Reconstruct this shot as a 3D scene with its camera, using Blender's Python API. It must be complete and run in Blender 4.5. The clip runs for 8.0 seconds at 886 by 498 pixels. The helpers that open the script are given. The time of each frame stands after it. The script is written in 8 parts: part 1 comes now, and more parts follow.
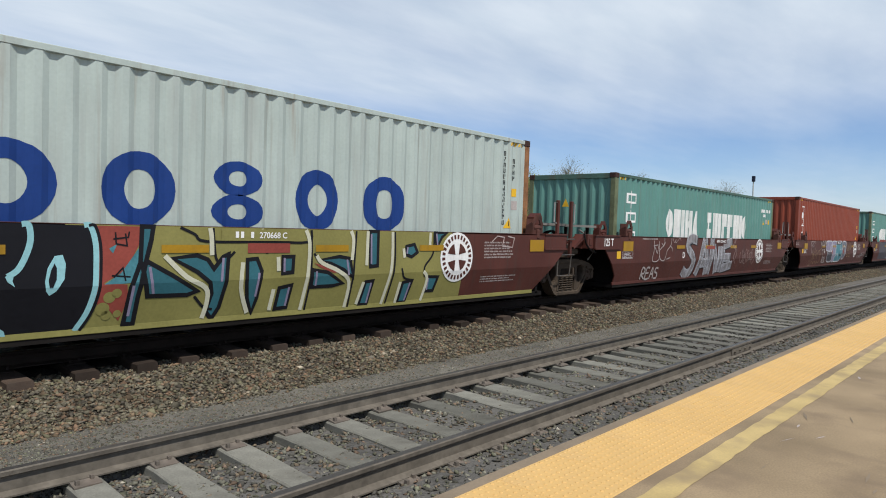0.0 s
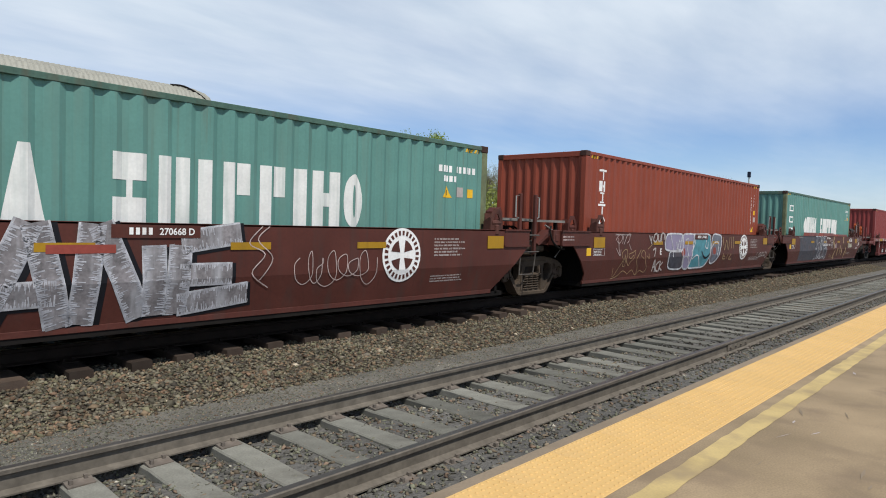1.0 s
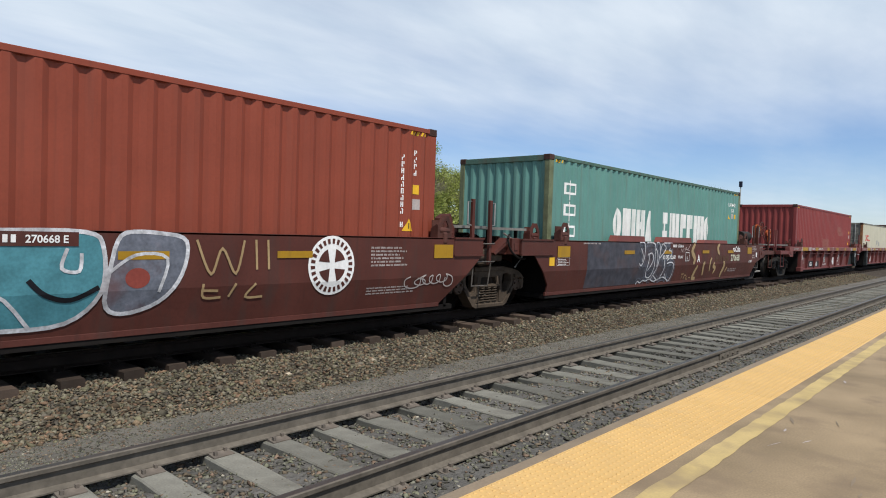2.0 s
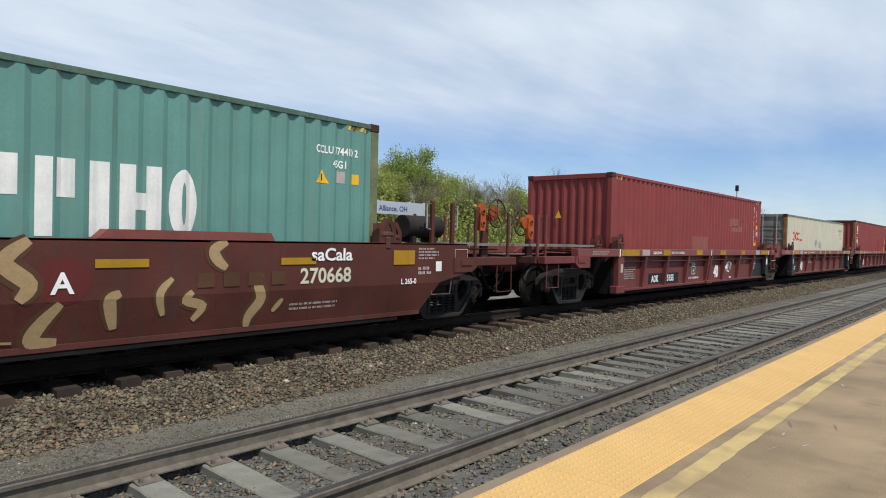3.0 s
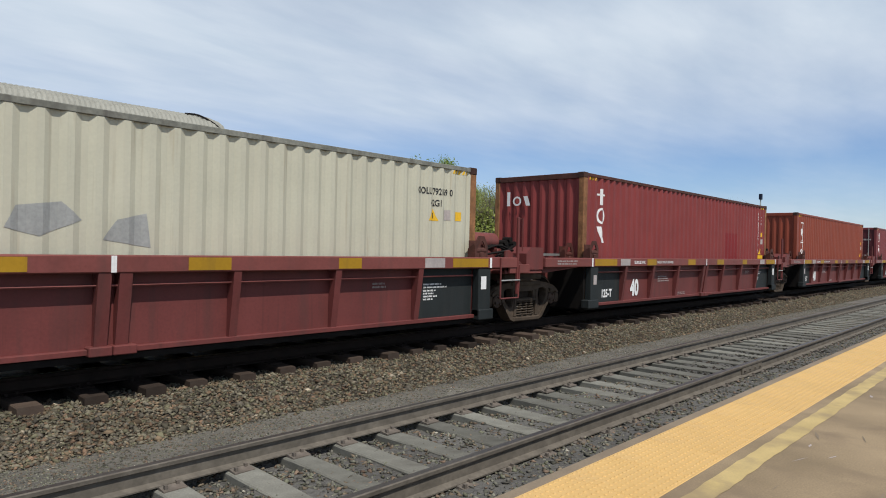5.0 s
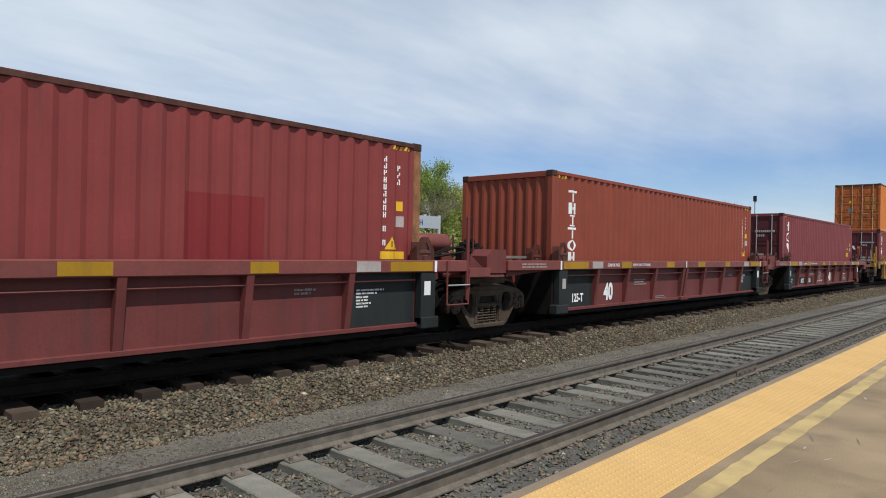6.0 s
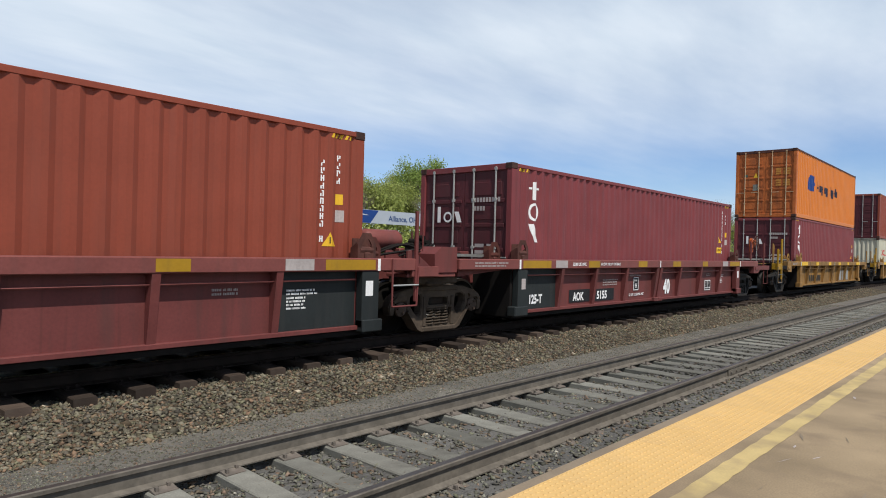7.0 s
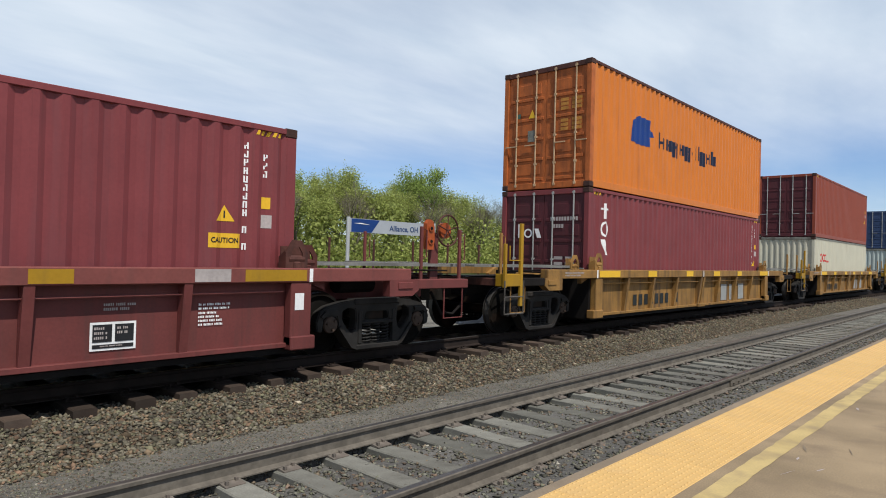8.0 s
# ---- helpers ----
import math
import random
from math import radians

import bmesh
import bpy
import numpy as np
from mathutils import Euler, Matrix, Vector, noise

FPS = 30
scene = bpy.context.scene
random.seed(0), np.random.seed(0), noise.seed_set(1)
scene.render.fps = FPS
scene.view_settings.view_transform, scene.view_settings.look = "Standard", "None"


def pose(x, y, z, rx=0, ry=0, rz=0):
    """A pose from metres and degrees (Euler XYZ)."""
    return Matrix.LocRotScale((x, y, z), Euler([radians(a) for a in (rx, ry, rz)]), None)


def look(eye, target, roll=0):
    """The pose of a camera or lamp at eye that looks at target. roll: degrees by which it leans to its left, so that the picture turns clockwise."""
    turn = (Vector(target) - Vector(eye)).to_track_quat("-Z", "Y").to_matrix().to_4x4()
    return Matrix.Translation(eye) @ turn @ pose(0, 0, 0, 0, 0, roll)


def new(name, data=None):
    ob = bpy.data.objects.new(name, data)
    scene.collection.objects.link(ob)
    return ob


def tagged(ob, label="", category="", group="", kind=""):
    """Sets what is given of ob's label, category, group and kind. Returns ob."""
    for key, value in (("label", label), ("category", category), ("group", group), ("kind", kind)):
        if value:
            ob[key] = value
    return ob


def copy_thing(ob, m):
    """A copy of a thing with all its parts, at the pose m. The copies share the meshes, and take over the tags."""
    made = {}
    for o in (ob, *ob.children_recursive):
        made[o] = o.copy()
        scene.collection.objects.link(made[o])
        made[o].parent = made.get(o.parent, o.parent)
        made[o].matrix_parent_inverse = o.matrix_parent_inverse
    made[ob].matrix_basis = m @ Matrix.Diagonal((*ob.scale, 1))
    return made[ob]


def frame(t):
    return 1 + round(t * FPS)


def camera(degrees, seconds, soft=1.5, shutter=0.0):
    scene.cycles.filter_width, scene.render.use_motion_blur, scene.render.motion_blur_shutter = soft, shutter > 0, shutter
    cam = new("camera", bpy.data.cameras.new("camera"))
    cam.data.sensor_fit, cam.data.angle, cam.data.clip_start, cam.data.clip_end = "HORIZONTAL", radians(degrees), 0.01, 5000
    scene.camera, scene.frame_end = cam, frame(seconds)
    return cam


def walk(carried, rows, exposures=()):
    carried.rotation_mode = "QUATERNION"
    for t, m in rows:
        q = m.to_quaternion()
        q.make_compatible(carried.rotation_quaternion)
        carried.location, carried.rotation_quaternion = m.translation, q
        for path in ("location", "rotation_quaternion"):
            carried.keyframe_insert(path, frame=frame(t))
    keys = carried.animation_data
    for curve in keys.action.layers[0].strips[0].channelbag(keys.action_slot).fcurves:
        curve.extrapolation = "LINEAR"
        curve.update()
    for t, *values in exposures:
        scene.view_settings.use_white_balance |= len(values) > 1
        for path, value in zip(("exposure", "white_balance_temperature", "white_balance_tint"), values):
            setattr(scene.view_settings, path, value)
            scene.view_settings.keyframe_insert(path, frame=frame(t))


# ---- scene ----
cam = camera(68.88, 8.0, soft=1.0)


def eye_row(t, x, y, z, yaw, pitch, roll):
    a, b = radians(yaw), radians(pitch)
    ahead = Vector((math.sin(a) * math.cos(b), math.cos(a) * math.cos(b), math.sin(b)))
    eye = Vector((x, y, z))
    return (t, look(eye, eye + ahead, -roll))


# seconds, place, turn from square across the track, tilt, lean
EYE = [
    (0.0, 0.019, 0.017, 1.665, 47.35, -2.03, -1.88),
    (0.5, 0.015, 0.018, 1.667, 47.47, -2.30, -1.86),
    (1.0, 0.040, 0.024, 1.670, 47.68, -2.34, -1.73),
    (1.5, 0.023, 0.010, 1.672, 48.00, -1.94, -1.48),
    (1.7, 0.023, 0.010, 1.672, 48.32, -1.57, -1.80),
    (2.8, 0.024, 0.008, 1.674, 48.04, -1.47, -1.67),
    (3.0, 0.024, 0.008, 1.674, 48.45, -1.03, -1.46),
    (3.5, 0.011, -0.004, 1.676, 48.40, -1.26, -1.84),
    (4.0, 0.004, 0.007, 1.671, 48.64, -1.29, -2.00),
    (4.2, 0.004, 0.007, 1.671, 48.26, -0.69, -1.53),
    (5.3, 0.000, -0.009, 1.668, 46.44, -0.18, -1.49),
    (5.5, 0.000, -0.009, 1.668, 46.49, -0.33, -1.68),
    (6.0, -0.015, -0.012, 1.683, 47.06, 0.03, -1.20),
    (6.5, 0.004, -0.011, 1.694, 47.34, 0.18, -1.14),
    (7.0, -0.042, -0.017, 1.689, 47.66, -0.13, -1.53),
    (7.5, -0.046, -0.014, 1.687, 47.50, 0.47, -1.53),
    (8.0, -0.037, -0.016, 1.700, 47.54, 0.71, -1.49),
]
walk(cam, [eye_row(*r) for r in EYE], exposures=[(t, e, 6520, 9) for t, e in ((0.0, -0.26), (0.5, -0.26), (1.5, -0.18), (3.0, -0.20), (3.5, -0.14), (4.2, -0.14), (5.3, -0.36), (5.7, -0.36), (6.5, -0.18), (8.0, -0.20))])

# ---------------------------------------------------------------- light
SUN = Vector((-0.17, -0.47, 0.86)).normalized()      # the way to the sun
sun = new("sun", bpy.data.lights.new("sun", "SUN"))
sun.data.energy, sun.data.angle, sun.data.color = 5.0, radians(0.6), (1.0, 0.965, 0.91)
sun.matrix_world = look(SUN * 100, (0, 0, 0))


def make_sky():
    w = bpy.data.worlds.new("sky")
    scene.world = w
    w.use_nodes = True
    nt = w.node_tree
    n, l = nt.nodes, nt.links
    bg = n["Background"]
    sky = n.new("ShaderNodeTexSky")
    sky.sky_type, sky.sun_disc = "NISHITA", False
    sky.sun_elevation = math.asin(SUN.z)
    sky.sun_rotation = math.atan2(SUN.x, SUN.y)
    sky.air_density, sky.dust_density, sky.ozone_density = 1.0, 0.15, 2.0
    co = n.new("ShaderNodeTexCoord")
    sep = n.new("ShaderNodeSeparateXYZ")
    l.new(co.outputs["Generated"], sep.inputs[0])

    def calc(op, a, b=None, c=None):
        m = n.new("ShaderNodeMath")
        m.operation = op
        for k, v in enumerate((a, b, c)):
            if v is None:
                continue
            if isinstance(v, (int, float)):
                m.inputs[k].default_value = v
            else:
                l.new(v, m.inputs[k])
        return m.outputs[0]

    up = calc("MAXIMUM", sep.outputs[2], 0.0)
    den = calc("ADD", up, 0.10)
    px, py = calc("DIVIDE", sep.outputs[0], den), calc("DIVIDE", sep.outputs[1], den)
    comb = n.new("ShaderNodeCombineXYZ")
    l.new(px, comb.inputs[0])
    l.new(py, comb.inputs[1])
    mp = n.new("ShaderNodeMapping")
    mp.inputs["Rotation"].default_value = (0, 0, radians(35))
    mp.inputs["Scale"].default_value = (0.55, 1.25, 1)
    l.new(comb.outputs[0], mp.inputs[0])
    big = n.new("ShaderNodeTexNoise")
    big.inputs["Scale"].default_value, big.inputs["Detail"].default_value, big.inputs["Roughness"].default_value = 0.9, 7, 0.55
    l.new(mp.outputs[0], big.inputs["Vector"])
    fine = n.new("ShaderNodeTexNoise")
    fine.inputs["Scale"].default_value, fine.inputs["Detail"].default_value = 3.4, 6
    l.new(mp.outputs[0], fine.inputs["Vector"])
    # high thin cover, breaking up into a clearer band low over the horizon
    ramp = n.new("ShaderNodeValToRGB")
    e = ramp.color_ramp.elements
    e[0].position, e[0].color = 0.0, (0.50, 0.50, 0.50, 1)
    e[1].position, e[1].color = 0.70, (0.02, 0.02, 0.02, 1)
    for pos, v in ((0.05, 0.30), (0.10, 0.08), (0.13, 0.08), (0.165, 0.45), (0.20, 0.72), (0.30, 0.88), (0.38, 0.75), (0.52, 0.25)):
        k = e.new(pos)
        k.color = (v, v, v, 1)
    l.new(up, ramp.inputs[0])
    nz = calc("MULTIPLY_ADD", big.outputs[0], 0.95, -0.475)
    nf = calc("MULTIPLY_ADD", fine.outputs[0], 0.16, -0.08)
    cover = calc("ADD", calc("ADD", ramp.outputs[0], nz), nf)
    cl = n.new("ShaderNodeClamp")
    l.new(cover, cl.inputs[0])
    cl.inputs["Min"].default_value, cl.inputs["Max"].default_value = 0.03, 0.95
    # cloud: greyer where thick
    tone = n.new("ShaderNodeValToRGB")
    tone.color_ramp.elements[0].position, tone.color_ramp.elements[0].color = 0.3, (0.63, 0.73, 0.85, 1)
    tone.color_ramp.elements[1].position, tone.color_ramp.elements[1].color = 0.72, (0.74, 0.82, 0.92, 1)
    l.new(fine.outputs[0], tone.inputs[0])
    gain = n.new("ShaderNodeMix")
    gain.data_type, gain.blend_type = "RGBA", "MULTIPLY"
    gain.inputs["Factor"].default_value = 1
    gain.inputs["B"].default_value = (11.8, 11.8, 11.8, 1)
    l.new(tone.outputs[0], gain.inputs["A"])
    mix = n.new("ShaderNodeMix")
    mix.data_type = "RGBA"
    l.new(cl.outputs[0], mix.inputs["Factor"])
    clear = n.new("ShaderNodeMix")
    clear.data_type, clear.blend_type = "RGBA", "MULTIPLY"
    clear.inputs["Factor"].default_value = 1
    deep = n.new("ShaderNodeValToRGB")           # the clear sky deepens towards the zenith
    deep.color_ramp.elements[0].position, deep.color_ramp.elements[0].color = 0.18, (1.0, 1.12, 1.40, 1)
    deep.color_ramp.elements[1].position, deep.color_ramp.elements[1].color = 0.65, (0.55, 0.62, 0.78, 1)
    l.new(up, deep.inputs[0])
    l.new(deep.outputs[0], clear.inputs["B"])
    l.new(sky.outputs[0], clear.inputs["A"])
    l.new(clear.outputs["Result"], mix.inputs["A"])
    l.new(gain.outputs["Result"], mix.inputs["B"])
    l.new(mix.outputs["Result"], bg.inputs["Color"])
    bg.inputs["Strength"].default_value = 0.10


make_sky()


# ---------------------------------------------------------------- materials
def paint(name, col, rough=0.6, metal=0.0, vary=0.25, scale=1.5, stain=None, stain_amount=0.35, streak=True,
          fine=30.0, bump=0.1, dist=0.004, spec=0.22, island=0.0, rnd=0.0, hues=(), through_light=0.0, runs=None):
    """A worn surface: colour, blotches at two sizes, stains that run down, fine relief."""
    m = bpy.data.materials.new(name)
    m.use_nodes = True
    nt = m.node_tree
    n, l = nt.nodes, nt.links
    b = n["Principled BSDF"]
    b.inputs["Metallic"].default_value = metal
    b.inputs["Specular IOR Level"].default_value = spec
    co = n.new("ShaderNodeTexCoord")

    def tex(s, detail=5, stretch=None):
        t = n.new("ShaderNodeTexNoise")
        t.inputs["Scale"].default_value, t.inputs["Detail"].default_value = s, detail
        src = co.outputs["Object"]
        if stretch:
            mp = n.new("ShaderNodeMapping")
            mp.inputs["Scale"].default_value = stretch
            l.new(src, mp.inputs[0])
            src = mp.outputs[0]
        l.new(src, t.inputs["Vector"])
        return t.outputs[0]

    def rng(v, a, b0, c, d):
        r = n.new("ShaderNodeMapRange")
        r.inputs[1].default_value, r.inputs[2].default_value = a, b0
        r.inputs[3].default_value, r.inputs[4].default_value = c, d
        l.new(v, r.inputs[0])
        return r.outputs[0]

    def mix(kind, f, a, bb):
        x = n.new("ShaderNodeMix")
        x.data_type, x.blend_type = "RGBA", kind
        for s, v in (("Factor", f), ("A", a), ("B", bb)):
            if isinstance(v, (int, float)):
                x.inputs[s].default_value = v
            elif isinstance(v, tuple):
                x.inputs[s].default_value = (*v[:3], 1)
            else:
                l.new(v, x.inputs[s])
        return x.outputs["Result"]

    def grey(v):
        c = n.new("ShaderNodeCombineColor")
        for k in range(3):
            l.new(v, c.inputs[k])
        return c.outputs[0]

    big = tex(scale)
    out = mix("MULTIPLY", 1.0, tuple(col), grey(rng(big, 0.25, 0.75, 1 - vary, 1 + vary)))
    small = tex(fine, 4)
    out = mix("MULTIPLY", 1.0, out, grey(rng(small, 0.25, 0.75, 1 - vary * 0.6, 1 + vary * 0.6)))
    if stain:
        st = tex(2.2, 6, (3.0, 3.0, 0.25) if streak else (1, 1, 1))
        out = mix("MIX", rng(st, 0.50, 0.72, 0.0, stain_amount), out, tuple(stain))
    if runs:                                 # thin rust runs down the sheet
        ru = tex(1.6, 4, (7.0, 7.0, 0.30))
        out = mix("MIX", rng(ru, 0.61, 0.75, 0.0, 0.45), out, tuple(runs))
    if island or rnd:
        if island:
            g = n.new("ShaderNodeNewGeometry").outputs["Random Per Island"]
        else:
            g = n.new("ShaderNodeObjectInfo").outputs["Random"]
        a = island or rnd
        out = mix("MULTIPLY", 1.0, out, grey(rng(g, 0, 1, 1 - a, 1 + a)))
    if hues:
        r = n.new("ShaderNodeValToRGB")
        r.color_ramp.interpolation = "CONSTANT"
        el = r.color_ramp.elements
        for k, (pos, c) in enumerate(hues):
            q = el[k] if k < 2 else el.new(pos)
            q.position, q.color = pos, (*c, 1)
        w = n.new("ShaderNodeMath")
        w.operation = "FRACT"
        m7 = n.new("ShaderNodeMath")
        m7.operation = "MULTIPLY"
        m7.inputs[1].default_value = 7.31
        l.new(n.new("ShaderNodeNewGeometry").outputs["Random Per Island"], m7.inputs[0])
        l.new(m7.outputs[0], w.inputs[0])
        l.new(w.outputs[0], r.inputs[0])
        out = mix("MULTIPLY", 1.0, out, r.outputs[0])
    l.new(out, b.inputs["Base Color"])
    if through_light:
        tr = n.new("ShaderNodeBsdfTranslucent")
        l.new(out, tr.inputs["Color"])
        ms = n.new("ShaderNodeMixShader")
        ms.inputs[0].default_value = through_light
        l.new(b.outputs[0], ms.inputs[1])
        l.new(tr.outputs[0], ms.inputs[2])
        l.new(ms.outputs[0], n["Material Output"].inputs["Surface"])
    l.new(rng(small, 0.3, 0.7, max(rough - 0.12, 0.05), min(rough + 0.12, 1)), b.inputs["Roughness"])
    if bump:
        bp = n.new("ShaderNodeBump")
        bp.inputs["Strength"].default_value, bp.inputs["Distance"].default_value = bump, dist
        l.new(small, bp.inputs["Height"])
        l.new(bp.outputs[0], b.inputs["Normal"])
    return m


RUST = (0.12, 0.055, 0.03)
GRIME = (0.05, 0.04, 0.035)
M = {}
M["maroon"] = paint("car_maroon", (0.15, 0.042, 0.038), 0.55, stain=GRIME, stain_amount=0.35, vary=0.18, runs=(0.075, 0.03, 0.025))
M["plated"] = paint("car_brown_red", (0.088, 0.028, 0.021), 0.55, stain=GRIME, stain_amount=0.45, vary=0.22, runs=(0.05, 0.022, 0.018))
M["chord"] = paint("chord_maroon", (0.19, 0.058, 0.05), 0.5, stain=(0.1, 0.05, 0.045), stain_amount=0.4, vary=0.18)
M["slate"] = paint("patch_dark_grey", (0.022, 0.026, 0.026), 0.6, stain=(0.05, 0.046, 0.042), stain_amount=0.3, vary=0.25)
M["black"] = paint("grease_black", (0.012, 0.010, 0.009), 0.85, spec=0.15, vary=0.4, stain=(0.03, 0.025, 0.02), stain_amount=0.35, streak=False)
M["steel"] = paint("truck_steel", (0.017, 0.014, 0.011), 0.8, spec=0.15, vary=0.4, scale=4, stain=RUST, stain_amount=0.22, streak=False)
M["framedust"] = paint("truck_dusty_brown", (0.078, 0.058, 0.042), 0.8, spec=0.15, vary=0.4, scale=4, stain=(0.03, 0.022, 0.017), stain_amount=0.7, streak=False)
M["truckblack"] = paint("truck_black", (0.020, 0.018, 0.016), 0.7, spec=0.25, vary=0.4, scale=4, stain=(0.05, 0.035, 0.025), stain_amount=0.3, streak=False)
M["wheel"] = paint("wheel_steel", (0.007, 0.006, 0.005), 0.85, spec=0.08, vary=0.35, scale=5, stain=RUST, stain_amount=0.2, streak=False)
M["tread"] = paint("worn_steel", (0.10, 0.095, 0.09), 0.5, metal=0.6, vary=0.15)
M["grate"] = paint("galvanised_grate", (0.22, 0.21, 0.19), 0.6, metal=0.3, vary=0.3)
M["patch"] = paint("reflector_yellow", (0.36, 0.20, 0.015), 0.5, vary=0.12, stain=GRIME, stain_amount=0.25)
M["white"] = paint("stencil_white", (0.82, 0.81, 0.79), 0.6, vary=0.12, stain=(0.4, 0.33, 0.3), stain_amount=0.3, bump=0)
M["dim"] = paint("stencil_faded_white", (0.40, 0.35, 0.33), 0.6, vary=0.2, bump=0)
M["taglight"] = paint("spray_pale_silver", (0.50, 0.50, 0.52), 0.5, vary=0.4, scale=9, bump=0, stain=(0.16, 0.13, 0.13), stain_amount=0.6, streak=False)
M["tag"] = paint("spray_silver", (0.20, 0.185, 0.19), 0.5, vary=0.45, scale=5, bump=0, stain=(0.42, 0.42, 0.44), stain_amount=0.8)
M["feather"] = paint("spray_bright_silver", (0.42, 0.42, 0.45), 0.5, vary=0.35, scale=9, bump=0)
M["scrawl"] = paint("spray_thin_white", (0.42, 0.33, 0.31), 0.6, vary=0.4, scale=6, bump=0)
M["ink"] = paint("plate_black", (0.02, 0.02, 0.022), 0.6, vary=0.2, bump=0)
M["pale"] = paint("box_pale_grey", (0.435, 0.50, 0.465), 0.5, vary=0.08, stain=(0.33, 0.34, 0.32), stain_amount=0.45, runs=(0.25, 0.17, 0.11))
M["rusty"] = paint("post_rust_ochre", (0.25, 0.12, 0.055), 0.7, vary=0.4, scale=5, stain=(0.10, 0.04, 0.02), stain_amount=0.7)
M["green"] = paint("box_sea_green", (0.118, 0.265, 0.232), 0.5, vary=0.10, stain=(0.14, 0.22, 0.185), stain_amount=0.45, runs=(0.12, 0.11, 0.075))
M["olive"] = paint("post_weathered_green", (0.14, 0.16, 0.09), 0.65, vary=0.3, scale=4, stain=(0.15, 0.09, 0.04), stain_amount=0.6)
M["brickred"] = paint("box_brick_red", (0.245, 0.056, 0.032), 0.5, vary=0.10, stain=(0.20, 0.06, 0.04), stain_amount=0.4, runs=(0.15, 0.042, 0.026))
M["wine"] = paint("box_wine_red", (0.228, 0.045, 0.042), 0.5, vary=0.10, stain=(0.16, 0.05, 0.046), stain_amount=0.4, runs=(0.12, 0.035, 0.03))
M["plum"] = paint("box_plum", (0.198, 0.045, 0.048), 0.5, vary=0.12, stain=(0.15, 0.06, 0.065), stain_amount=0.4, runs=(0.11, 0.035, 0.035))
M["plumdoor"] = paint("door_dark_plum", (0.09, 0.022, 0.027), 0.5, vary=0.2, stain=(0.06, 0.03, 0.03), stain_amount=0.4)
M["ivory"] = paint("box_ivory", (0.52, 0.50, 0.39), 0.5, vary=0.07, stain=(0.50, 0.46, 0.36), stain_amount=0.4, runs=(0.30, 0.22, 0.13))
M["doorgrey"] = paint("door_weathered_grey", (0.20, 0.20, 0.17), 0.6, vary=0.35, scale=3, stain=(0.08, 0.07, 0.06), stain_amount=0.7)
M["orange"] = paint("box_orange", (0.60, 0.178, 0.026), 0.45, vary=0.07, stain=(0.50, 0.17, 0.045), stain_amount=0.35, runs=(0.34, 0.10, 0.03))
M["orangedoor"] = paint("door_rusted_orange", (0.42, 0.115, 0.03), 0.6, vary=0.25, scale=4, stain=(0.16, 0.055, 0.025), stain_amount=0.6)
M["darkrust"] = paint("rail_dark_rust", (0.085, 0.034, 0.026), 0.7, vary=0.35, scale=5, stain=(0.03, 0.02, 0.018), stain_amount=0.5)
M["greenrail"] = paint("rail_dark_green", (0.075, 0.14, 0.11), 0.6, vary=0.3, stain=RUST, stain_amount=0.4)
M["navybox"] = paint("box_navy", (0.035, 0.06, 0.13), 0.5, vary=0.12)
M["dirtyyellow"] = paint("car_dirty_yellow", (0.27, 0.145, 0.042), 0.6, vary=0.3, scale=2.5, stain=(0.07, 0.045, 0.03), stain_amount=0.8)
M["blue"] = paint("paint_royal_blue", (0.012, 0.045, 0.20), 0.5, vary=0.12, bump=0)
M["navy"] = paint("paint_navy", (0.014, 0.018, 0.04), 0.5, vary=0.12, bump=0)
M["red"] = paint("paint_red", (0.55, 0.05, 0.05), 0.5, vary=0.1, bump=0)
M["fluo"] = paint("brake_plate_orange", (0.36, 0.078, 0.022), 0.5, vary=0.15)
M["rod"] = paint("rod_galvanised", (0.38, 0.38, 0.36), 0.45, metal=0.3, vary=0.2)
M["g_olive"] = paint("spray_olive", (0.235, 0.215, 0.07), 0.5, vary=0.16, bump=0)
M["g_teal"] = paint("spray_teal", (0.035, 0.13, 0.16), 0.5, vary=0.2, bump=0)
M["g_teal2"] = paint("spray_bright_teal", (0.07, 0.22, 0.26), 0.5, vary=0.25, scale=5, bump=0)
M["g_slate"] = paint("spray_slate", (0.055, 0.055, 0.068), 0.5, vary=0.45, scale=6, bump=0, stain=(0.10, 0.06, 0.055), stain_amount=0.6, streak=False)
M["g_haze"] = paint("spray_thin_haze", (0.13, 0.14, 0.17), 0.5, vary=0.35, scale=6, bump=0, stain=(0.12, 0.05, 0.045), stain_amount=0.7, streak=False)
M["g_sky"] = paint("spray_sky_blue", (0.27, 0.52, 0.55), 0.5, vary=0.15, bump=0)
M["g_black"] = paint("spray_black", (0.009, 0.009, 0.012), 0.5, vary=0.2, bump=0)
M["g_red"] = paint("spray_red", (0.27, 0.06, 0.045), 0.5, vary=0.2, bump=0)
M["g_cream"] = paint("spray_cream", (0.56, 0.55, 0.42), 0.5, vary=0.12, bump=0)
M["g_mauve"] = paint("spray_mauve", (0.24, 0.21, 0.30), 0.5, vary=0.2, bump=0)
M["g_brown"] = paint("spray_brown_haze", (0.085, 0.042, 0.022), 0.6, vary=0.2, bump=0)
M["plated_fresh"] = paint("fresh_brown_red", (0.11, 0.022, 0.02), 0.5, vary=0.15, bump=0)
M["g_tan"] = paint("spray_tan", (0.36, 0.25, 0.13), 0.5, vary=0.2, bump=0)
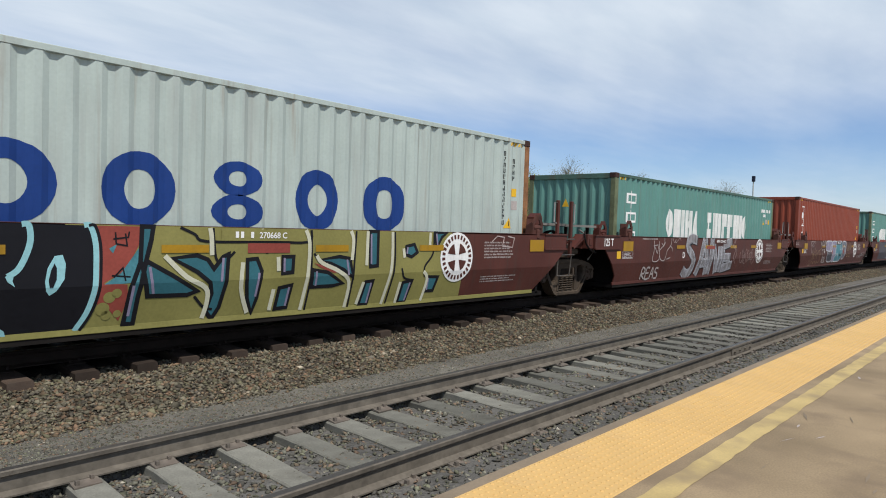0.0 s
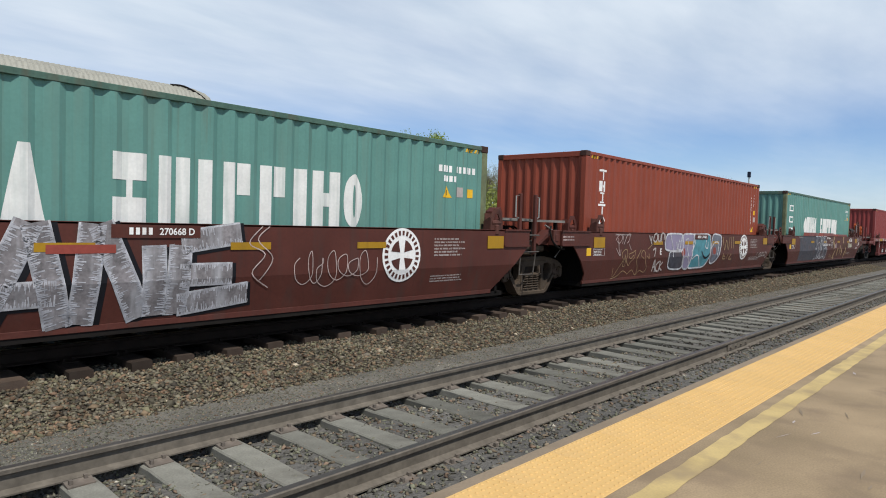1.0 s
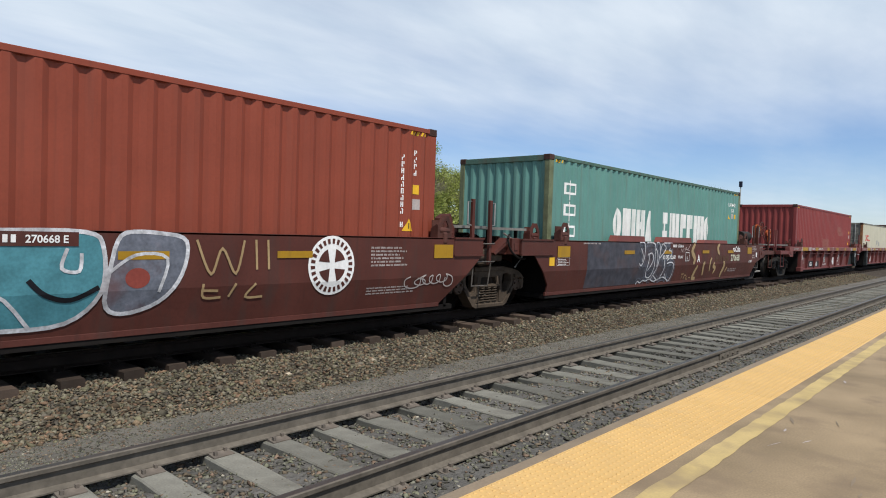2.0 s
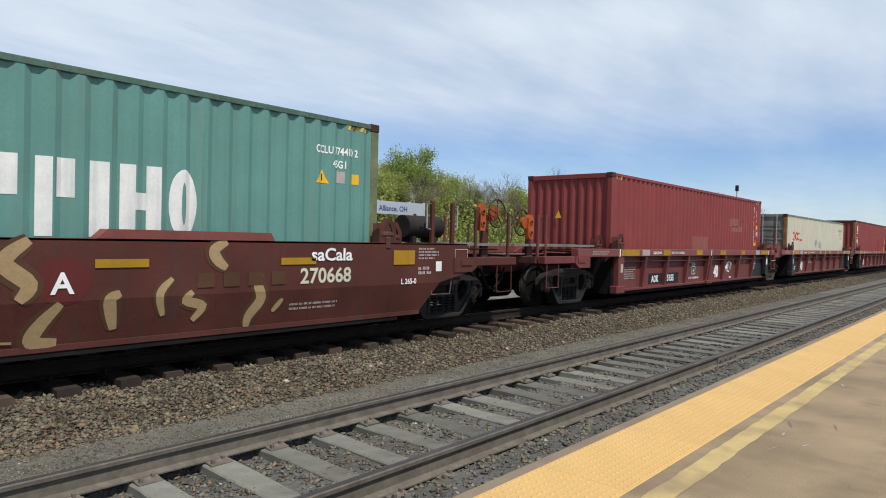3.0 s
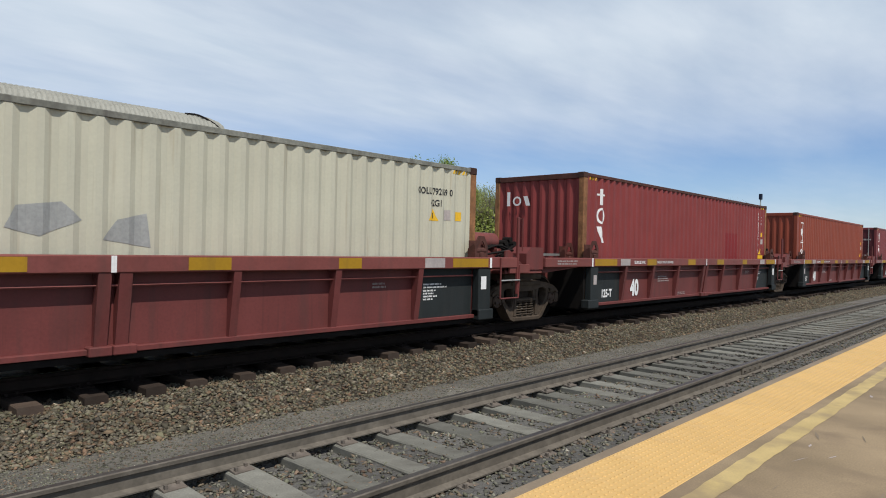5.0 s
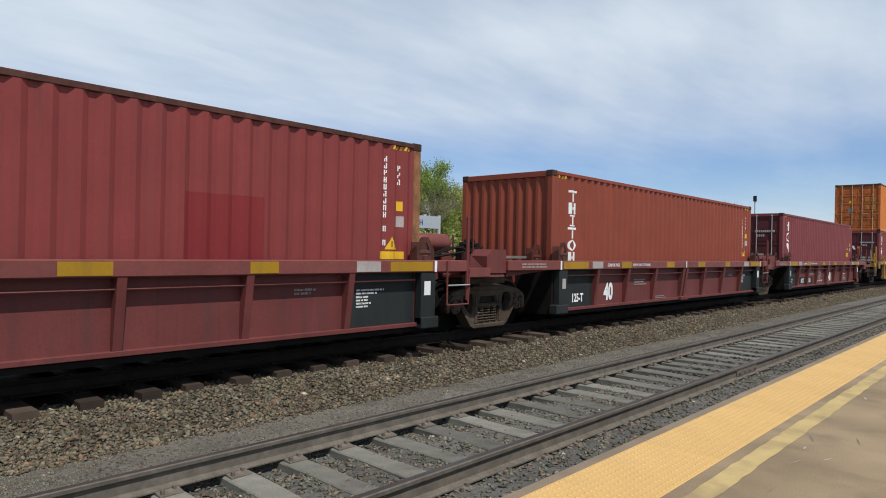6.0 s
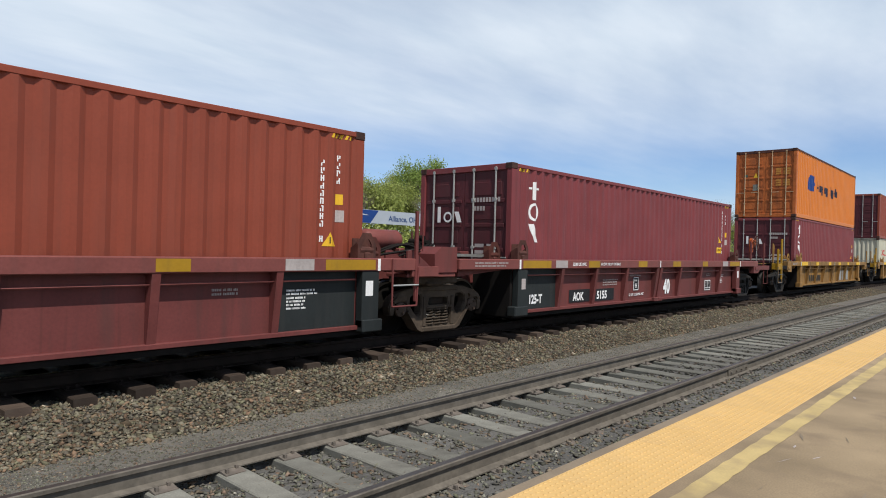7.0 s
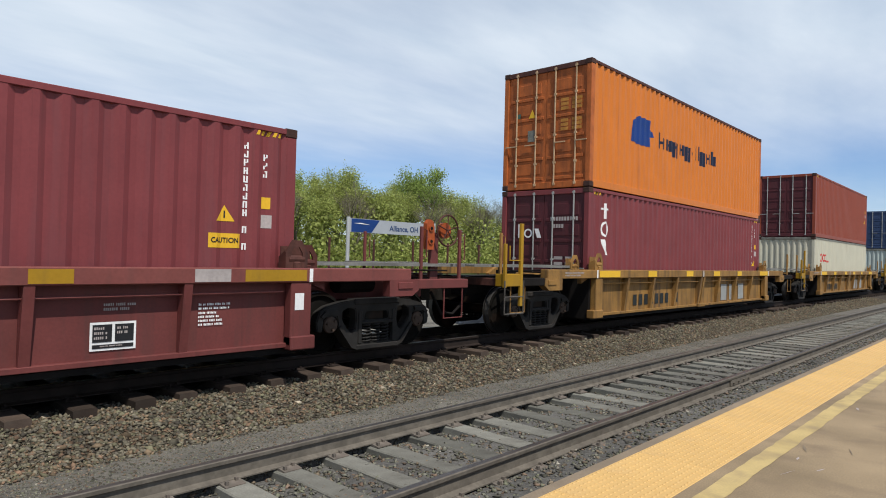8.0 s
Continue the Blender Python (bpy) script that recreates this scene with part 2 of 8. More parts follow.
M["rail"] = paint("rail_web_dust", (0.132, 0.115, 0.093), 0.7, vary=0.3, scale=6, stain=(0.10, 0.085, 0.07), stain_amount=0.5, streak=False)
M["railhead"] = paint("rail_head", (0.055, 0.050, 0.046), 0.42, vary=0.3, spec=0.5)
# rusty brown of the main rails, darkened to paint in the train's shade
M["rustshade"] = paint("rail_brown_shaded", (0.024, 0.017, 0.014), 0.8, vary=0.3, scale=6, spec=0.15)
M["bearing"] = paint("bearing_cap_rust", (0.075, 0.05, 0.036), 0.7, vary=0.4, scale=8, stain=(0.04, 0.03, 0.025), stain_amount=0.5, streak=False)
M["tie"] = paint("tie_weathered_wood", (0.178, 0.174, 0.148), 0.85, vary=0.28, scale=3, fine=60, bump=0.4, dist=0.006, stain=(0.05, 0.045, 0.038), stain_amount=0.65, streak=False, rnd=0.28)
M["tiebrown"] = paint("tie_creosote_wood", (0.058, 0.041, 0.031), 0.85, vary=0.3, scale=3, fine=60, bump=0.4, dist=0.006, stain=(0.13, 0.115, 0.09), stain_amount=0.5, streak=False, rnd=0.5)
M["plate"] = paint("tie_plate", (0.15, 0.135, 0.115), 0.7, vary=0.3, scale=8, stain=RUST, stain_amount=0.3, streak=False)
HUES = ((0.0, (0.95, 1.0, 0.92)), (0.35, (1.1, 0.95, 0.78)), (0.55, (0.72, 0.74, 0.74)), (0.72, (1.12, 0.86, 0.72)), (0.82, (0.90, 0.98, 0.79)), (0.982, (2.1, 2.1, 2.0)))
M["stone"] = paint("ballast_stone", (0.140, 0.118, 0.091), 0.85, vary=0.25, scale=2.0, fine=60, bump=0.3, island=0.5, hues=HUES, spec=0.2)
M["stonegrey"] = paint("ballast_grey_stone", (0.140, 0.129, 0.110), 0.85, vary=0.25, scale=2.0, fine=60, bump=0.3, island=0.5, hues=HUES, spec=0.2)
M["stonedark"] = paint("ballast_dark_stone", (0.042, 0.039, 0.035), 0.8, vary=0.3, scale=2.0, fine=60, bump=0.3, island=0.5, hues=HUES, spec=0.25)
# near-black bed: the shade under the train painted into the ballast colour
M["bedshade"] = paint("bed_train_shade", (0.022, 0.019, 0.017), 0.9, vary=0.4, scale=3, fine=28, bump=1.0, dist=0.05)
# brown bed, darkened so its colour holds the shade between the stones
M["bed"] = paint("ballast_bed", (0.062, 0.049, 0.037), 0.95, vary=0.45, scale=3, fine=28, bump=1.0, dist=0.05)
M["bedgrey"] = paint("grey_bed", (0.115, 0.11, 0.10), 0.95, vary=0.35, scale=1.2, fine=26, bump=0.9, dist=0.04)
M["fines"] = paint("grey_fine_gravel", (0.145, 0.135, 0.115), 0.95, vary=0.28, scale=1.6, fine=45, bump=0.6, dist=0.02, stain=(0.078, 0.076, 0.070), stain_amount=0.8, streak=False)
M["lot"] = paint("pale_gravel", (0.20, 0.19, 0.165), 0.95, vary=0.5, scale=0.8, fine=24, bump=0.9, dist=0.05, stain=(0.11, 0.105, 0.09), stain_amount=0.7, streak=False)
M["grass"] = paint("rough_grass", (0.075, 0.10, 0.03), 0.95, vary=0.4, scale=0.2, fine=4, bump=0.8, dist=0.1)
M["concrete"] = paint("platform_concrete", (0.30, 0.225, 0.138), 0.85, vary=0.33, scale=0.9, fine=80, bump=0.2, stain=(0.17, 0.125, 0.085), stain_amount=0.7, streak=False)
M["coping"] = paint("platform_coping", (0.235, 0.185, 0.13), 0.85, vary=0.18, scale=2, fine=60, bump=0.3, stain=(0.18, 0.14, 0.10), stain_amount=0.5, streak=False)
M["tactile"] = paint("tactile_yellow", (0.64, 0.41, 0.155), 0.6, vary=0.08, scale=1.2, fine=40, bump=0.1, stain=(0.55, 0.37, 0.17), stain_amount=0.5, streak=False, rnd=0.03)
M["lineyellow"] = paint("faded_yellow_paint", (0.49, 0.37, 0.165), 0.8, vary=0.16, scale=3, fine=70, bump=0.1, stain=(0.25, 0.19, 0.12), stain_amount=0.8, streak=False)
M["rackgrey"] = paint("rack_galvanised", (0.215, 0.228, 0.212), 0.6, metal=0.2, vary=0.22, scale=1.2, stain=(0.10, 0.10, 0.095), stain_amount=0.55)
M["rackroof"] = paint("rack_roof", (0.31, 0.305, 0.26), 0.6, vary=0.12, scale=1.0, stain=(0.19, 0.18, 0.15), stain_amount=0.5)
M["rackyellow"] = paint("rack_yellow", (0.58, 0.36, 0.105), 0.55, vary=0.1, stain=(0.33, 0.20, 0.07), stain_amount=0.4)
M["bark"] = paint("bark", (0.17, 0.145, 0.12), 0.9, vary=0.3, scale=4, bump=0.5)
M["leafgreen"] = paint("leaf_spring_green", (0.29, 0.37, 0.10), 0.7, vary=0.2, scale=0.6, fine=8, bump=0, island=0.4, spec=0.15, through_light=0.5)
M["leafyellow"] = paint("leaf_yellow_green", (0.37, 0.41, 0.125), 0.7, vary=0.2, scale=0.6, fine=8, bump=0, island=0.4, spec=0.15, through_light=0.5)
M["leafolive"] = paint("leaf_olive_bud", (0.28, 0.26, 0.14), 0.7, vary=0.2, scale=0.6, fine=8, bump=0, island=0.4, spec=0.15, through_light=0.5)
M["signblue"] = paint("sign_blue", (0.02, 0.06, 0.22), 0.4, vary=0.06, bump=0)
M["signgrey"] = paint("sign_grey", (0.42, 0.46, 0.50), 0.4, vary=0.06, bump=0)
M["signtext"] = paint("sign_text_blue", (0.03, 0.07, 0.18), 0.4, vary=0.06, bump=0)
M["polegrey"] = paint("pole_galvanised", (0.45, 0.47, 0.47), 0.5, vary=0.1)
M["rust_cast"] = paint("casting_dark", (0.055, 0.028, 0.022), 0.75, vary=0.4, scale=6, stain=(0.12, 0.06, 0.03), stain_amount=0.4, streak=False)
M["rodtan"] = paint("rod_dirty_tan", (0.46, 0.32, 0.19), 0.6, vary=0.3, scale=4)
M["rodworn"] = paint("rod_worn_grey", (0.13, 0.115, 0.10), 0.5, metal=0.4, vary=0.4, scale=5)
M["panelochre"] = paint("door_panel_ochre", (0.48, 0.22, 0.045), 0.6, vary=0.25, scale=6, stain=(0.30, 0.12, 0.03), stain_amount=0.6)
M["letterwhite"] = paint("lettering_worn_white", (0.74, 0.74, 0.71), 0.6, vary=0.10, scale=4, bump=0, stain=(0.36, 0.44, 0.40), stain_amount=0.55)
M["warn"] = paint("sticker_yellow", (0.75, 0.44, 0.03), 0.5, vary=0.08, bump=0)


# ---------------------------------------------------------------- mesh tools
def box(bm, x0, x1, y0, y1, z0, z1, bevel=0.0):
    v = [bm.verts.new((x, y, z)) for x in (x0, x1) for y in (y0, y1) for z in (z0, z1)]
    f = [bm.faces.new([v[i] for i in q]) for q in
         ((0, 1, 3, 2), (4, 6, 7, 5), (0, 4, 5, 1), (2, 3, 7, 6), (0, 2, 6, 4), (1, 5, 7, 3))]
    if bevel:
        ed = {e for k in f for e in k.edges}
        bmesh.ops.bevel(bm, geom=list(ed), offset=bevel, segments=1, affect="EDGES")


def prism(bm, pts, a0, a1, plane="xz"):
    """Extrudes a 2D outline: plane xz along y, yz along x, xy along z."""
    def put(p, a):
        return {"xz": (p[0], a, p[1]), "yz": (a, p[0], p[1]), "xy": (p[0], p[1], a)}[plane]
    lo = [bm.verts.new(put(p, a0)) for p in pts]
    hi = [bm.verts.new(put(p, a1)) for p in pts]
    k = len(pts)
    bm.faces.new(lo)
    bm.faces.new(hi[::-1])
    for i in range(k):
        bm.faces.new((lo[i], hi[i], hi[(i + 1) % k], lo[(i + 1) % k]))


def tube(bm, pts, r, n=8, r2=None):
    """A round bar along a line of points."""
    pts = [Vector(p) for p in pts]
    rings = []
    for i, p in enumerate(pts):
        d = (pts[min(i + 1, len(pts) - 1)] - pts[max(i - 1, 0)]).normalized()
        a = d.orthogonal().normalized() if abs(d.z) > 0.9 else d.cross(Vector((0, 0, 1))).normalized()
        b = d.cross(a)
        rr = r if r2 is None else r + (r2 - r) * i / (len(pts) - 1)
        rings.append([bm.verts.new(p + (a * math.cos(2 * math.pi * j / n) + b * math.sin(2 * math.pi * j / n)) * rr) for j in range(n)])
    for s, t in zip(rings, rings[1:]):
        for j in range(n):
            bm.faces.new((s[j], s[(j + 1) % n], t[(j + 1) % n], t[j]))
    bm.faces.new(rings[0][::-1])
    bm.faces.new(rings[-1])


def lathe(bm, prof, n=28, close=True):
    """Turns (radius, y) pairs about the y axis."""
    rings = [[bm.verts.new((r * math.cos(2 * math.pi * j / n), y, r * math.sin(2 * math.pi * j / n))) for j in range(n)] for r, y in prof]
    for s, t in zip(rings, rings[1:]):
        for j in range(n):
            bm.faces.new((s[j], s[(j + 1) % n], t[(j + 1) % n], t[j]))
    if close:
        bm.faces.new(rings[0][::-1])
        bm.faces.new(rings[-1])


def part(name, bm, mat, parent=None, label="", at=None):
    """One mesh object under a thing or under a part."""
    if isinstance(bm, bpy.types.Mesh):
        me = bm
    else:
        bmesh.ops.recalc_face_normals(bm, faces=bm.faces[:])
        me = bpy.data.meshes.new(name)
        bm.to_mesh(me)
        bm.free()
        me.materials.append(mat)
    ob = new(name, me)
    if parent:
        ob.parent = parent
    if at:
        ob.location = at
    return tagged(ob, label)


def thing(name, label, category, at=(0, 0, 0), group="", kind=""):
    return tagged(place(new(name), at), label, category, group, kind)


def place(ob, at):
    ob.location = at
    return ob


def smooth(ob, angle=40):
    me = ob.data
    me.polygons.foreach_set("use_smooth", [True] * len(me.polygons))
    me.set_sharp_from_angle(angle=radians(angle))
    return ob


def decal(name, polys, mat, parent, skin, cuts_x=(), cuts_z=(), lift=0.004, label=""):
    """Thin paint on a surface: outlines in (x, z), cut at the folds and laid on y = skin(x, z)."""
    bm = bmesh.new()
    for p in polys:
        bm.faces.new([bm.verts.new((q[0], -q[2] if len(q) > 2 else 0, q[1])) for q in p])
    bmesh.ops.remove_doubles(bm, verts=bm.verts[:], dist=1e-5)
    xs = [v.co.x for v in bm.verts]
    zs = [v.co.z for v in bm.verts]
    x0, x1, z0, z1 = min(xs), max(xs), min(zs), max(zs)
    for c in cuts_x:
        if x0 < c < x1:
            bmesh.ops.bisect_plane(bm, geom=bm.verts[:] + bm.edges[:] + bm.faces[:], plane_co=(c, 0, 0), plane_no=(1, 0, 0))
    for c in cuts_z:
        if z0 < c < z1:
            bmesh.ops.bisect_plane(bm, geom=bm.verts[:] + bm.edges[:] + bm.faces[:], plane_co=(0, 0, c), plane_no=(0, 0, 1))
    for v in bm.verts:
        v.co.y += skin(v.co.x, v.co.z) - lift
    me = bpy.data.meshes.new(name)
    bm.to_mesh(me)
    bm.free()
    me.materials.append(mat)
    ob = new(name, me)
    ob.parent = parent
    small = name in ("stencil", "marking", "number_bars", "scrawl", "emblem_rim", "height_mark")
    return tagged(ob, label, kind="stuff" if small else "")


def rect(x0, x1, z0, z1):
    return [(x0, z0), (x1, z0), (x1, z1), (x0, z1)]


def ring(cx, cz, rx, rz, tx, tz, a0=0, a1=360, n=24):
    out = []
    for i in range(n):
        a, b = radians(a0 + (a1 - a0) * i / n), radians(a0 + (a1 - a0) * (i + 1) / n)
        out.append([(cx + rx * math.cos(a), cz + rz * math.sin(a)), (cx + rx * math.cos(b), cz + rz * math.sin(b)),
                    (cx + (rx - tx) * math.cos(b), cz + (rz - tz) * math.sin(b)), (cx + (rx - tx) * math.cos(a), cz + (rz - tz) * math.sin(a))])
    return out


def disc(cx, cz, rx, rz, n=28):
    return [[(cx + rx * math.cos(2 * math.pi * i / n), cz + rz * math.sin(2 * math.pi * i / n)) for i in range(n)]]


def stroke(pts, w):
    """A brush line of width w, as mitred quads; it rises a hair along its way, so that it can cross itself."""
    p = [Vector(q[:2]) for q in pts]
    n = len(p)
    closed = n > 2 and (p[0] - p[-1]).length < 1e-6
    side = []
    for i in range(n):
        a = (p[i] - p[i - 1]) if i else ((p[0] - p[-2]) if closed else p[1] - p[0])
        b = (p[i + 1] - p[i]) if i < n - 1 else ((p[1] - p[0]) if closed else p[-1] - p[-2])
        a, b = a.normalized(), b.normalized()
        m = Vector((-a.y - b.y, a.x + b.x))
        m = m.normalized() if m.length > 0.2 else Vector((-b.y, b.x))
        k = max(m.dot(Vector((-b.y, b.x))), 0.5)
        side.append(m * (w / 2 / k))
    out = []
    for i in range(n - 1):
        u, v = 0.00004 * i, 0.00004 * (i + 1)
        q, r = p[i], p[i + 1]
        out.append([(*(q + side[i]), u), (*(q - side[i]), u), (*(r - side[i + 1]), v), (*(r + side[i + 1]), v)])
    return out


def flowing(pts, k=6):
    """A smooth line through the points."""
    p = [pts[0]] + list(pts) + [pts[-1]]
    out = []
    for i in range(len(p) - 3):
        a, b, c, d = (Vector(q) for q in p[i:i + 4])
        for j in range(k):
            t = j / k
            out.append(tuple(0.5 * ((2 * b) + (c - a) * t + (2 * a - 5 * b + 4 * c - d) * t * t + (3 * b - a - 3 * c + d) * t ** 3)))
    return out + [tuple(pts[-1])]


def words(text, x, z, size, width=1.0, bold=0.022):
    """Outlines of a text with its lower left corner at (x, z)."""
    cu = bpy.data.curves.new("letters", "FONT")
    cu.body, cu.size, cu.resolution_u, cu.offset = text, size, 3, size * bold
    ob = bpy.data.objects.new("letters", cu)
    scene.collection.objects.link(ob)
    me = bpy.data.meshes.new_from_object(ob.evaluated_get(bpy.context.evaluated_depsgraph_get()))
    out = [[(x + me.vertices[i].co.x * width, z + me.vertices[i].co.y) for i in p.vertices] for p in me.polygons]
    bpy.data.objects.remove(ob)
    bpy.data.curves.remove(cu)
    bpy.data.meshes.remove(me)
    return out


def bars(x, z, w, rows, h, gap, rnd):
    """Small print that cannot be read: rows of tiny upright bars in groups."""
    out = []
    for i in range(rows):
        a, end = x, x + w * rnd.uniform(0.65, 1.0)
        zz = z - i * (h + gap)
        left = rnd.randint(2, 7)
        while a < end:
            b = a + h * rnd.uniform(0.35, 0.6)
            out.append(rect(a, b, zz - h, zz - h * rnd.choice((0, 0, 0.15))))
            a = b + h * 0.22
            left -= 1
            if left == 0:
                a += h * 0.6
                left = rnd.randint(2, 7)
    return out


# ---------------------------------------------------------------- ground, platform, tracks
MAIN_Y, MAIN_Z = 8.56, 0.22        # middle of the train's track, top of its rails
SIDE_Y = 4.11                      # middle of the near track, rails' top at 0


def make_ground():
    # the strip from y 7.42 to 9.5 carries the train's painted shade
    prof = [(-700, -0.35, "lot"), (2.30, -0.30, "bedgrey"), (2.40, -0.20, "bedgrey"), (2.75, -0.172, "bedgrey"), (3.22, -0.175, "bedgrey"), (3.42, -0.215, "bedgrey"), (4.40, -0.208, "bedgrey"), (4.62, -0.26, "bedgrey"), (4.86, -0.26, "bedgrey"), (4.95, -0.172, "fines"), (5.50, -0.18, "fines"),
            (6.15, -0.225, "bed"), (6.30, -0.215, "bed"), (7.02, -0.088, "bed"), (7.3, -0.062, "bed"), (7.42, -0.06, "bedshade"), (9.5, -0.05, "bed"), (9.9, -0.085, "bed"),
            (10.9, -0.15, "lot"), (28, -0.15, "grass"), (33, -0.2, "grass"), (1500, -0.5, None)]
    xs = [-700, -60, -8, 0, 6, 12, 20, 30, 45, 70, 120, 250, 700, 2500]
    names = ["bedgrey", "fines", "bed", "bedshade", "lot", "grass"]
    verts = [(x, y, z) for y, z, _ in prof for x in xs]
    k = len(xs)
    faces, mi = [], []
    for j in range(len(prof) - 1):
        for i in range(k - 1):
            faces.append((j * k + i, j * k + i + 1, (j + 1) * k + i + 1, (j + 1) * k + i))
            mi.append(names.index(prof[j][2]))
    me = bpy.data.meshes.new("ground")
    me.from_pydata(verts, [], faces)
    for nme in names:
        me.materials.append(M[nme])
    me.polygons.foreach_set("material_index", mi)
    tagged(new("ground", me), "gravel railway ground with ballast beds and rough grass beyond", "ground", kind="structure")


def bed_z(y):
    ys = (2.3, 2.4, 2.75, 3.22, 3.42, 4.4, 4.62, 4.86, 4.95, 5.5, 6.15, 6.30, 7.02, 7.3, 9.9, 10.9)
    zs = (-0.30, -0.20, -0.172, -0.175, -0.215, -0.208, -0.26, -0.26, -0.172, -0.18, -0.225, -0.215, -0.088, -0.062, -0.05, -0.15)
    return np.interp(y, ys, zs)


def stones(name, label, mat, spots, sizes, seed):
    """Loose angular stones as one mesh: six-cornered lumps, each turned and squashed at random."""
    rs = np.random.RandomState(seed)
    n = len(spots)
    base = np.array([(1, 0, 0), (-1, 0, 0), (0, 1, 0), (0, -1, 0), (0, 0, 1), (0, 0, -1)], float)
    tris = np.array([(0, 2, 4), (2, 1, 4), (1, 3, 4), (3, 0, 4), (2, 0, 5), (1, 2, 5), (3, 1, 5), (0, 3, 5)])
    v = base[None] * rs.uniform(0.55, 1.25, (n, 6, 1)) + rs.uniform(-0.35, 0.35, (n, 6, 3))
    v *= rs.uniform(0.6, 1.25, (n, 1, 3)) * sizes[:, None, None] * np.array((1.15, 0.95, 0.62))
    a = rs.uniform(0, 6.283, (n, 1))
    c, s = np.cos(a), np.sin(a)
    b = rs.uniform(-0.7, 0.7, (n, 1))
    cb, sb = np.cos(b), np.sin(b)
    x, y, z = v[..., 0], v[..., 1], v[..., 2]
    y, z = y * cb - z * sb, y * sb + z * cb
    x, y = x * c - y * s, x * s + y * c
    v = np.stack([x, y, z], -1) + spots[:, None, :]
    f = (tris[None] + 6 * np.arange(n)[:, None, None]).reshape(-1, 3)
    me = bpy.data.meshes.new(name)
    me.vertices.add(n * 6)
    me.vertices.foreach_set("co", v.reshape(-1))
    me.loops.add(len(f) * 3)
    me.loops.foreach_set("vertex_index", f.reshape(-1).astype(np.int32))
    me.polygons.add(len(f))
    me.polygons.foreach_set("loop_start", np.arange(0, len(f) * 3, 3, dtype=np.int32))
    me.update()
    me.validate()
    me.materials.append(mat)
    tagged(new(name, me), label, "gravel", kind="stuff")


def scatter(n, x0, x1, y0, y1, seed, power=2.0):
    """Spots thick near the platform end and thinner far along the track."""
    rs = np.random.RandomState(seed)
    x = x0 + (x1 - x0) * rs.uniform(0, 1, n) ** power
    y = rs.uniform(y0, y1, n)
    x[:n // 10] = rs.uniform(-7.0, x0, n // 10)
    return np.stack([x, y, bed_z(y)], -1), rs


def make_stones():
    p, rs = scatter(68000, 0.3, 46, 6.10, 7.62, 3, 1.9)
    p[:, 1] += rs.normal(0, 0.05, len(p))
    p[:, 2] = bed_z(p[:, 1]) + rs.uniform(-0.012, 0.018, len(p))
    stones("ballast_bank", "brown and grey crushed stone ballast bank", M["stone"], p, rs.uniform(0.013, 0.038, len(p)) * np.where(rs.uniform(0, 1, len(p)) < 0.06, 1.55, 1.0), 5)
    p, rs = scatter(44000, 0.6, 40, 2.42, 4.98, 4, 1.9)
    p[:, 2] += rs.uniform(-0.015, 0.012, len(p))
    sz = rs.uniform(0.012, 0.034, len(p))
    edge = 0.35 * np.sin(p[:, 0] * 2.1) + 0.2 * np.sin(p[:, 0] * 5.3)
    dark = (p[:, 0] > 9.6) & (p[:, 0] < 17.5) & (p[:, 1] > 3.5 + edge) & (p[:, 1] < 4.9 + edge)
    stones("track_ballast", "grey dusty ballast between the ties", M["stonegrey"], p[~dark], sz[~dark], 6)
    stones("oily_ballast", "dark oil-soaked ballast between the ties", M["stonedark"], p[dark], sz[dark], 9)
    p, rs = scatter(34000, 0.5, 30, 4.95, 6.25, 7, 1.8)
    stones("gravel_strip", "sparse grey stones on fine gravel", M["stonegrey"], p, rs.uniform(0.006, 0.018, len(p)), 8)


RAIL = [(-0.068, -0.171), (0.068, -0.171), (0.068, -0.160), (0.014, -0.140), (0.009, -0.05), (0.034, -0.036), (0.036, -0.008), (0.028, 0.0),
        (-0.028, 0.0), (-0.036, -0.008), (-0.034, -0.036), (-0.009, -0.05), (-0.014, -0.140), (-0.068, -0.160)]


def make_rail(name, y, z, x0, x1, label, parent, web, head):
    bm = bmesh.new()
    prism(bm, [(y + a, z + b) for a, b in RAIL], x0, x1, "yz")
    bmesh.ops.recalc_face_normals(bm, faces=bm.faces[:])
    me = bpy.data.meshes.new(name)
    bm.to_mesh(me)
    bm.free()
    me.materials.append(M[web])
    me.materials.append(M[head])
    for p in me.polygons:
        if p.normal.z > 0.9 and p.center.z > z - 0.02:
            p.material_index = 1
    ob = new(name, me)
    ob.parent = parent
    return tagged(ob, label)


def tie_mesh(name, length, mat, seed, top_w=0.23, depth=0.16):
    rnd = random.Random(seed)
    bm = bmesh.new()
    n = 7
    rows = []
    for i in range(n + 1):
        y = -length / 2 + length * i / n
        w = top_w / 2 + rnd.uniform(-0.008, 0.008)
        d = rnd.uniform(-0.006, 0.004)
        rows.append([bm.verts.new(c) for c in ((-w, y, -depth), (-w, y, d - 0.012), (-w + 0.012, y, d), (w - 0.014, y, d + rnd.uniform(-0.004, 0.004)), (w, y, d - 0.012), (w, y, -depth))])
    for s, t in zip(rows, rows[1:]):
        for j in range(5):
            bm.faces.new((s[j], s[j + 1], t[j + 1], t[j]))
    bm.faces.new(rows[0])
    bm.faces.new(rows[-1][::-1])
    bmesh.ops.recalc_face_normals(bm, faces=bm.faces[:])
    me = bpy.data.meshes.new(name)
    bm.to_mesh(me)
    bm.free()
    me.materials.append(mat)
    return me


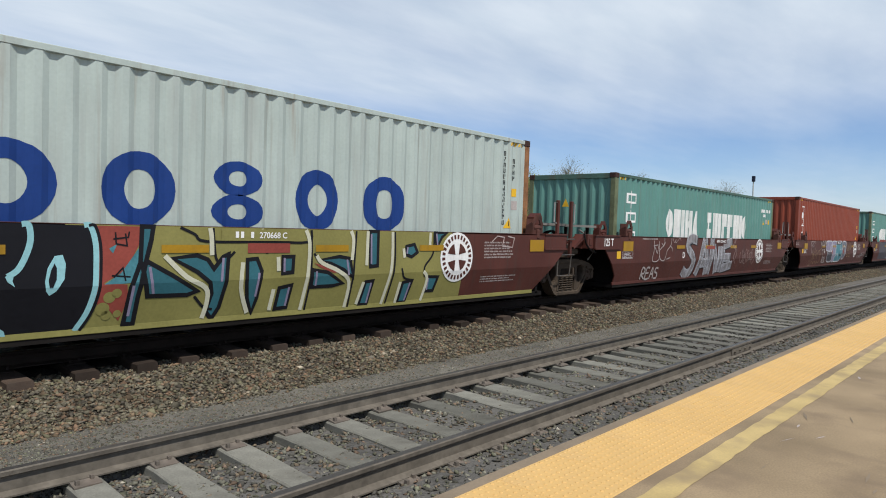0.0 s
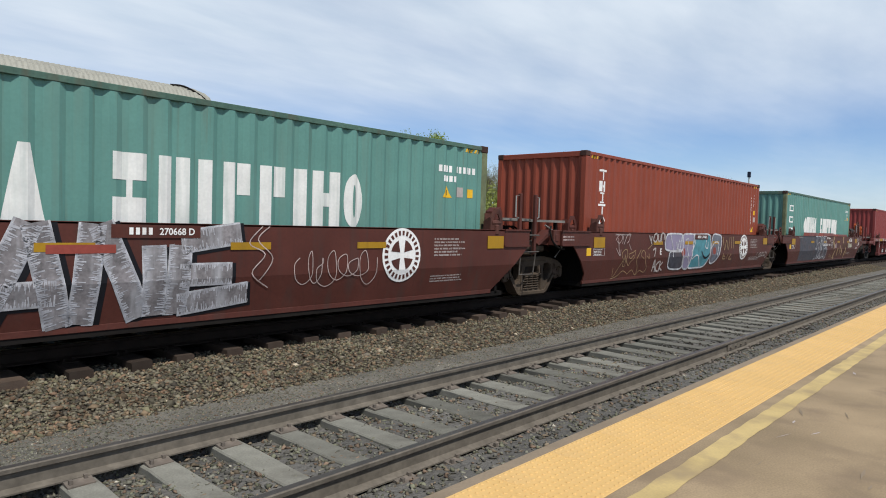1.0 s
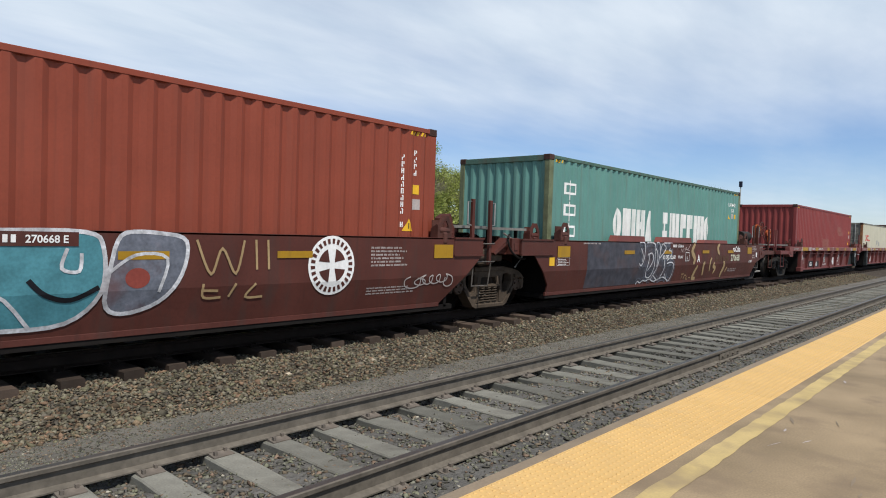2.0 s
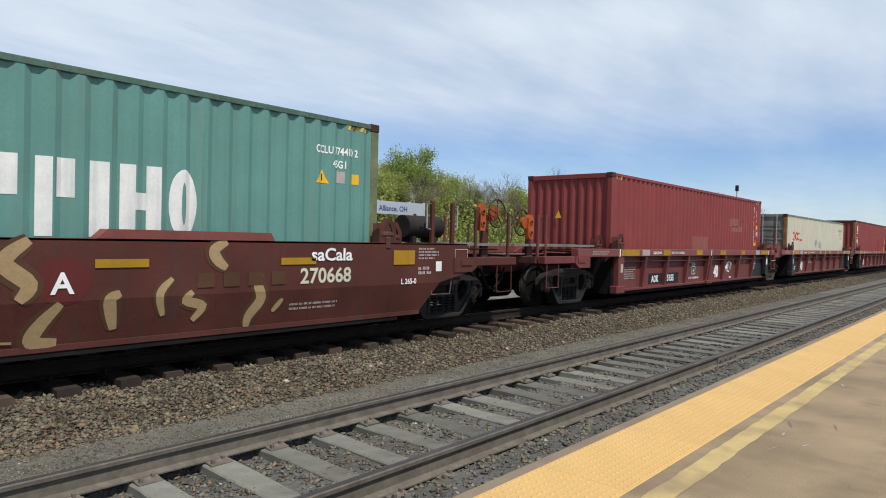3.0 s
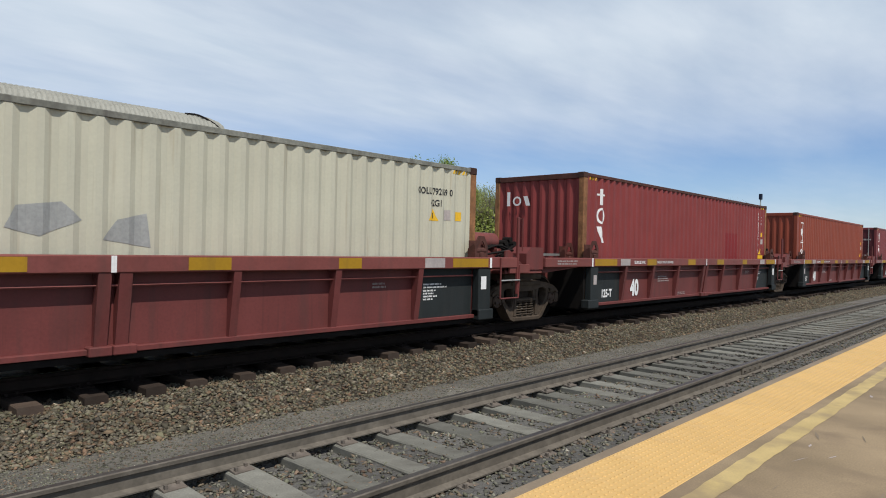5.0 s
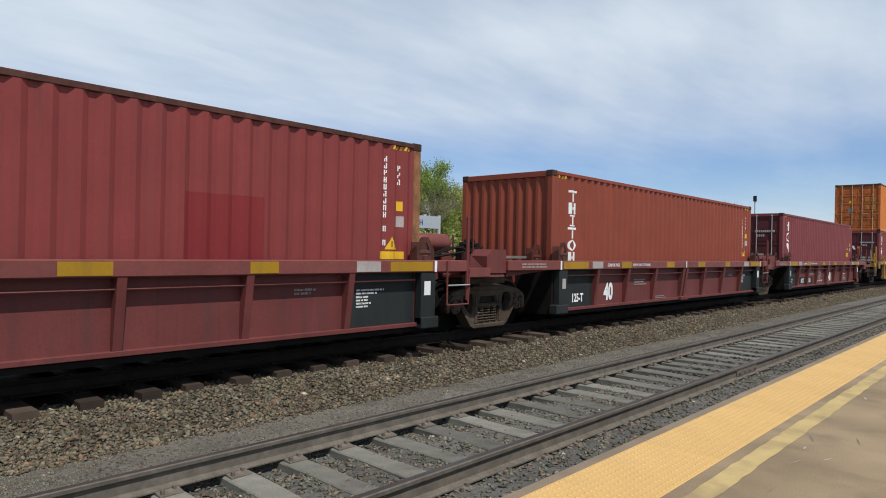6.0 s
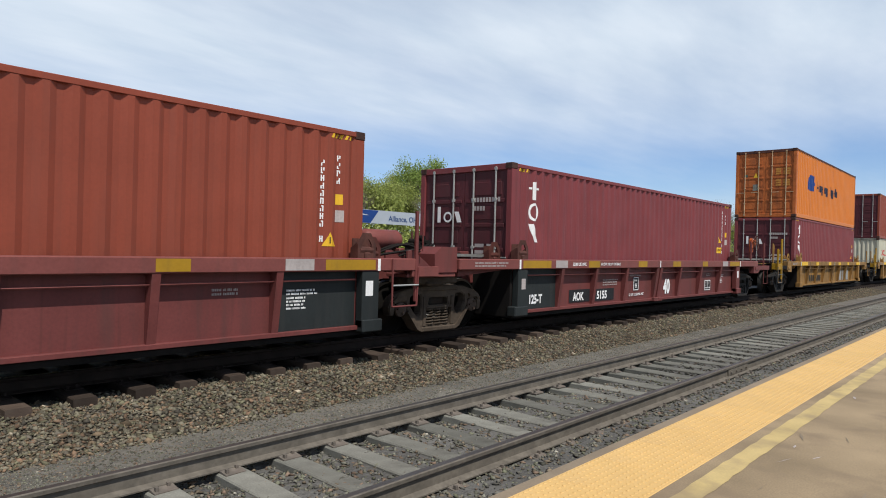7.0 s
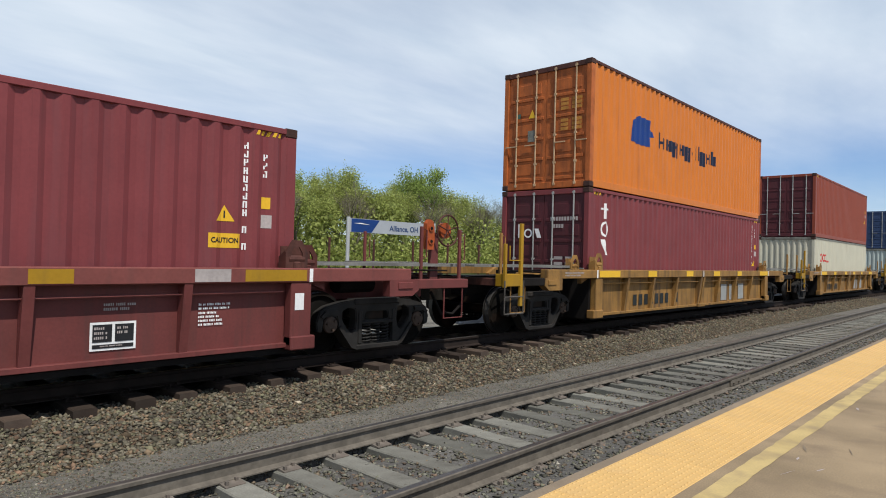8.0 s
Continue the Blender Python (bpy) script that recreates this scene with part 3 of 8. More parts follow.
def plate_mesh(mat):
    bm = bmesh.new()
    prism(bm, [(-0.17, 0.0), (0.17, 0.0), (0.17, 0.010), (0.075, 0.022), (-0.075, 0.022), (-0.17, 0.010)], -0.09, 0.09, "yz")
    for a, b in ((-0.085, 0.05), (0.085, -0.05), (-0.13, -0.06), (0.13, 0.06)):
        box(bm, b - 0.012, b + 0.012, a - 0.014, a + 0.014, 0.01, 0.045)
    bmesh.ops.recalc_face_normals(bm, faces=bm.faces[:])
    me = bpy.data.meshes.new("tie_plate")
    bm.to_mesh(me)
    bm.free()
    me.materials.append(M[mat])
    return me


def make_track(name, label, y, z, ties_mat, first, pitch, count, jitter, seed, tie_top, rails):
    rnd = random.Random(seed)
    tr = thing(name, label, "railway track", kind="structure")
    for s, nm in ((-0.7525, "rail"), (0.7525, "rail")):
        make_rail(nm, y + s, z, -30, 420, "worn steel rail", tr, *rails)
    meshes = [tie_mesh("tie", 2.6, ties_mat, seed + i) for i in range(6)]
    # main track plates take the same colour with shade painted in
    pm = plate_mesh("plate" if rails[0] == "rail" else "rustshade")
    x = first
    for i in range(count):
        o = part("tie", meshes[i % 6], None, tr)
        o.location = (x + rnd.uniform(-jitter, jitter), y + rnd.uniform(-jitter, jitter) * 2.2, z - tie_top + rnd.uniform(-0.006, 0.004))
        o.rotation_euler = (rnd.uniform(-0.006, 0.006), rnd.uniform(-0.02, 0.02), rnd.uniform(-0.02, 0.02) * (1 + 6 * jitter))
        for s in (-0.7525, 0.7525):
            q = part("tie_plate", pm, None, tr)
            q.location = (o.location.x, y + s, z - tie_top - 0.002)
        x += pitch
    bm = bmesh.new()                        # ties far down the line
    for i in range(230):
        xx = x + i * pitch
        box(bm, xx - 0.115, xx + 0.115, y - 1.3, y + 1.3, z - tie_top - 0.15, z - tie_top)
    tagged(part("far_ties", bm, ties_mat, tr), "weathered wooden ties far down the line", kind="stuff")
    return tr


def make_tracks():
    tr = make_track("near_track", "disused-looking siding track on grey weathered wooden ties", SIDE_Y, 0.0, M["tie"], -0.02 - 12 * 0.546, 0.546, 84, 0.012, 11, 0.185, ("rail", "railhead"))
    bm = bmesh.new()                        # a bolted rail joint
    for s in (-1, 1):
        y = SIDE_Y - 0.7525 + s * 0.022
        prism(bm, [(y - 0.011, -0.135), (y + 0.011, -0.135), (y + 0.009, -0.05), (y - 0.009, -0.05)], 10.1, 11.0, "yz")
        for k in range(4):
            cx = 10.2 + k * 0.23
            tube(bm, [(cx, y, -0.09), (cx, y + s * 0.035, -0.09)], 0.018, 6)
    part("joint_bar", bm, M["rail"], tr, "bolted joint bar")
    make_track("main_track", "main line track on brown creosoted ties", MAIN_Y, MAIN_Z, M["tiebrown"], 0.05 - 12 * 0.60, 0.60, 78, 0.05, 31, 0.185, ("rustshade", "railhead"))


def make_platform():
    pl = thing("platform", "low tan concrete platform with a yellow tactile edge", "platform", kind="structure")
    bm = bmesh.new()
    box(bm, -40, 320, -9.0, 1.675, -0.4, 0.2)
    part("deck", bm, M["concrete"], pl, "stained tan concrete deck")
    bm = bmesh.new()
    box(bm, -40, 320, 2.275, 2.375, -0.4, 0.196, 0.012)
    part("coping", bm, M["coping"], pl, "worn concrete edge")
    bm = bmesh.new()
    box(bm, -40, 320, 1.675, 2.275, -0.4, 0.188)
    part("edge_bed", bm, M["coping"], pl)
    bm = bmesh.new()                         # painted line with chipped edges
    rnd = random.Random(5)
    xs = [-10 + i * 0.12 for i in range(800)]
    a = [bm.verts.new((x, 1.435 + rnd.uniform(-0.008, 0.008), 0.2035)) for x in xs]
    b = [bm.verts.new((x, 1.58 + rnd.uniform(-0.008, 0.008), 0.2035)) for x in xs]
    for i in range(len(xs) - 1):
        bm.faces.new((a[i], a[i + 1], b[i + 1], b[i]))
    part("painted_line", bm, M["lineyellow"], pl, "faded yellow painted line")
    for k in range(60):                      # scuffs and scratches on the deck
        x, y = rnd.uniform(4.0, 11.0), rnd.uniform(-1.5, 1.35)
        bm = bmesh.new()
        ln, aa, w = rnd.uniform(0.05, 0.34), rnd.uniform(-0.7, 0.7), rnd.uniform(0.004, 0.012)
        d = (math.cos(aa) * ln, math.sin(aa) * ln)
        q = [(x, y), (x + d[0] * 0.5 + w, y + d[1] * 0.5 - w), (x + d[0], y + d[1]), (x + d[0] * 0.5 - w, y + d[1] * 0.5 + w)]
        bm.faces.new([bm.verts.new((u, v, 0.2032)) for u, v in q])
        part("scuff", bm, M["dim"] if k % 3 else M["coping"], pl)
    # tactile tiles with truncated domes
    w = 0.597
    bm = bmesh.new()
    box(bm, 0.0, w, 1.678, 2.272, 0.186, 0.203, 0.004)
    k = 11
    for i in range(k):
        for j in range(k):
            cx, cy = w * (i + 0.5) / k, 1.678 + 0.594 * (j + 0.5) / k
            lo = [bm.verts.new((cx + 0.0125 * math.cos(q), cy + 0.0125 * math.sin(q), 0.2032)) for q in (0, 1.047, 2.094, 3.142, 4.189, 5.236)]
            hi = [bm.verts.new((cx + 0.007 * math.cos(q), cy + 0.007 * math.sin(q), 0.2085)) for q in (0, 1.047, 2.094, 3.142, 4.189, 5.236)]
            bm.faces.new(hi)
            for q in range(6):
                bm.faces.new((lo[q], lo[(q + 1) % 6], hi[(q + 1) % 6], hi[q]))
    first = part("tactile_tile", bm, M["tactile"], pl, at=(-6.6, 0, 0))
    for i in range(1, 73):
        part("tactile_tile", first.data, None, pl, at=(-6.6 + 0.6 * i, 0, 0))
    bm = bmesh.new()
    box(bm, 37.2, 320, 1.678, 2.272, 0.186, 0.203)
    part("far_tactile_strip", bm, M["tactile"], pl, "yellow tactile strip far along the platform")


make_ground()
make_stones()
make_platform()
make_tracks()


# ---------------------------------------------------------------- the train
def travel(t):
    """Metres that the train has gone at t seconds, towards -x."""
    return 16.8 * t + 0.02 * t * t


MOVING, WHEELS = [], []
BOX_L, HALF = 12.192, 1.219
H9, H8 = 2.896, 2.591                # heights of tall and standard boxes
PITCH = 0.277


def corr(x):
    """Depth of the side corrugation at x."""
    f = ((x - 0.20) / PITCH) % 1.0
    if x < 0.20 or x > BOX_L - 0.20:
        return 0.0
    return 0.036 * (0 if f < 0.25 else (f - 0.25) * 4 if f < 0.5 else 1 if f < 0.75 else (1 - f) * 4)


def box_skin(x, z):
    return -HALF + 0.006 + corr(x)


BOX_CUTS = [0.20 + PITCH / 4 * i for i in range(int((BOX_L - 0.4) / PITCH * 4) + 1)]


def corrugated(length, z0, z1, count, sign, base):
    """A pressed wall along x: outer flats, slopes and inner flats."""
    bm = bmesh.new()
    step = length / count / 4
    pat = (0, 0, 1, 1)
    lo, hi = [], []
    for i in range(count * 4 + 1):
        y = base - sign * 0.036 * pat[i % 4]
        lo.append(bm.verts.new((i * step, y, z0)))
        hi.append(bm.verts.new((i * step, y, z1)))
    for i in range(count * 4):
        bm.faces.new((lo[i], lo[i + 1], hi[i + 1], hi[i]))
    return bm


def container(label, h, wall, rail, post, U, base_z=0.244, left="panel", endmat=None, group="", rods=None):
    cast = M["rust_cast"]
    """A 40-foot box; x runs along it from the end that leads, z from its floor."""
    c = thing("shipping_container", label, "shipping container", (U, MAIN_Y, MAIN_Z + base_z), group)
    MOVING.append((c, U, MAIN_Y, MAIN_Z + base_z))
    L = BOX_L
    endmat = endmat or wall
    z0, z1 = 0.16, h - 0.07
    n = int(round((L - 0.4) / PITCH))
    for s in (-1, 1):
        bm = bmesh.new()
        pts = [(0.16, 0)] + [(0.20 + PITCH / 4 * i, 0.036 * (0, 0, 1, 1)[i % 4]) for i in range(n * 4 + 1) if 0.20 + PITCH / 4 * i < L - 0.2] + [(L - 0.16, 0)]
        lo = [bm.verts.new((x, s * (HALF - 0.006 - d), z0)) for x, d in pts]
        hi = [bm.verts.new((x, s * (HALF - 0.006 - d), z1)) for x, d in pts]
        for i in range(len(pts) - 1):
            bm.faces.new((lo[i], lo[i + 1], hi[i + 1], hi[i]))
        part("side_wall", bm, wall, c)
        bm = bmesh.new()
        box(bm, 0.14, L - 0.14, s * HALF if s < 0 else HALF - 0.06, -HALF + 0.06 if s < 0 else HALF, h - 0.085, h - 0.012, 0.006)
        part("top_rail", bm, rail, c)
        bm = bmesh.new()
        box(bm, 0.14, L - 0.14, s * HALF if s < 0 else HALF - 0.05, -HALF + 0.05 if s < 0 else HALF, 0.0, 0.165, 0.006)
        part("bottom_rail", bm, wall, c)
    bm = bmesh.new()                         # pressed roof
    k = 44
    for i in range(k):
        a = 0.12 + (L - 0.24) * i / k
        b = a + (L - 0.24) / k
        q = [bm.verts.new((x, y, z)) for x, z in ((a, h - 0.03), (a + 0.05, h - 0.012), (b - 0.09, h - 0.012), (b - 0.03, h - 0.03), (b, h - 0.03)) for y in (-HALF + 0.05, HALF - 0.05)]
        for j in range(4):
            bm.faces.new((q[2 * j], q[2 * j + 1], q[2 * j + 3], q[2 * j + 2]))
    part("roof", bm, rail, c)
    bm = bmesh.new()
    box(bm, 0.05, L - 0.05, -HALF + 0.05, HALF - 0.05, 0.10, 0.15)
    part("floor", bm, M["black"], c)
    for x0, x1 in ((0.0, 0.165), (L - 0.165, L)):
        for s in (-1, 1):
            bm = bmesh.new()
            y0, y1 = (-HALF, -HALF + 0.13) if s < 0 else (HALF - 0.13, HALF)
            box(bm, x0 + 0.004, x1 - 0.004, y0 + 0.002, y1 - 0.002, 0.118, h - 0.118, 0.008)
            part("corner_post", bm, post, c)
            for za in (0.0, h - 0.118):
                bm = bmesh.new()
                box(bm, x0 - 0.004 if x0 == 0 else L - 0.178, 0.178 if x0 == 0 else L + 0.004, y0 - (0.004 if s < 0 else 0.03), y1 + (0.03 if s < 0 else 0.004), za, za + 0.118, 0.01)
                part("corner_casting", bm, cast, c)
        # header and sill over and under each end
        bm = bmesh.new()
        box(bm, x0 + 0.01, x0 + 0.11, -HALF + 0.13, HALF - 0.13, h - 0.13, h - 0.01, 0.008)
        part("end_header", bm, rail, c)
        bm = bmesh.new()
        box(bm, x0 + 0.01, x0 + 0.11, -HALF + 0.13, HALF - 0.13, 0.0, 0.15, 0.008)
        part("end_sill", bm, endmat, c)
    # far end wall
    bm = bmesh.new()
    box(bm, L - 0.07, L - 0.04, -HALF + 0.12, HALF - 0.12, 0.14, h - 0.12)
    part("end_wall", bm, endmat, c)
    if left == "panel":
        bm = corrugated(2 * HALF - 0.26, 0.14, h - 0.12, 9, 1, 0)
        for v in bm.verts:
            v.co = (0.03 - v.co.y, -HALF + 0.13 + v.co.x, v.co.z)
        part("end_wall", bm, endmat, c)
    else:
        for s in (-1, 1):
            bm = bmesh.new()
            y0, y1 = (-HALF + 0.135, -0.006) if s < 0 else (0.006, HALF - 0.135)
            box(bm, 0.045, 0.075, y0, y1, 0.15, h - 0.13)
            d = part("door", bm, endmat, c)
            for k in range(5):                # pressed ribs and a raised panel over each
                a, st = 0.24 + (h - 0.48) * k / 5, (h - 0.48) / 5
                for nm, q in (("rib", (0.022, 0.047, y0 + 0.06, y1 - 0.06, a - 0.035, a + 0.035, 0.006)), ("pressed_panel", (0.034, 0.047, y0 + 0.14, y1 - 0.14, a + 0.11, a + st - 0.11, 0.006))):
                    bm = bmesh.new()
                    box(bm, *q)
                    part(nm, bm, endmat, d)
            for yy in (y0 + 0.26, y1 - 0.26):
                bm = bmesh.new()
                tube(bm, [(0.005, yy, 0.06), (0.005, yy, h - 0.06)], 0.019, 8)
                for zz in (0.1, 0.6, 1.25, h - 0.7, h - 0.1):
                    box(bm, -0.012, 0.045, yy - 0.03, yy + 0.03, zz - 0.025, zz + 0.025)
                box(bm, -0.03, 0.0, yy - 0.02, yy + 0.30 * s, 1.05, 1.075)
                part("lock_rod", bm, rods or M["rod"], d)
    return c


def code_cells(x, w, zs, h, rnd):
    """Small upright characters that cannot be read: broken stems and short bars."""
    out = []
    for z in zs:
        if rnd.random() < 0.12:
            continue
        out.append(rect(x, x + w * 0.36, z, z + h * rnd.choice((1.0, 1.0, 0.5))))
        out.append(rect(x + w * 0.64, x + w, z + h * rnd.choice((0.0, 0.0, 0.5)), z + h))
        m = rnd.choice((0.0, 0.4, 0.8))
        out.append(rect(x + w * 0.38, x + w * 0.62, z + h * m, z + h * (m + 0.2)))
    return out


def box_marks(c, h, seed, ink="white", upright=True, code=None, tri=None):
    """Small plates and print near the trailing end: bars, a warning triangle, stickers."""
    rnd = random.Random(seed)
    dx = 0.0 if upright else 0.45
    kw = dict(parent=c, skin=box_skin, cuts_x=BOX_CUTS)
    L = BOX_L
    if upright:
        decal("marking", code_cells(L - 0.765, 0.062, np.arange(1.26, h - 0.30, 0.107), 0.086, rnd), M[ink], **kw)
        decal("marking", code_cells(L - 0.485, 0.060, np.arange(2.10, 2.50, 0.107), 0.086, rnd), M[ink], **kw)
    elif code:
        up = h - H8
        decal("lettering", words(code[0], L - 1.42 + up * 0.8, 2.06 + up, 0.15, 0.78), M[ink], **kw)
        decal("lettering", words(code[1], L - 1.12 + up * 0.8, 1.87 + up, 0.15, 0.78), M[ink], **kw)
    else:
        decal("marking", [rect(L - 1.25 + 0.085 * k, L - 1.25 + 0.085 * k + 0.055, 2.06, 2.17) for k in range(11) if k not in (4,)], M[ink], **kw)
        decal("marking", [rect(L - 1.15 + 0.085 * k, L - 1.15 + 0.085 * k + 0.055, 1.90, 2.0) for k in range(4)], M[ink], **kw)
    zz = 1.20 if upright else 1.63 + (h - H8)
    st = 0.0 if upright else h - H8 - 0.15
    if tri:
        dx, zz = L - 0.60 - tri[0], tri[1]
    decal("warning_triangle", [[(L - 0.72 - dx, zz), (L - 0.48 - dx, zz), (L - 0.60 - dx, zz + 0.20)]], M["warn"], **kw)
    decal("warning_bolt", [rect(L - 0.61 - dx, L - 0.59 - dx, zz + 0.04, zz + 0.13)], M["ink"], lift=0.007, **kw)
    decal("sticker", [rect(L - 0.50, L - 0.38, 1.80 + st, 1.95 + st)], M["warn"], **kw)
    decal("sticker", [rect(L - 0.50 - (0 if upright else 0.29), L - 0.36 - (0 if upright else 0.29), 1.55 + (0 if upright else st + 0.25), 1.72 + (0 if upright else st + 0.25))], M["dim"], **kw)
    # striped height mark along the top edge at both ends
    for a in (0.22, L - 0.62):
        decal("height_mark", [[(a + 0.08 * k, h - 0.15), (a + 0.08 * k + 0.045, h - 0.15), (a + 0.08 * k + 0.075, h - 0.09), (a + 0.08 * k + 0.03, h - 0.09)] for k in range(5)], M["warn"], **kw)


def column_shapes(x, z_top, size, kinds, step, wide=0.86):
    """A maker's mark down the wall as plain shapes: bars, stems, rings and slanted bars."""
    shapes = []
    z = z_top
    for k in kinds:
        w = size * wide
        stem = rect(x + w * 0.34, x + w * 0.66, z - size, z - size * 0.26)
        if k == "o":
            out = ring(x + w / 2, z - size / 2, w / 2, size / 2, w * 0.19, size * 0.14)
        elif k == "t":
            out = [stem, rect(x, x + w, z - size * 0.20, z)]
        elif k == "i":
            out = [rect(x + w * 0.34, x + w * 0.66, z - size * 0.85, z - size * 0.15), rect(x + w * 0.15, x + w * 0.85, z - size * 0.13, z), rect(x + w * 0.15, x + w * 0.85, z - size, z - size * 0.87)]
        elif k == "s":
            out = [rect(x + w * 0.30, x + w * 0.60, z - size, z), rect(x, x + w * 0.27, z - size * 0.42, z - size * 0.30), rect(x + w * 0.63, x + w, z - size * 0.42, z - size * 0.30)]
        elif k == "b":
            out = [rect(x + w * 0.05, x + w * 0.32, z - size, z), rect(x + w * 0.66, x + w * 0.93, z - size, z), rect(x + w * 0.36, x + w * 0.62, z - size * 0.62, z - size * 0.38)]
        else:
            out = [[(x + w * 0.02, z), (x + w * 0.46, z), (x + w, z - size), (x + w * 0.54, z - size)]]
        z -= step
        shapes.append(out)
    return shapes


def upright_shapes(spans, z0, z1):
    """A long maker's mark as plain shapes between given places: rings, single and double bars, wedges."""
    shapes = []
    for kind, a, b in spans:
        w, h, m = b - a, z1 - z0, (z0 + z1) / 2
        t = min(0.16, w * 0.42)
        if kind == "ring":
            out = ring((a + b) / 2, m, w / 2, h / 2, t, t * 1.1)
        elif kind == "bar":
            out = [rect(a, b, z0, z1)]
        elif kind == "pair":
            out = [rect(a, a + t, z0, z1), rect(b - t, b, z0, z1)]
        elif kind == "lean":
            out = [rect(a, a + t, z0, z1), rect(b - t, b, z0, z1), rect(a + t, b - t, m - h * 0.12, m + h * 0.12)]
        elif kind == "wedge":
            out = [[(a, z0), (a + w * 0.36, z1), (a + w * 0.64, z1), (b, z0)]]
        elif kind == "block":
            out = [rect(a, b, m + h * 0.12, z1), rect(a, b, z0, m - h * 0.12), rect(a + t, b - t, m - h * 0.12, m + h * 0.12)]
        else:
            out = [rect(a, a + t, z0, z1), rect(a + t * 1.25, b, m, z1)]
        shapes.append(out)
    return shapes


# ---- trucks
def holed_plate(bm, outer, holes, y0, y1):
    """A cast plate in x and z with openings through it."""
    sides = []
    for y in (y0, y1):
        loops = [[bm.verts.new((x, y, z)) for x, z in q] for q in [outer] + holes]
        edges = [bm.edges.new((q[i], q[(i + 1) % len(q)])) for q in loops for i in range(len(q))]
        bmesh.ops.triangle_fill(bm, edges=edges, use_beauty=True)
        sides.append(loops)
    for a, b in zip(*sides):
        for i in range(len(a)):
            k = (i + 1) % len(a)
            bm.faces.new((a[i], a[k], b[k], b[i]))


def side_frame_mesh(mat):
    """Cast side frame: arched top bar over both pedestals, round windows, bolster slot, spring nest over a deep seat."""
    bm = bmesh.new()
    right = [(0.0, 0.81), (0.42, 0.81), (0.70, 0.78), (0.96, 0.72), (1.10, 0.64), (1.15, 0.50), (1.13, 0.37), (1.04, 0.35), (1.01, 0.57), (0.78, 0.57),
             (0.75, 0.42), (0.62, 0.24), (0.50, 0.11), (0.40, 0.065), (0.0, 0.065)]
    outer = right + [(-x, z) for x, z in right[-2:0:-1]]
    window = [(0.44, 0.67), (0.58, 0.685), (0.68, 0.64), (0.68, 0.52), (0.60, 0.40), (0.50, 0.31), (0.44, 0.36), (0.42, 0.50)]
    nest = [(-0.29, 0.15), (0.29, 0.15), (0.31, 0.43), (-0.31, 0.43)]
    slot = [(-0.25, 0.49), (0.25, 0.49), (0.22, 0.62), (-0.22, 0.62)]
    holed_plate(bm, outer, [window, [(-x, z) for x, z in window[::-1]], nest, slot], -0.085, 0.085)
    bmesh.ops.recalc_face_normals(bm, faces=bm.faces[:])
    sharp = [e for e in bm.edges if len(e.link_faces) == 2 and e.calc_face_angle(0) > 0.7]
    bmesh.ops.bevel(bm, geom=sharp, offset=0.014, segments=2, affect="EDGES")
    for s in (-1, 1):                        # raised lips round the seat, the slot and the pedestals
        prism(bm, [(s * 0.40, 0.05), (s * 0.52, 0.10), (s * 0.76, 0.40), (s * 0.72, 0.43), (s * 0.47, 0.15), (s * 0.38, 0.10)], -0.115, 0.115)
        prism(bm, [(s * 0.78, 0.66), (s * 1.00, 0.66), (s * 1.09, 0.58), (s * 1.04, 0.55), (s * 0.98, 0.60), (s * 0.80, 0.60)], -0.12, 0.12)
        box(bm, s * 0.345 - 0.035, s * 0.345 + 0.035, -0.105, 0.105, 0.14, 0.64, 0.01)
    box(bm, -0.43, 0.43, -0.12, 0.12, 0.05, 0.13, 0.015)
    box(bm, -0.33, 0.33, -0.11, 0.11, 0.435, 0.475, 0.01)
    box(bm, -0.46, 0.46, -0.11, 0.11, 0.73, 0.82, 0.015)
    bmesh.ops.recalc_face_normals(bm, faces=bm.faces[:])
    me = bpy.data.meshes.new("side_frame")
    bm.to_mesh(me)
    bm.free()
    me.materials.append(M[mat])
    return me


def spring_mesh(mat):
    bm = bmesh.new()
    pts = []
    for i in range(73):
        a = i / 72 * 6 * 2 * math.pi
        pts.append((0.078 * math.cos(a), 0.078 * math.sin(a), 0.14 + 0.29 * i / 72))
    tube(bm, pts, 0.017, 6)
    me = bpy.data.meshes.new("spring")
    bm.to_mesh(me)
    bm.free()
    me.materials.append(M[mat])
    return me


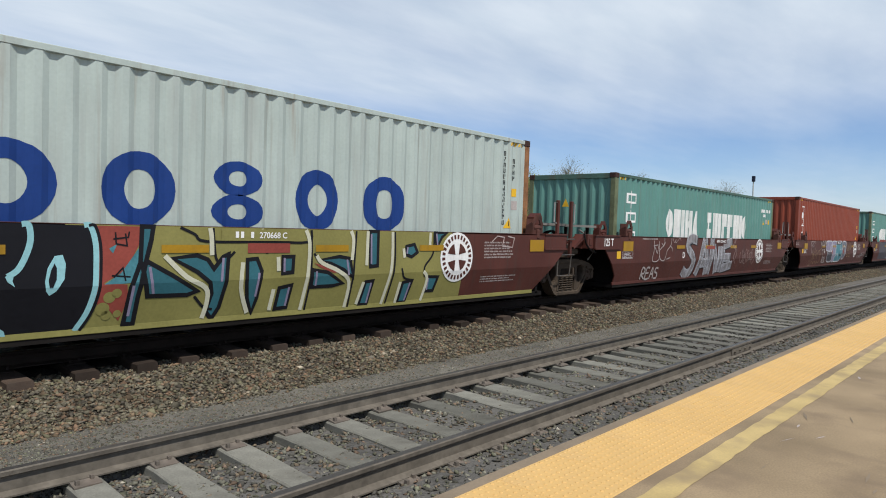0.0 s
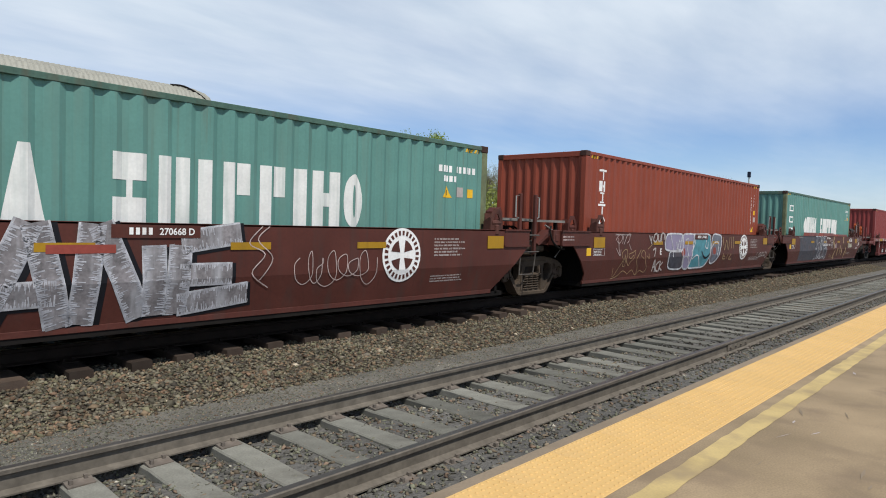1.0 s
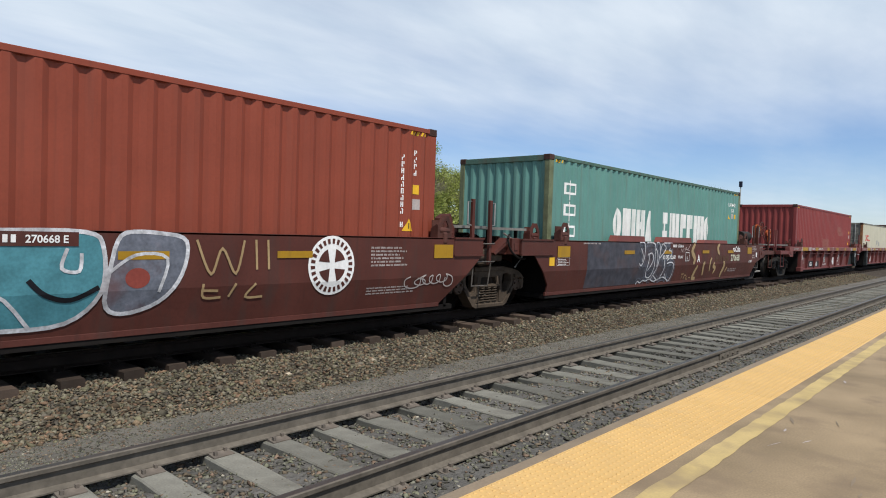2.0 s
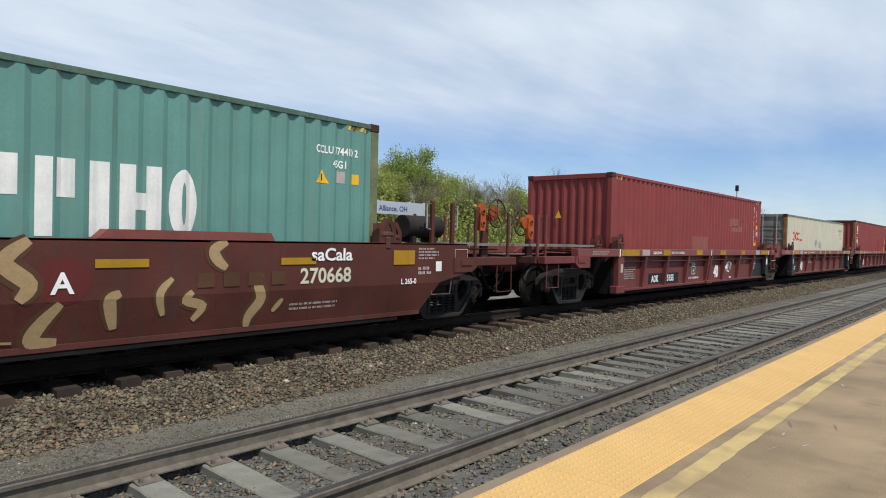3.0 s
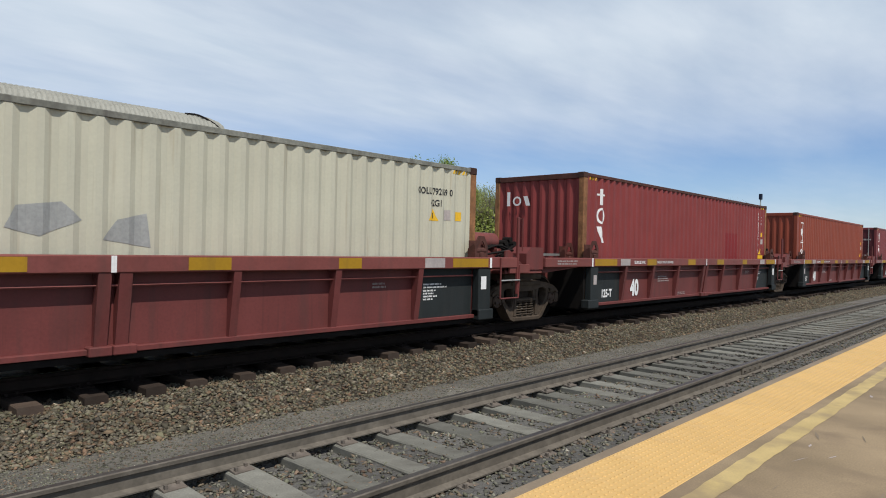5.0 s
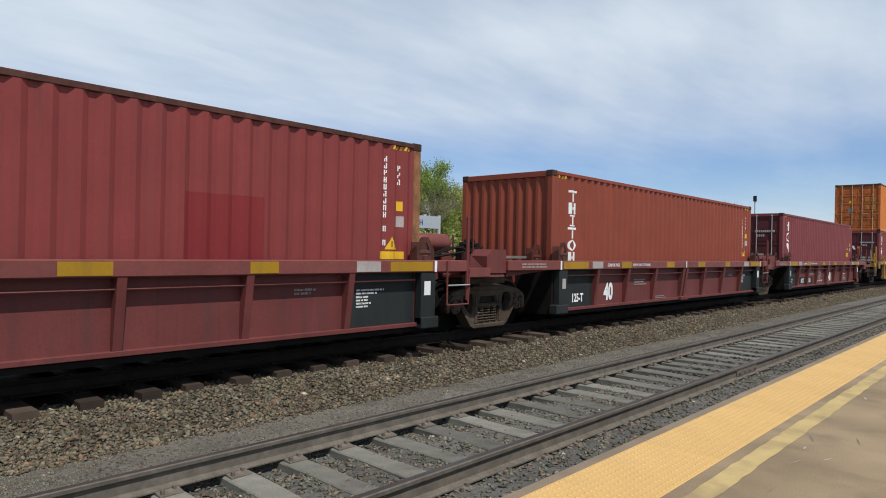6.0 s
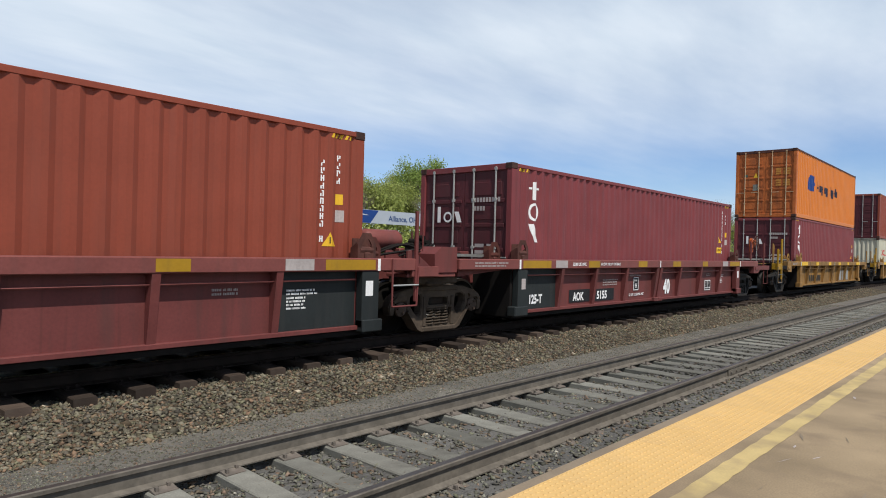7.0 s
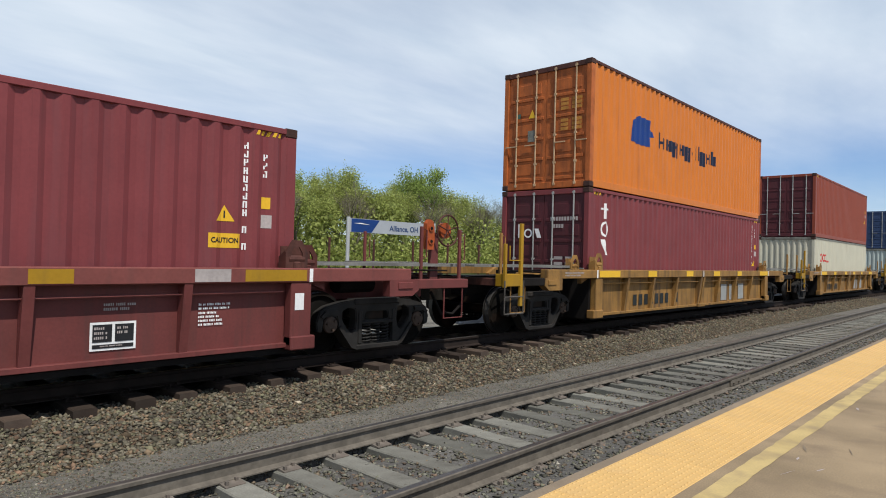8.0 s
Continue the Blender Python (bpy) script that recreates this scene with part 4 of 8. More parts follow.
def wheelset_mesh(r):
    bm = bmesh.new()
    for s in (-1, 1):
        lathe(bm, [(0.10, s * 0.84), (0.16, s * 0.83), (r - 0.12, s * 0.775), (r - 0.055, s * 0.80), (r - 0.045, s * 0.815), (r, s * 0.80), (r + 0.004, s * 0.705), (r + 0.028, s * 0.70), (r + 0.026, s * 0.675), (r - 0.05, s * 0.67), (0.16, s * 0.72), (0.10, s * 0.68)], 32)
        lathe(bm, [(0.12, s * 0.86), (0.125, s * 1.06), (0.115, s * 1.09), (0.05, s * 1.10)], 20)
        for k in range(3):
            a = 2 * math.pi * k / 3
            x, z = 0.075 * math.cos(a), 0.075 * math.sin(a)
            tube(bm, [(x, s * 1.09, z), (x, s * 1.125, z)], 0.022, 6)
    tube(bm, [(0, -0.9, 0), (0, 0.9, 0)], 0.085, 14)
    bmesh.ops.recalc_face_normals(bm, faces=bm.faces[:])
    me = bpy.data.meshes.new("wheelset")
    bm.to_mesh(me)
    bm.free()
    me.materials.append(M["wheel"])
    me.materials.append(M["tread"])
    me.materials.append(M["bearing"])
    for p in me.polygons:
        rr = math.hypot(p.center.x, p.center.z)
        if rr > r - 0.02 and abs(p.normal.y) < 0.5:
            p.material_index = 1
        elif rr < 0.12 and abs(p.center.y) > 1.07:
            p.material_index = 2
    return me


SIDE_FRAME = {k: side_frame_mesh(k) for k in ("framedust", "truckblack")}
SPRING = {k: spring_mesh(k) for k in SIDE_FRAME}
WHEEL_R = 0.455
WHEELSET = wheelset_mesh(WHEEL_R)


def truck(parent, x, mat="framedust"):
    bm = bmesh.new()
    box(bm, -0.20, 0.20, -1.02, 1.02, 0.48, 0.70, 0.02)
    tube(bm, [(0, 0, 0.66), (0, 0, 0.86)], 0.20, 16)
    t = part("truck", bm, M["steel"], parent, "dusty brown cast steel truck" if mat == "framedust" else "black cast steel truck", (x, 0, 0))
    for s in (-1, 1):
        part("side_frame", SIDE_FRAME[mat], None, t, at=(0, s * 1.0, 0))
        for k in (-0.185, 0.0, 0.185):
            part("spring", SPRING[mat], None, t, at=(k, s * 1.02, 0))
    for xx in (-0.89, 0.89):
        w = part("wheelset", WHEELSET, None, t, at=(xx, 0, WHEEL_R))
        WHEELS.append((w, xx))
    bm = bmesh.new()                        # brake beams and levers between the wheels
    for s in (-1, 1):
        box(bm, s * 0.36 - 0.04, s * 0.36 + 0.04, -0.75, 0.75, 0.28, 0.38)
    part("brake_beam", bm, M["black"], t)
    return t


# ---- car bodies: x from the leading end of the box, y from the track's middle, z from the rail top
def skin_sheet(x, z):
    """Outer face of the plated car side, folded inwards below z = 0.72."""
    return -1.50 if z >= 0.72 else -1.50 + (0.72 - z) / 0.48 * 0.10


def stanchion(bm, x, y, h0, h1):
    box(bm, x - 0.028, x + 0.028, y - 0.022, y + 0.022, h0, h1, 0.005)


def grab(bm, pts, r=0.012):
    tube(bm, pts, r, 6)


def guide(parent, x, y, z, s, mat):
    """A container guide: a house-shaped bracket with a peaked frame, side cheeks and a roller."""
    house = [(-0.17, 0.0), (0.17, 0.0), (0.17, 0.22), (0.07, 0.38), (-0.07, 0.38), (-0.17, 0.22)]
    gap = [(-0.09, 0.14), (-0.09, 0.21), (-0.04, 0.29), (0.04, 0.29), (0.09, 0.21), (0.09, 0.14)]
    bm = bmesh.new()
    holed_plate(bm, house, [gap], -0.012, 0.012)
    for v in bm.verts:
        v.co += Vector((x, y - 0.05, z))
    for k in (-1, 1):
        prism(bm, [(y - 0.06, z), (y + 0.10, z), (y + 0.10, z + 0.16), (y - 0.04, z + 0.24)], x + k * 0.155, x + k * 0.172, "yz")
    tube(bm, [(x - 0.12, y - 0.02, z + 0.13), (x + 0.12, y - 0.02, z + 0.13)], 0.055, 10)
    box(bm, x - 0.05, x + 0.05, y - 0.095, y + 0.02, z - 0.08, z + 0.10, 0.015)
    box(bm, x - 0.15, x + 0.15, y + 0.085, y + 0.10, z, z + 0.30)
    part("container_guide", bm, mat, parent)


def walkway(parent, x0, x1, y0, y1, z, mat):
    bm = bmesh.new()
    k = int((x1 - x0) / 0.045)
    for i in range(k):
        a = x0 + (x1 - x0) * i / k
        box(bm, a, a + 0.034, y0 + 0.021, y1 - 0.021, z - 0.025, z - 0.004)
    box(bm, x0, x1, y0 + 0.021, y1 - 0.021, z - 0.040, z - 0.030)
    box(bm, x0, x1, y0, y0 + 0.02, z - 0.045, z + 0.004)
    box(bm, x0, x1, y1 - 0.02, y1, z - 0.045, z + 0.004)
    part("walkway", bm, mat, parent)


def joint_gear(c, rg, mat):
    """Brackets and valves over the truck between two units, set back behind the side beams."""
    for k in range(9):
        bm = bmesh.new()
        x, y, z = rg.uniform(-2.3, -0.6), rg.uniform(-0.9, 0.6), rg.uniform(1.0, 1.30)
        box(bm, x, x + rg.uniform(0.06, 0.28), y, y + rg.uniform(0.05, 0.22), z, z + rg.uniform(0.06, 0.20), 0.008)
        part("joint_bracket", bm, mat, c)
    for k in range(3):
        bm = bmesh.new()
        x, y = rg.uniform(-2.4, -1.7), rg.uniform(-0.9, -0.2)
        tube(bm, flowing([(x, y, 1.34), (x + 0.25, y - 0.05, 1.42), (x + 0.6, y, 1.28), (x + 0.8, y + 0.05, 1.1)], 4), 0.018, 6)
        part("air_hose", bm, M["black"], c)


def plated_joint(c):
    """Leading end of a plated unit: raking gussets, a box end on the beam, a hanging hose."""
    for y in (-1.32, -0.85):
        bm = bmesh.new()
        prism(bm, [(-2.05, 1.10), (-1.55, 1.06), (-1.55, 1.36), (-1.62, 1.36)], y, y + 0.03)
        prism(bm, [(-2.07, 1.10), (-2.02, 1.06), (-1.58, 1.30), (-1.60, 1.37)], y - 0.10, y + 0.13)
        part("gusset", bm, M["plated"], c, "raking steel gusset")
    bm = bmesh.new()
    box(bm, -1.56, -1.325, -1.46, -1.12, 1.06, 1.37, 0.012)
    box(bm, -1.50, -1.40, -1.475, -1.455, 1.14, 1.28, 0.006)
    part("beam_end_box", bm, M["plated"], c)
    bm = bmesh.new()
    box(bm, -2.75, -1.58, -1.25, -0.80, 0.93, 1.055, 0.02)
    box(bm, -2.35, -1.95, -1.30, -0.90, 0.86, 1.16, 0.03)
    part("side_bearing", bm, M["framedust"], c, "dusty brown side bearing")
    bm = bmesh.new()
    tube(bm, flowing([(-1.62, -1.42, 1.44), (-1.70, -1.46, 1.34), (-1.66, -1.48, 1.18), (-1.50, -1.47, 1.06), (-1.2, -1.40, 0.98), (-0.9, -1.30, 0.97)], 5), 0.020, 6)
    part("air_hose", bm, M["black"], c)


def plated_car(label, U, left_end, right_end):
    """Well car unit with smooth folded side plates."""
    c = thing("well_car", label, "well car", (U, MAIN_Y, MAIN_Z), "units of the plated well car")
    MOVING.append((c, U, MAIN_Y, MAIN_Z))
    L = BOX_L
    mat = M["plated"]
    for s in (-1, 1):
        bm = bmesh.new()
        xs1, xf = (L + 0.75, L + 1.17) if right_end else (L - 0.07, L + 0.55)
        xe, ze = (L + 1.85, 0.86) if right_end else (L + 0.97, 1.05)
        # side plate with slanted ends, folded inwards at the bottom
        hi = [(-1.05, 1.35), (-0.86, 1.05), (-0.54, 0.72), (xf, 0.72), (xe, ze), (xe, 1.35)]
        lo = [(-0.54, 0.72), (-0.28, 0.44), (-0.28, 0.24), (xs1, 0.24), (xf, 0.72)]
        t = 0.03
        for poly in (hi, lo):
            a = [bm.verts.new((x, -s * skin_sheet(x, z), z)) for x, z in poly]
            b = [bm.verts.new((x, -s * (skin_sheet(x, z) + t), z)) for x, z in poly]
            bm.faces.new(a)
            bm.faces.new(b[::-1])
            for i in range(len(poly)):
                bm.faces.new((a[i], b[i], b[(i + 1) % len(poly)], a[(i + 1) % len(poly)]))
        for v in bm.verts:
            v.co.y = s * abs(v.co.y)
        part("side_plate", bm, mat, c, "brown-red folded steel side")
        bm = bmesh.new()
        y0, y1 = sorted((s * 1.50, s * 1.32))
        box(bm, -1.05, xe, y0, y1, 1.325, 1.352, 0.004)
        part("top_flange", bm, mat, c)
        y0, y1 = sorted((s * 1.512, s * 1.15))
        for a, b in ((-1.32, -0.22), (L + 0.21, L + 0.98))[:1 if right_end else 2]:
            bm = bmesh.new()
            box(bm, a, b, y0, y1, 1.05, 1.36, 0.008)
            for za in (1.045, 1.335):            # rims of the beam
                ya, yb = sorted((s * 1.53, s * 1.50))
                box(bm, a - 0.01, b + 0.01, ya, yb, za, za + 0.03)
            part("end_beam", bm, mat, c)
        bm = bmesh.new()                     # bottom lip
        y0, y1 = sorted((s * 1.412, s * 1.37))
        box(bm, -0.31, xs1 + 0.03, y0, y1, 0.215, 0.285, 0.005)
        part("bottom_lip", bm, M["g_olive"] if "mural" in label else mat, c)
    bm = bmesh.new()
    box(bm, -0.3, L + 0.3, -1.40, 1.40, 0.16, 0.235)
    part("well_floor", bm, M["black"], c)
    for a, b in ((-1.75, -0.12), (L + 0.12, L + 1.30)):
        bm = bmesh.new()
        box(bm, a, b, -0.45, 0.45, 0.80, 1.18, 0.02)
        x = a if a < 0 else b
        box(bm, a, b, -1.2, 1.2, 1.12, 1.20, 0.01)
        part("end_sill", bm, mat, c)
        bm = bmesh.new()                     # bulkhead down to the floor
        w = -0.12 if a < 0 else L + 0.12
        box(bm, w - 0.03, w + 0.03, -1.40, 1.40, 0.2, 1.25)
        part("bulkhead", bm, M["black"], c)
    for x in (0.27, L - 0.02):
        guide(c, x, -1.42, 1.34, -1, M["darkrust"])
        guide(c, x, 1.40, 1.34, 1, M["darkrust"])
    for x in (-0.38, L + 0.42):
        guide(c, x, -1.10, 1.30, -1, M["plated"])
    walkway(c, -1.95, -0.62, -1.12, 0.9, 1.565, M["grate"])
    for x in (-1.75, -0.85):
        bm = bmesh.new()
        box(bm, x - 0.025, x + 0.025, -1.05, -0.99, 1.18, 1.522)
        part("walkway_bracket", bm, M["black"], c)
    plated_joint(c)
    if not right_end:
        walkway(c, L + 0.36, L + 1.55, -1.12, 0.9, 1.575, M["grate"])
        bm = bmesh.new()                     # tall slanted cheek beside the box corner
        prism(bm, [(L + 0.08, 1.353), (L + 0.33, 1.353), (L + 0.33, 1.66), (L + 0.27, 1.76), (L + 0.13, 1.68)], -1.34, -1.10)
        part("corner_cheek", bm, M["plated"], c)
        bm = bmesh.new()                     # valve cluster
        for k, (dx, y, z, r) in enumerate(((0.50, -0.25, 1.66, 0.07), (0.60, -0.15, 1.70, 0.08), (0.72, -0.2, 1.64, 0.06))):
            tube(bm, [(L + dx, y - 0.12, z), (L + dx, y + 0.14, z)], r, 10)
        box(bm, L + 0.42, L + 0.80, -0.35, 0.0, 1.19, 1.62, 0.02)
        part("brake_valve", bm, M["black"], c, "black brake valve cluster")
    bm = bmesh.new()                         # pipes and hoses at the joint
    grab(bm, [(-1.5, -1.2, 1.46), (-1.2, -1.28, 1.30), (-1.0, -1.3, 1.0), (-1.1, -1.2, 0.8)], 0.018)
    grab(bm, [(-1.9, -0.7, 1.1), (-1.3, -0.75, 1.22), (-0.5, -0.8, 1.25)], 0.025)
    part("brake_pipe", bm, M["grate"], c)
    rg = random.Random(int(U) + 5)           # brackets, valves and hoses crowding the joint
    joint_gear(c, rg, M["darkrust"])
    # two tall posts with rungs and a bent step between them
    x = L + (0.79 if not right_end else 1.05)
    bm = bmesh.new()
    for k in (0, 0.50):
        box(bm, x + k - 0.036, x + k + 0.036, -1.43, -1.37, 0.88, 2.04, 0.006)
    part("ladder", bm, M["plated"], c, "two tall ladder posts")
    for z in (0.94, 1.26):
        bm = bmesh.new()
        grab(bm, [(x - 0.05, -1.46, z), (x + 0.58, -1.46, z)], 0.014)
        part("rung", bm, M["rodworn"], c)
    bm = bmesh.new()
    grab(bm, [(x - 0.02, -1.46, 0.94), (x - 0.05, -1.46, 0.52), (x + 0.40, -1.46, 0.51), (x + 0.48, -1.46, 0.92)], 0.014)
    part("step", bm, M["rodworn"], c, "bent bar step")
    for k, s in ((0, -1), (0.50, 1)):
        bm = bmesh.new()
        grab(bm, [(x + k, -1.40, 2.0), (x + k + s * 0.13, -1.40, 1.99), (x + k + s * 0.13, -1.40, 1.60), (x + k, -1.40, 1.57)], 0.014)
        part("grab_iron", bm, M["rod"], c, "pale painted grab iron")
    tx = -1.75
    if left_end:
        tx = -1.65
    truck(c, tx)
    if right_end:
        truck(c, L + 1.70, "truckblack")
        end_platform(c, L, 1, M["plated"])
        bm = bmesh.new()
        tube(bm, [(L + 0.75, -1.0, 1.62), (L + 0.80, -1.0, 1.62), (L + 1.55, -1.0, 1.62), (L + 1.60, -1.0, 1.62)], 0.19, 18)
        for k in (0.9, 1.4):
            box(bm, L + k - 0.04, L + k + 0.04, -1.15, -0.85, 1.2, 1.46)
        smooth(part("air_reservoir", bm, M["truckblack"], c, "black air reservoir"))
        for a, b, h in ((2.6, 4.0, 0.14), (5.15, 7.09, 0.14), (8.16, 10.12, 0.10)):
            bm = bmesh.new()
            prism(bm, [(a - 0.10, 1.354), (b + 0.06, 1.354), (b, 1.354 + h), (a, 1.354 + h)], -1.514, -1.30)
            part("repair_cap", bm, M["chord"], c, "brighter red strip along the top edge")
    return c


def coupler(parent, x, s):
    bm = bmesh.new()
    box(bm, min(x, x - s * 0.8), max(x, x - s * 0.8), -0.10, 0.10, 0.70, 0.92, 0.015)
    prism(bm, [(x, -0.16), (x + s * 0.22, -0.18), (x + s * 0.30, -0.02), (x + s * 0.12, 0.0), (x + s * 0.12, 0.10), (x + s * 0.26, 0.16), (x + s * 0.10, 0.22), (x, 0.16)], 0.66, 0.95, "xy")
    part("coupler", bm, M["steel"], parent, "rusty knuckle coupler")
    bm = bmesh.new()
    grab(bm, [(x - s * 0.15, -0.55, 0.85), (x, -0.58, 0.60), (x + s * 0.18, -0.52, 0.42), (x + s * 0.40, -0.40, 0.45)], 0.028)
    part("air_hose", bm, M["black"], parent)


def end_platform(c, L, s, mat, brake=True):
    """The free end of a car: sill over the truck, walkway, posts, hand brake, coupler. s: -1 leading, 1 trailing."""
    o = 0.0 if s < 0 else L

    def X(d):
        return o + s * d

    dark = M["black"] if mat == M["dirtyyellow"] else mat

    def span(a, b):
        return min(X(a), X(b)), max(X(a), X(b))
    bm = bmesh.new()
    a, b = span(0.0, 3.30)
    box(bm, a, b, -0.42, 0.42, 0.75, 1.12, 0.02)
    part("centre_sill", bm, dark, c)
    a, b = span(2.0, 3.32)
    for y in (-1.50, 1.32):
        bm = bmesh.new()
        box(bm, a, b, y, y + 0.18, 0.97, 1.12, 0.01)
        part("side_sill", bm, dark, c)
    bm = bmesh.new()
    a, b = span(3.20, 3.36)
    box(bm, a, b, -1.30, 1.30, 0.97, 1.11, 0.01)
    part("end_sill", bm, M["darkrust"], c)
    bm = bmesh.new()
    a, b = span(1.55, 2.15)
    prism(bm, [(X(1.50), 0.87), (X(1.98), 0.87), (X(2.12), 0.96), (X(2.12), 1.12), (X(1.50), 1.12)], -1.516, -1.36)
    box(bm, a + 0.12, b - 0.18, -1.535, -1.50, 0.98, 1.08, 0.006)
    part("side_bracket", bm, mat, c)
    a, b = span(0.15, 3.75)
    walkway(c, a, b, -1.05, -0.35, 1.36, M["grate"])
    walkway(c, *span(2.9, 3.75), -0.3, 1.3, 1.36, M["grate"])
    for d, y, h in ((3.30, -1.30, 1.95), (2.62, -1.05, 1.98), (3.32, 1.2, 1.95))[:3 if brake else 1]:
        bm = bmesh.new()
        stanchion(bm, X(d), y, 1.05, h)
        grab(bm, [(X(d), y, h - 0.03), (X(d) + 0.13, y, h - 0.06), (X(d) + 0.13, y, h - 0.5), (X(d), y, h - 0.55)])
        part("stanchion", bm, mat, c)
    if brake:
        bm = bmesh.new()
        box(bm, X(3.05) - 0.10, X(3.05) + 0.10, -0.95, -0.88, 1.05, 1.9, 0.01)
        part("brake_post", bm, mat, c)
        bm = bmesh.new()                    # tall rounded housing plate with two holes
        hx = X(3.16) if s < 0 else X(2.85)
        up = 0.0 if s < 0 else 0.14
        prism(bm, [(hx - 0.078, 1.46 + up), (hx + 0.078, 1.46 + up), (hx + 0.101, 1.62 + up), (hx + 0.094, 1.84 + up), (hx + 0.055, 1.95 + up), (hx - 0.031, 1.97 + up), (hx - 0.094, 1.90 + up), (hx - 0.101, 1.66 + up)], -1.04, -0.955)
        for zz in (1.60, 1.82):
            tube(bm, [(hx, -1.03, zz + up), (hx, -1.06, zz + up)], 0.055, 12)
        part("brake_housing", bm, M["fluo"], c, "orange hand brake housing")
        bm = bmesh.new()
        for zz in (1.60, 1.82):
            tube(bm, [(hx, -1.055, zz + up), (hx, -1.068, zz + up)], 0.028, 10)
        part("housing_bolt", bm, M["black"], c)
        wx = hx + (-0.15 if s < 0 else 0.42)
        bm = bmesh.new()
        tube(bm, [(wx, -0.93, 1.80 + up), (wx, -1.0, 1.80 + up)], 0.115 if s < 0 else 0.14, 18)
        part("brake_hub", bm, M["fluo"], c, "round orange wheel hub")
        bm = bmesh.new()
        wy = -0.90 if s < 0 else -1.05
        grab(bm, [(wx + 0.27 * math.cos(q * math.pi / 12), wy, 1.80 + up + 0.27 * math.sin(q * math.pi / 12)) for q in range(25)], 0.016)
        for q in range(5):
            w = q * math.pi / 2.5 + 0.3
            grab(bm, [(wx, wy, 1.80 + up), (wx + 0.27 * math.cos(w), wy, 1.80 + up + 0.27 * math.sin(w))], 0.011)
        part("brake_wheel", bm, M["darkrust"], c)
    bm = bmesh.new()                        # sill step
    a, b = span(2.75, 3.2)
    grab(bm, [(a, -1.47, 1.0), (a, -1.47, 0.48), (b, -1.47, 0.48), (b, -1.47, 1.0)], 0.014)
    part("step", bm, mat, c, "bent bar step")
    bm = bmesh.new()                        # brake cylinder and piping under the walkway
    grab(bm, [(X(0.4), -0.9, 1.15), (X(3.2), -0.9, 1.10)], 0.03)
    grab(bm, [(X(0.6), -1.2, 1.28), (X(3.1), -1.2, 1.25)], 0.016)
    tube(bm, [(X(1.2), -0.6, 1.02), (X(1.9), -0.6, 1.02)], 0.14, 12)
    part("brake_gear", bm, M["black"], c)
    coupler(c, X(3.55), s)


RIBS = [1.47, 2.89, 4.35, 6.03, 7.52, 9.02, 10.60]


def ribbed_joint(c, mat):
    """Leading end of a ribbed unit over the shared truck: a deep box, a raking gusset, stepped plates."""
    bm = bmesh.new()
    prism(bm, [(-2.36, 1.06), (-1.815, 1.06), (-1.815, 1.48), (-2.20, 1.48), (-2.36, 1.36)], -1.46, -1.05)
    part("beam_end_box", bm, mat, c)
    for y in (-1.40, -0.9):
        bm = bmesh.new()
        prism(bm, [(-2.92, 1.05), (-2.37, 1.05), (-2.37, 1.14), (-2.80, 1.42), (-2.92, 1.40)], y, y + 0.035)
        part("gusset", bm, mat, c, "raking steel gusset")
    bm = bmesh.new()
    box(bm, -2.95, -1.82, -1.44, -0.95, 0.985, 1.045, 0.01)
    box(bm, -2.90, -2.30, -1.50, -1.445, 1.0, 1.16, 0.008)
    part("joint_shelf", bm, M["chord"], c)
    bm = bmesh.new()
    box(bm, -2.75, -1.55, -1.25, -0.80, 0.86, 0.98, 0.02)
    box(bm, -2.35, -1.95, -1.30, -0.90, 0.83, 0.90, 0.03)
    part("side_bearing", bm, M["framedust"], c, "dusty brown side bearing")
    bm = bmesh.new()
    for dx, z in ((-2.0, 1.56), (-1.85, 1.62), (-1.72, 1.54)):
        tube(bm, [(dx, -0.70, z), (dx, -0.52, z)], 0.055, 10)
    box(bm, -2.08, -1.66, -0.66, -0.45, 1.2, 1.54, 0.02)
    part("brake_valve", bm, M["black"], c, "black brake valve cluster")
    bm = bmesh.new()
    for dy in (0.0, 0.12):
        tube(bm, flowing([(-3.1, -0.8 + dy, 1.32), (-2.6, -0.95 + dy, 1.50), (-2.1, -0.9 + dy, 1.42), (-1.7, -0.8 + dy, 1.52)], 4), 0.022, 6)
    part("air_hose", bm, M["black"], c)


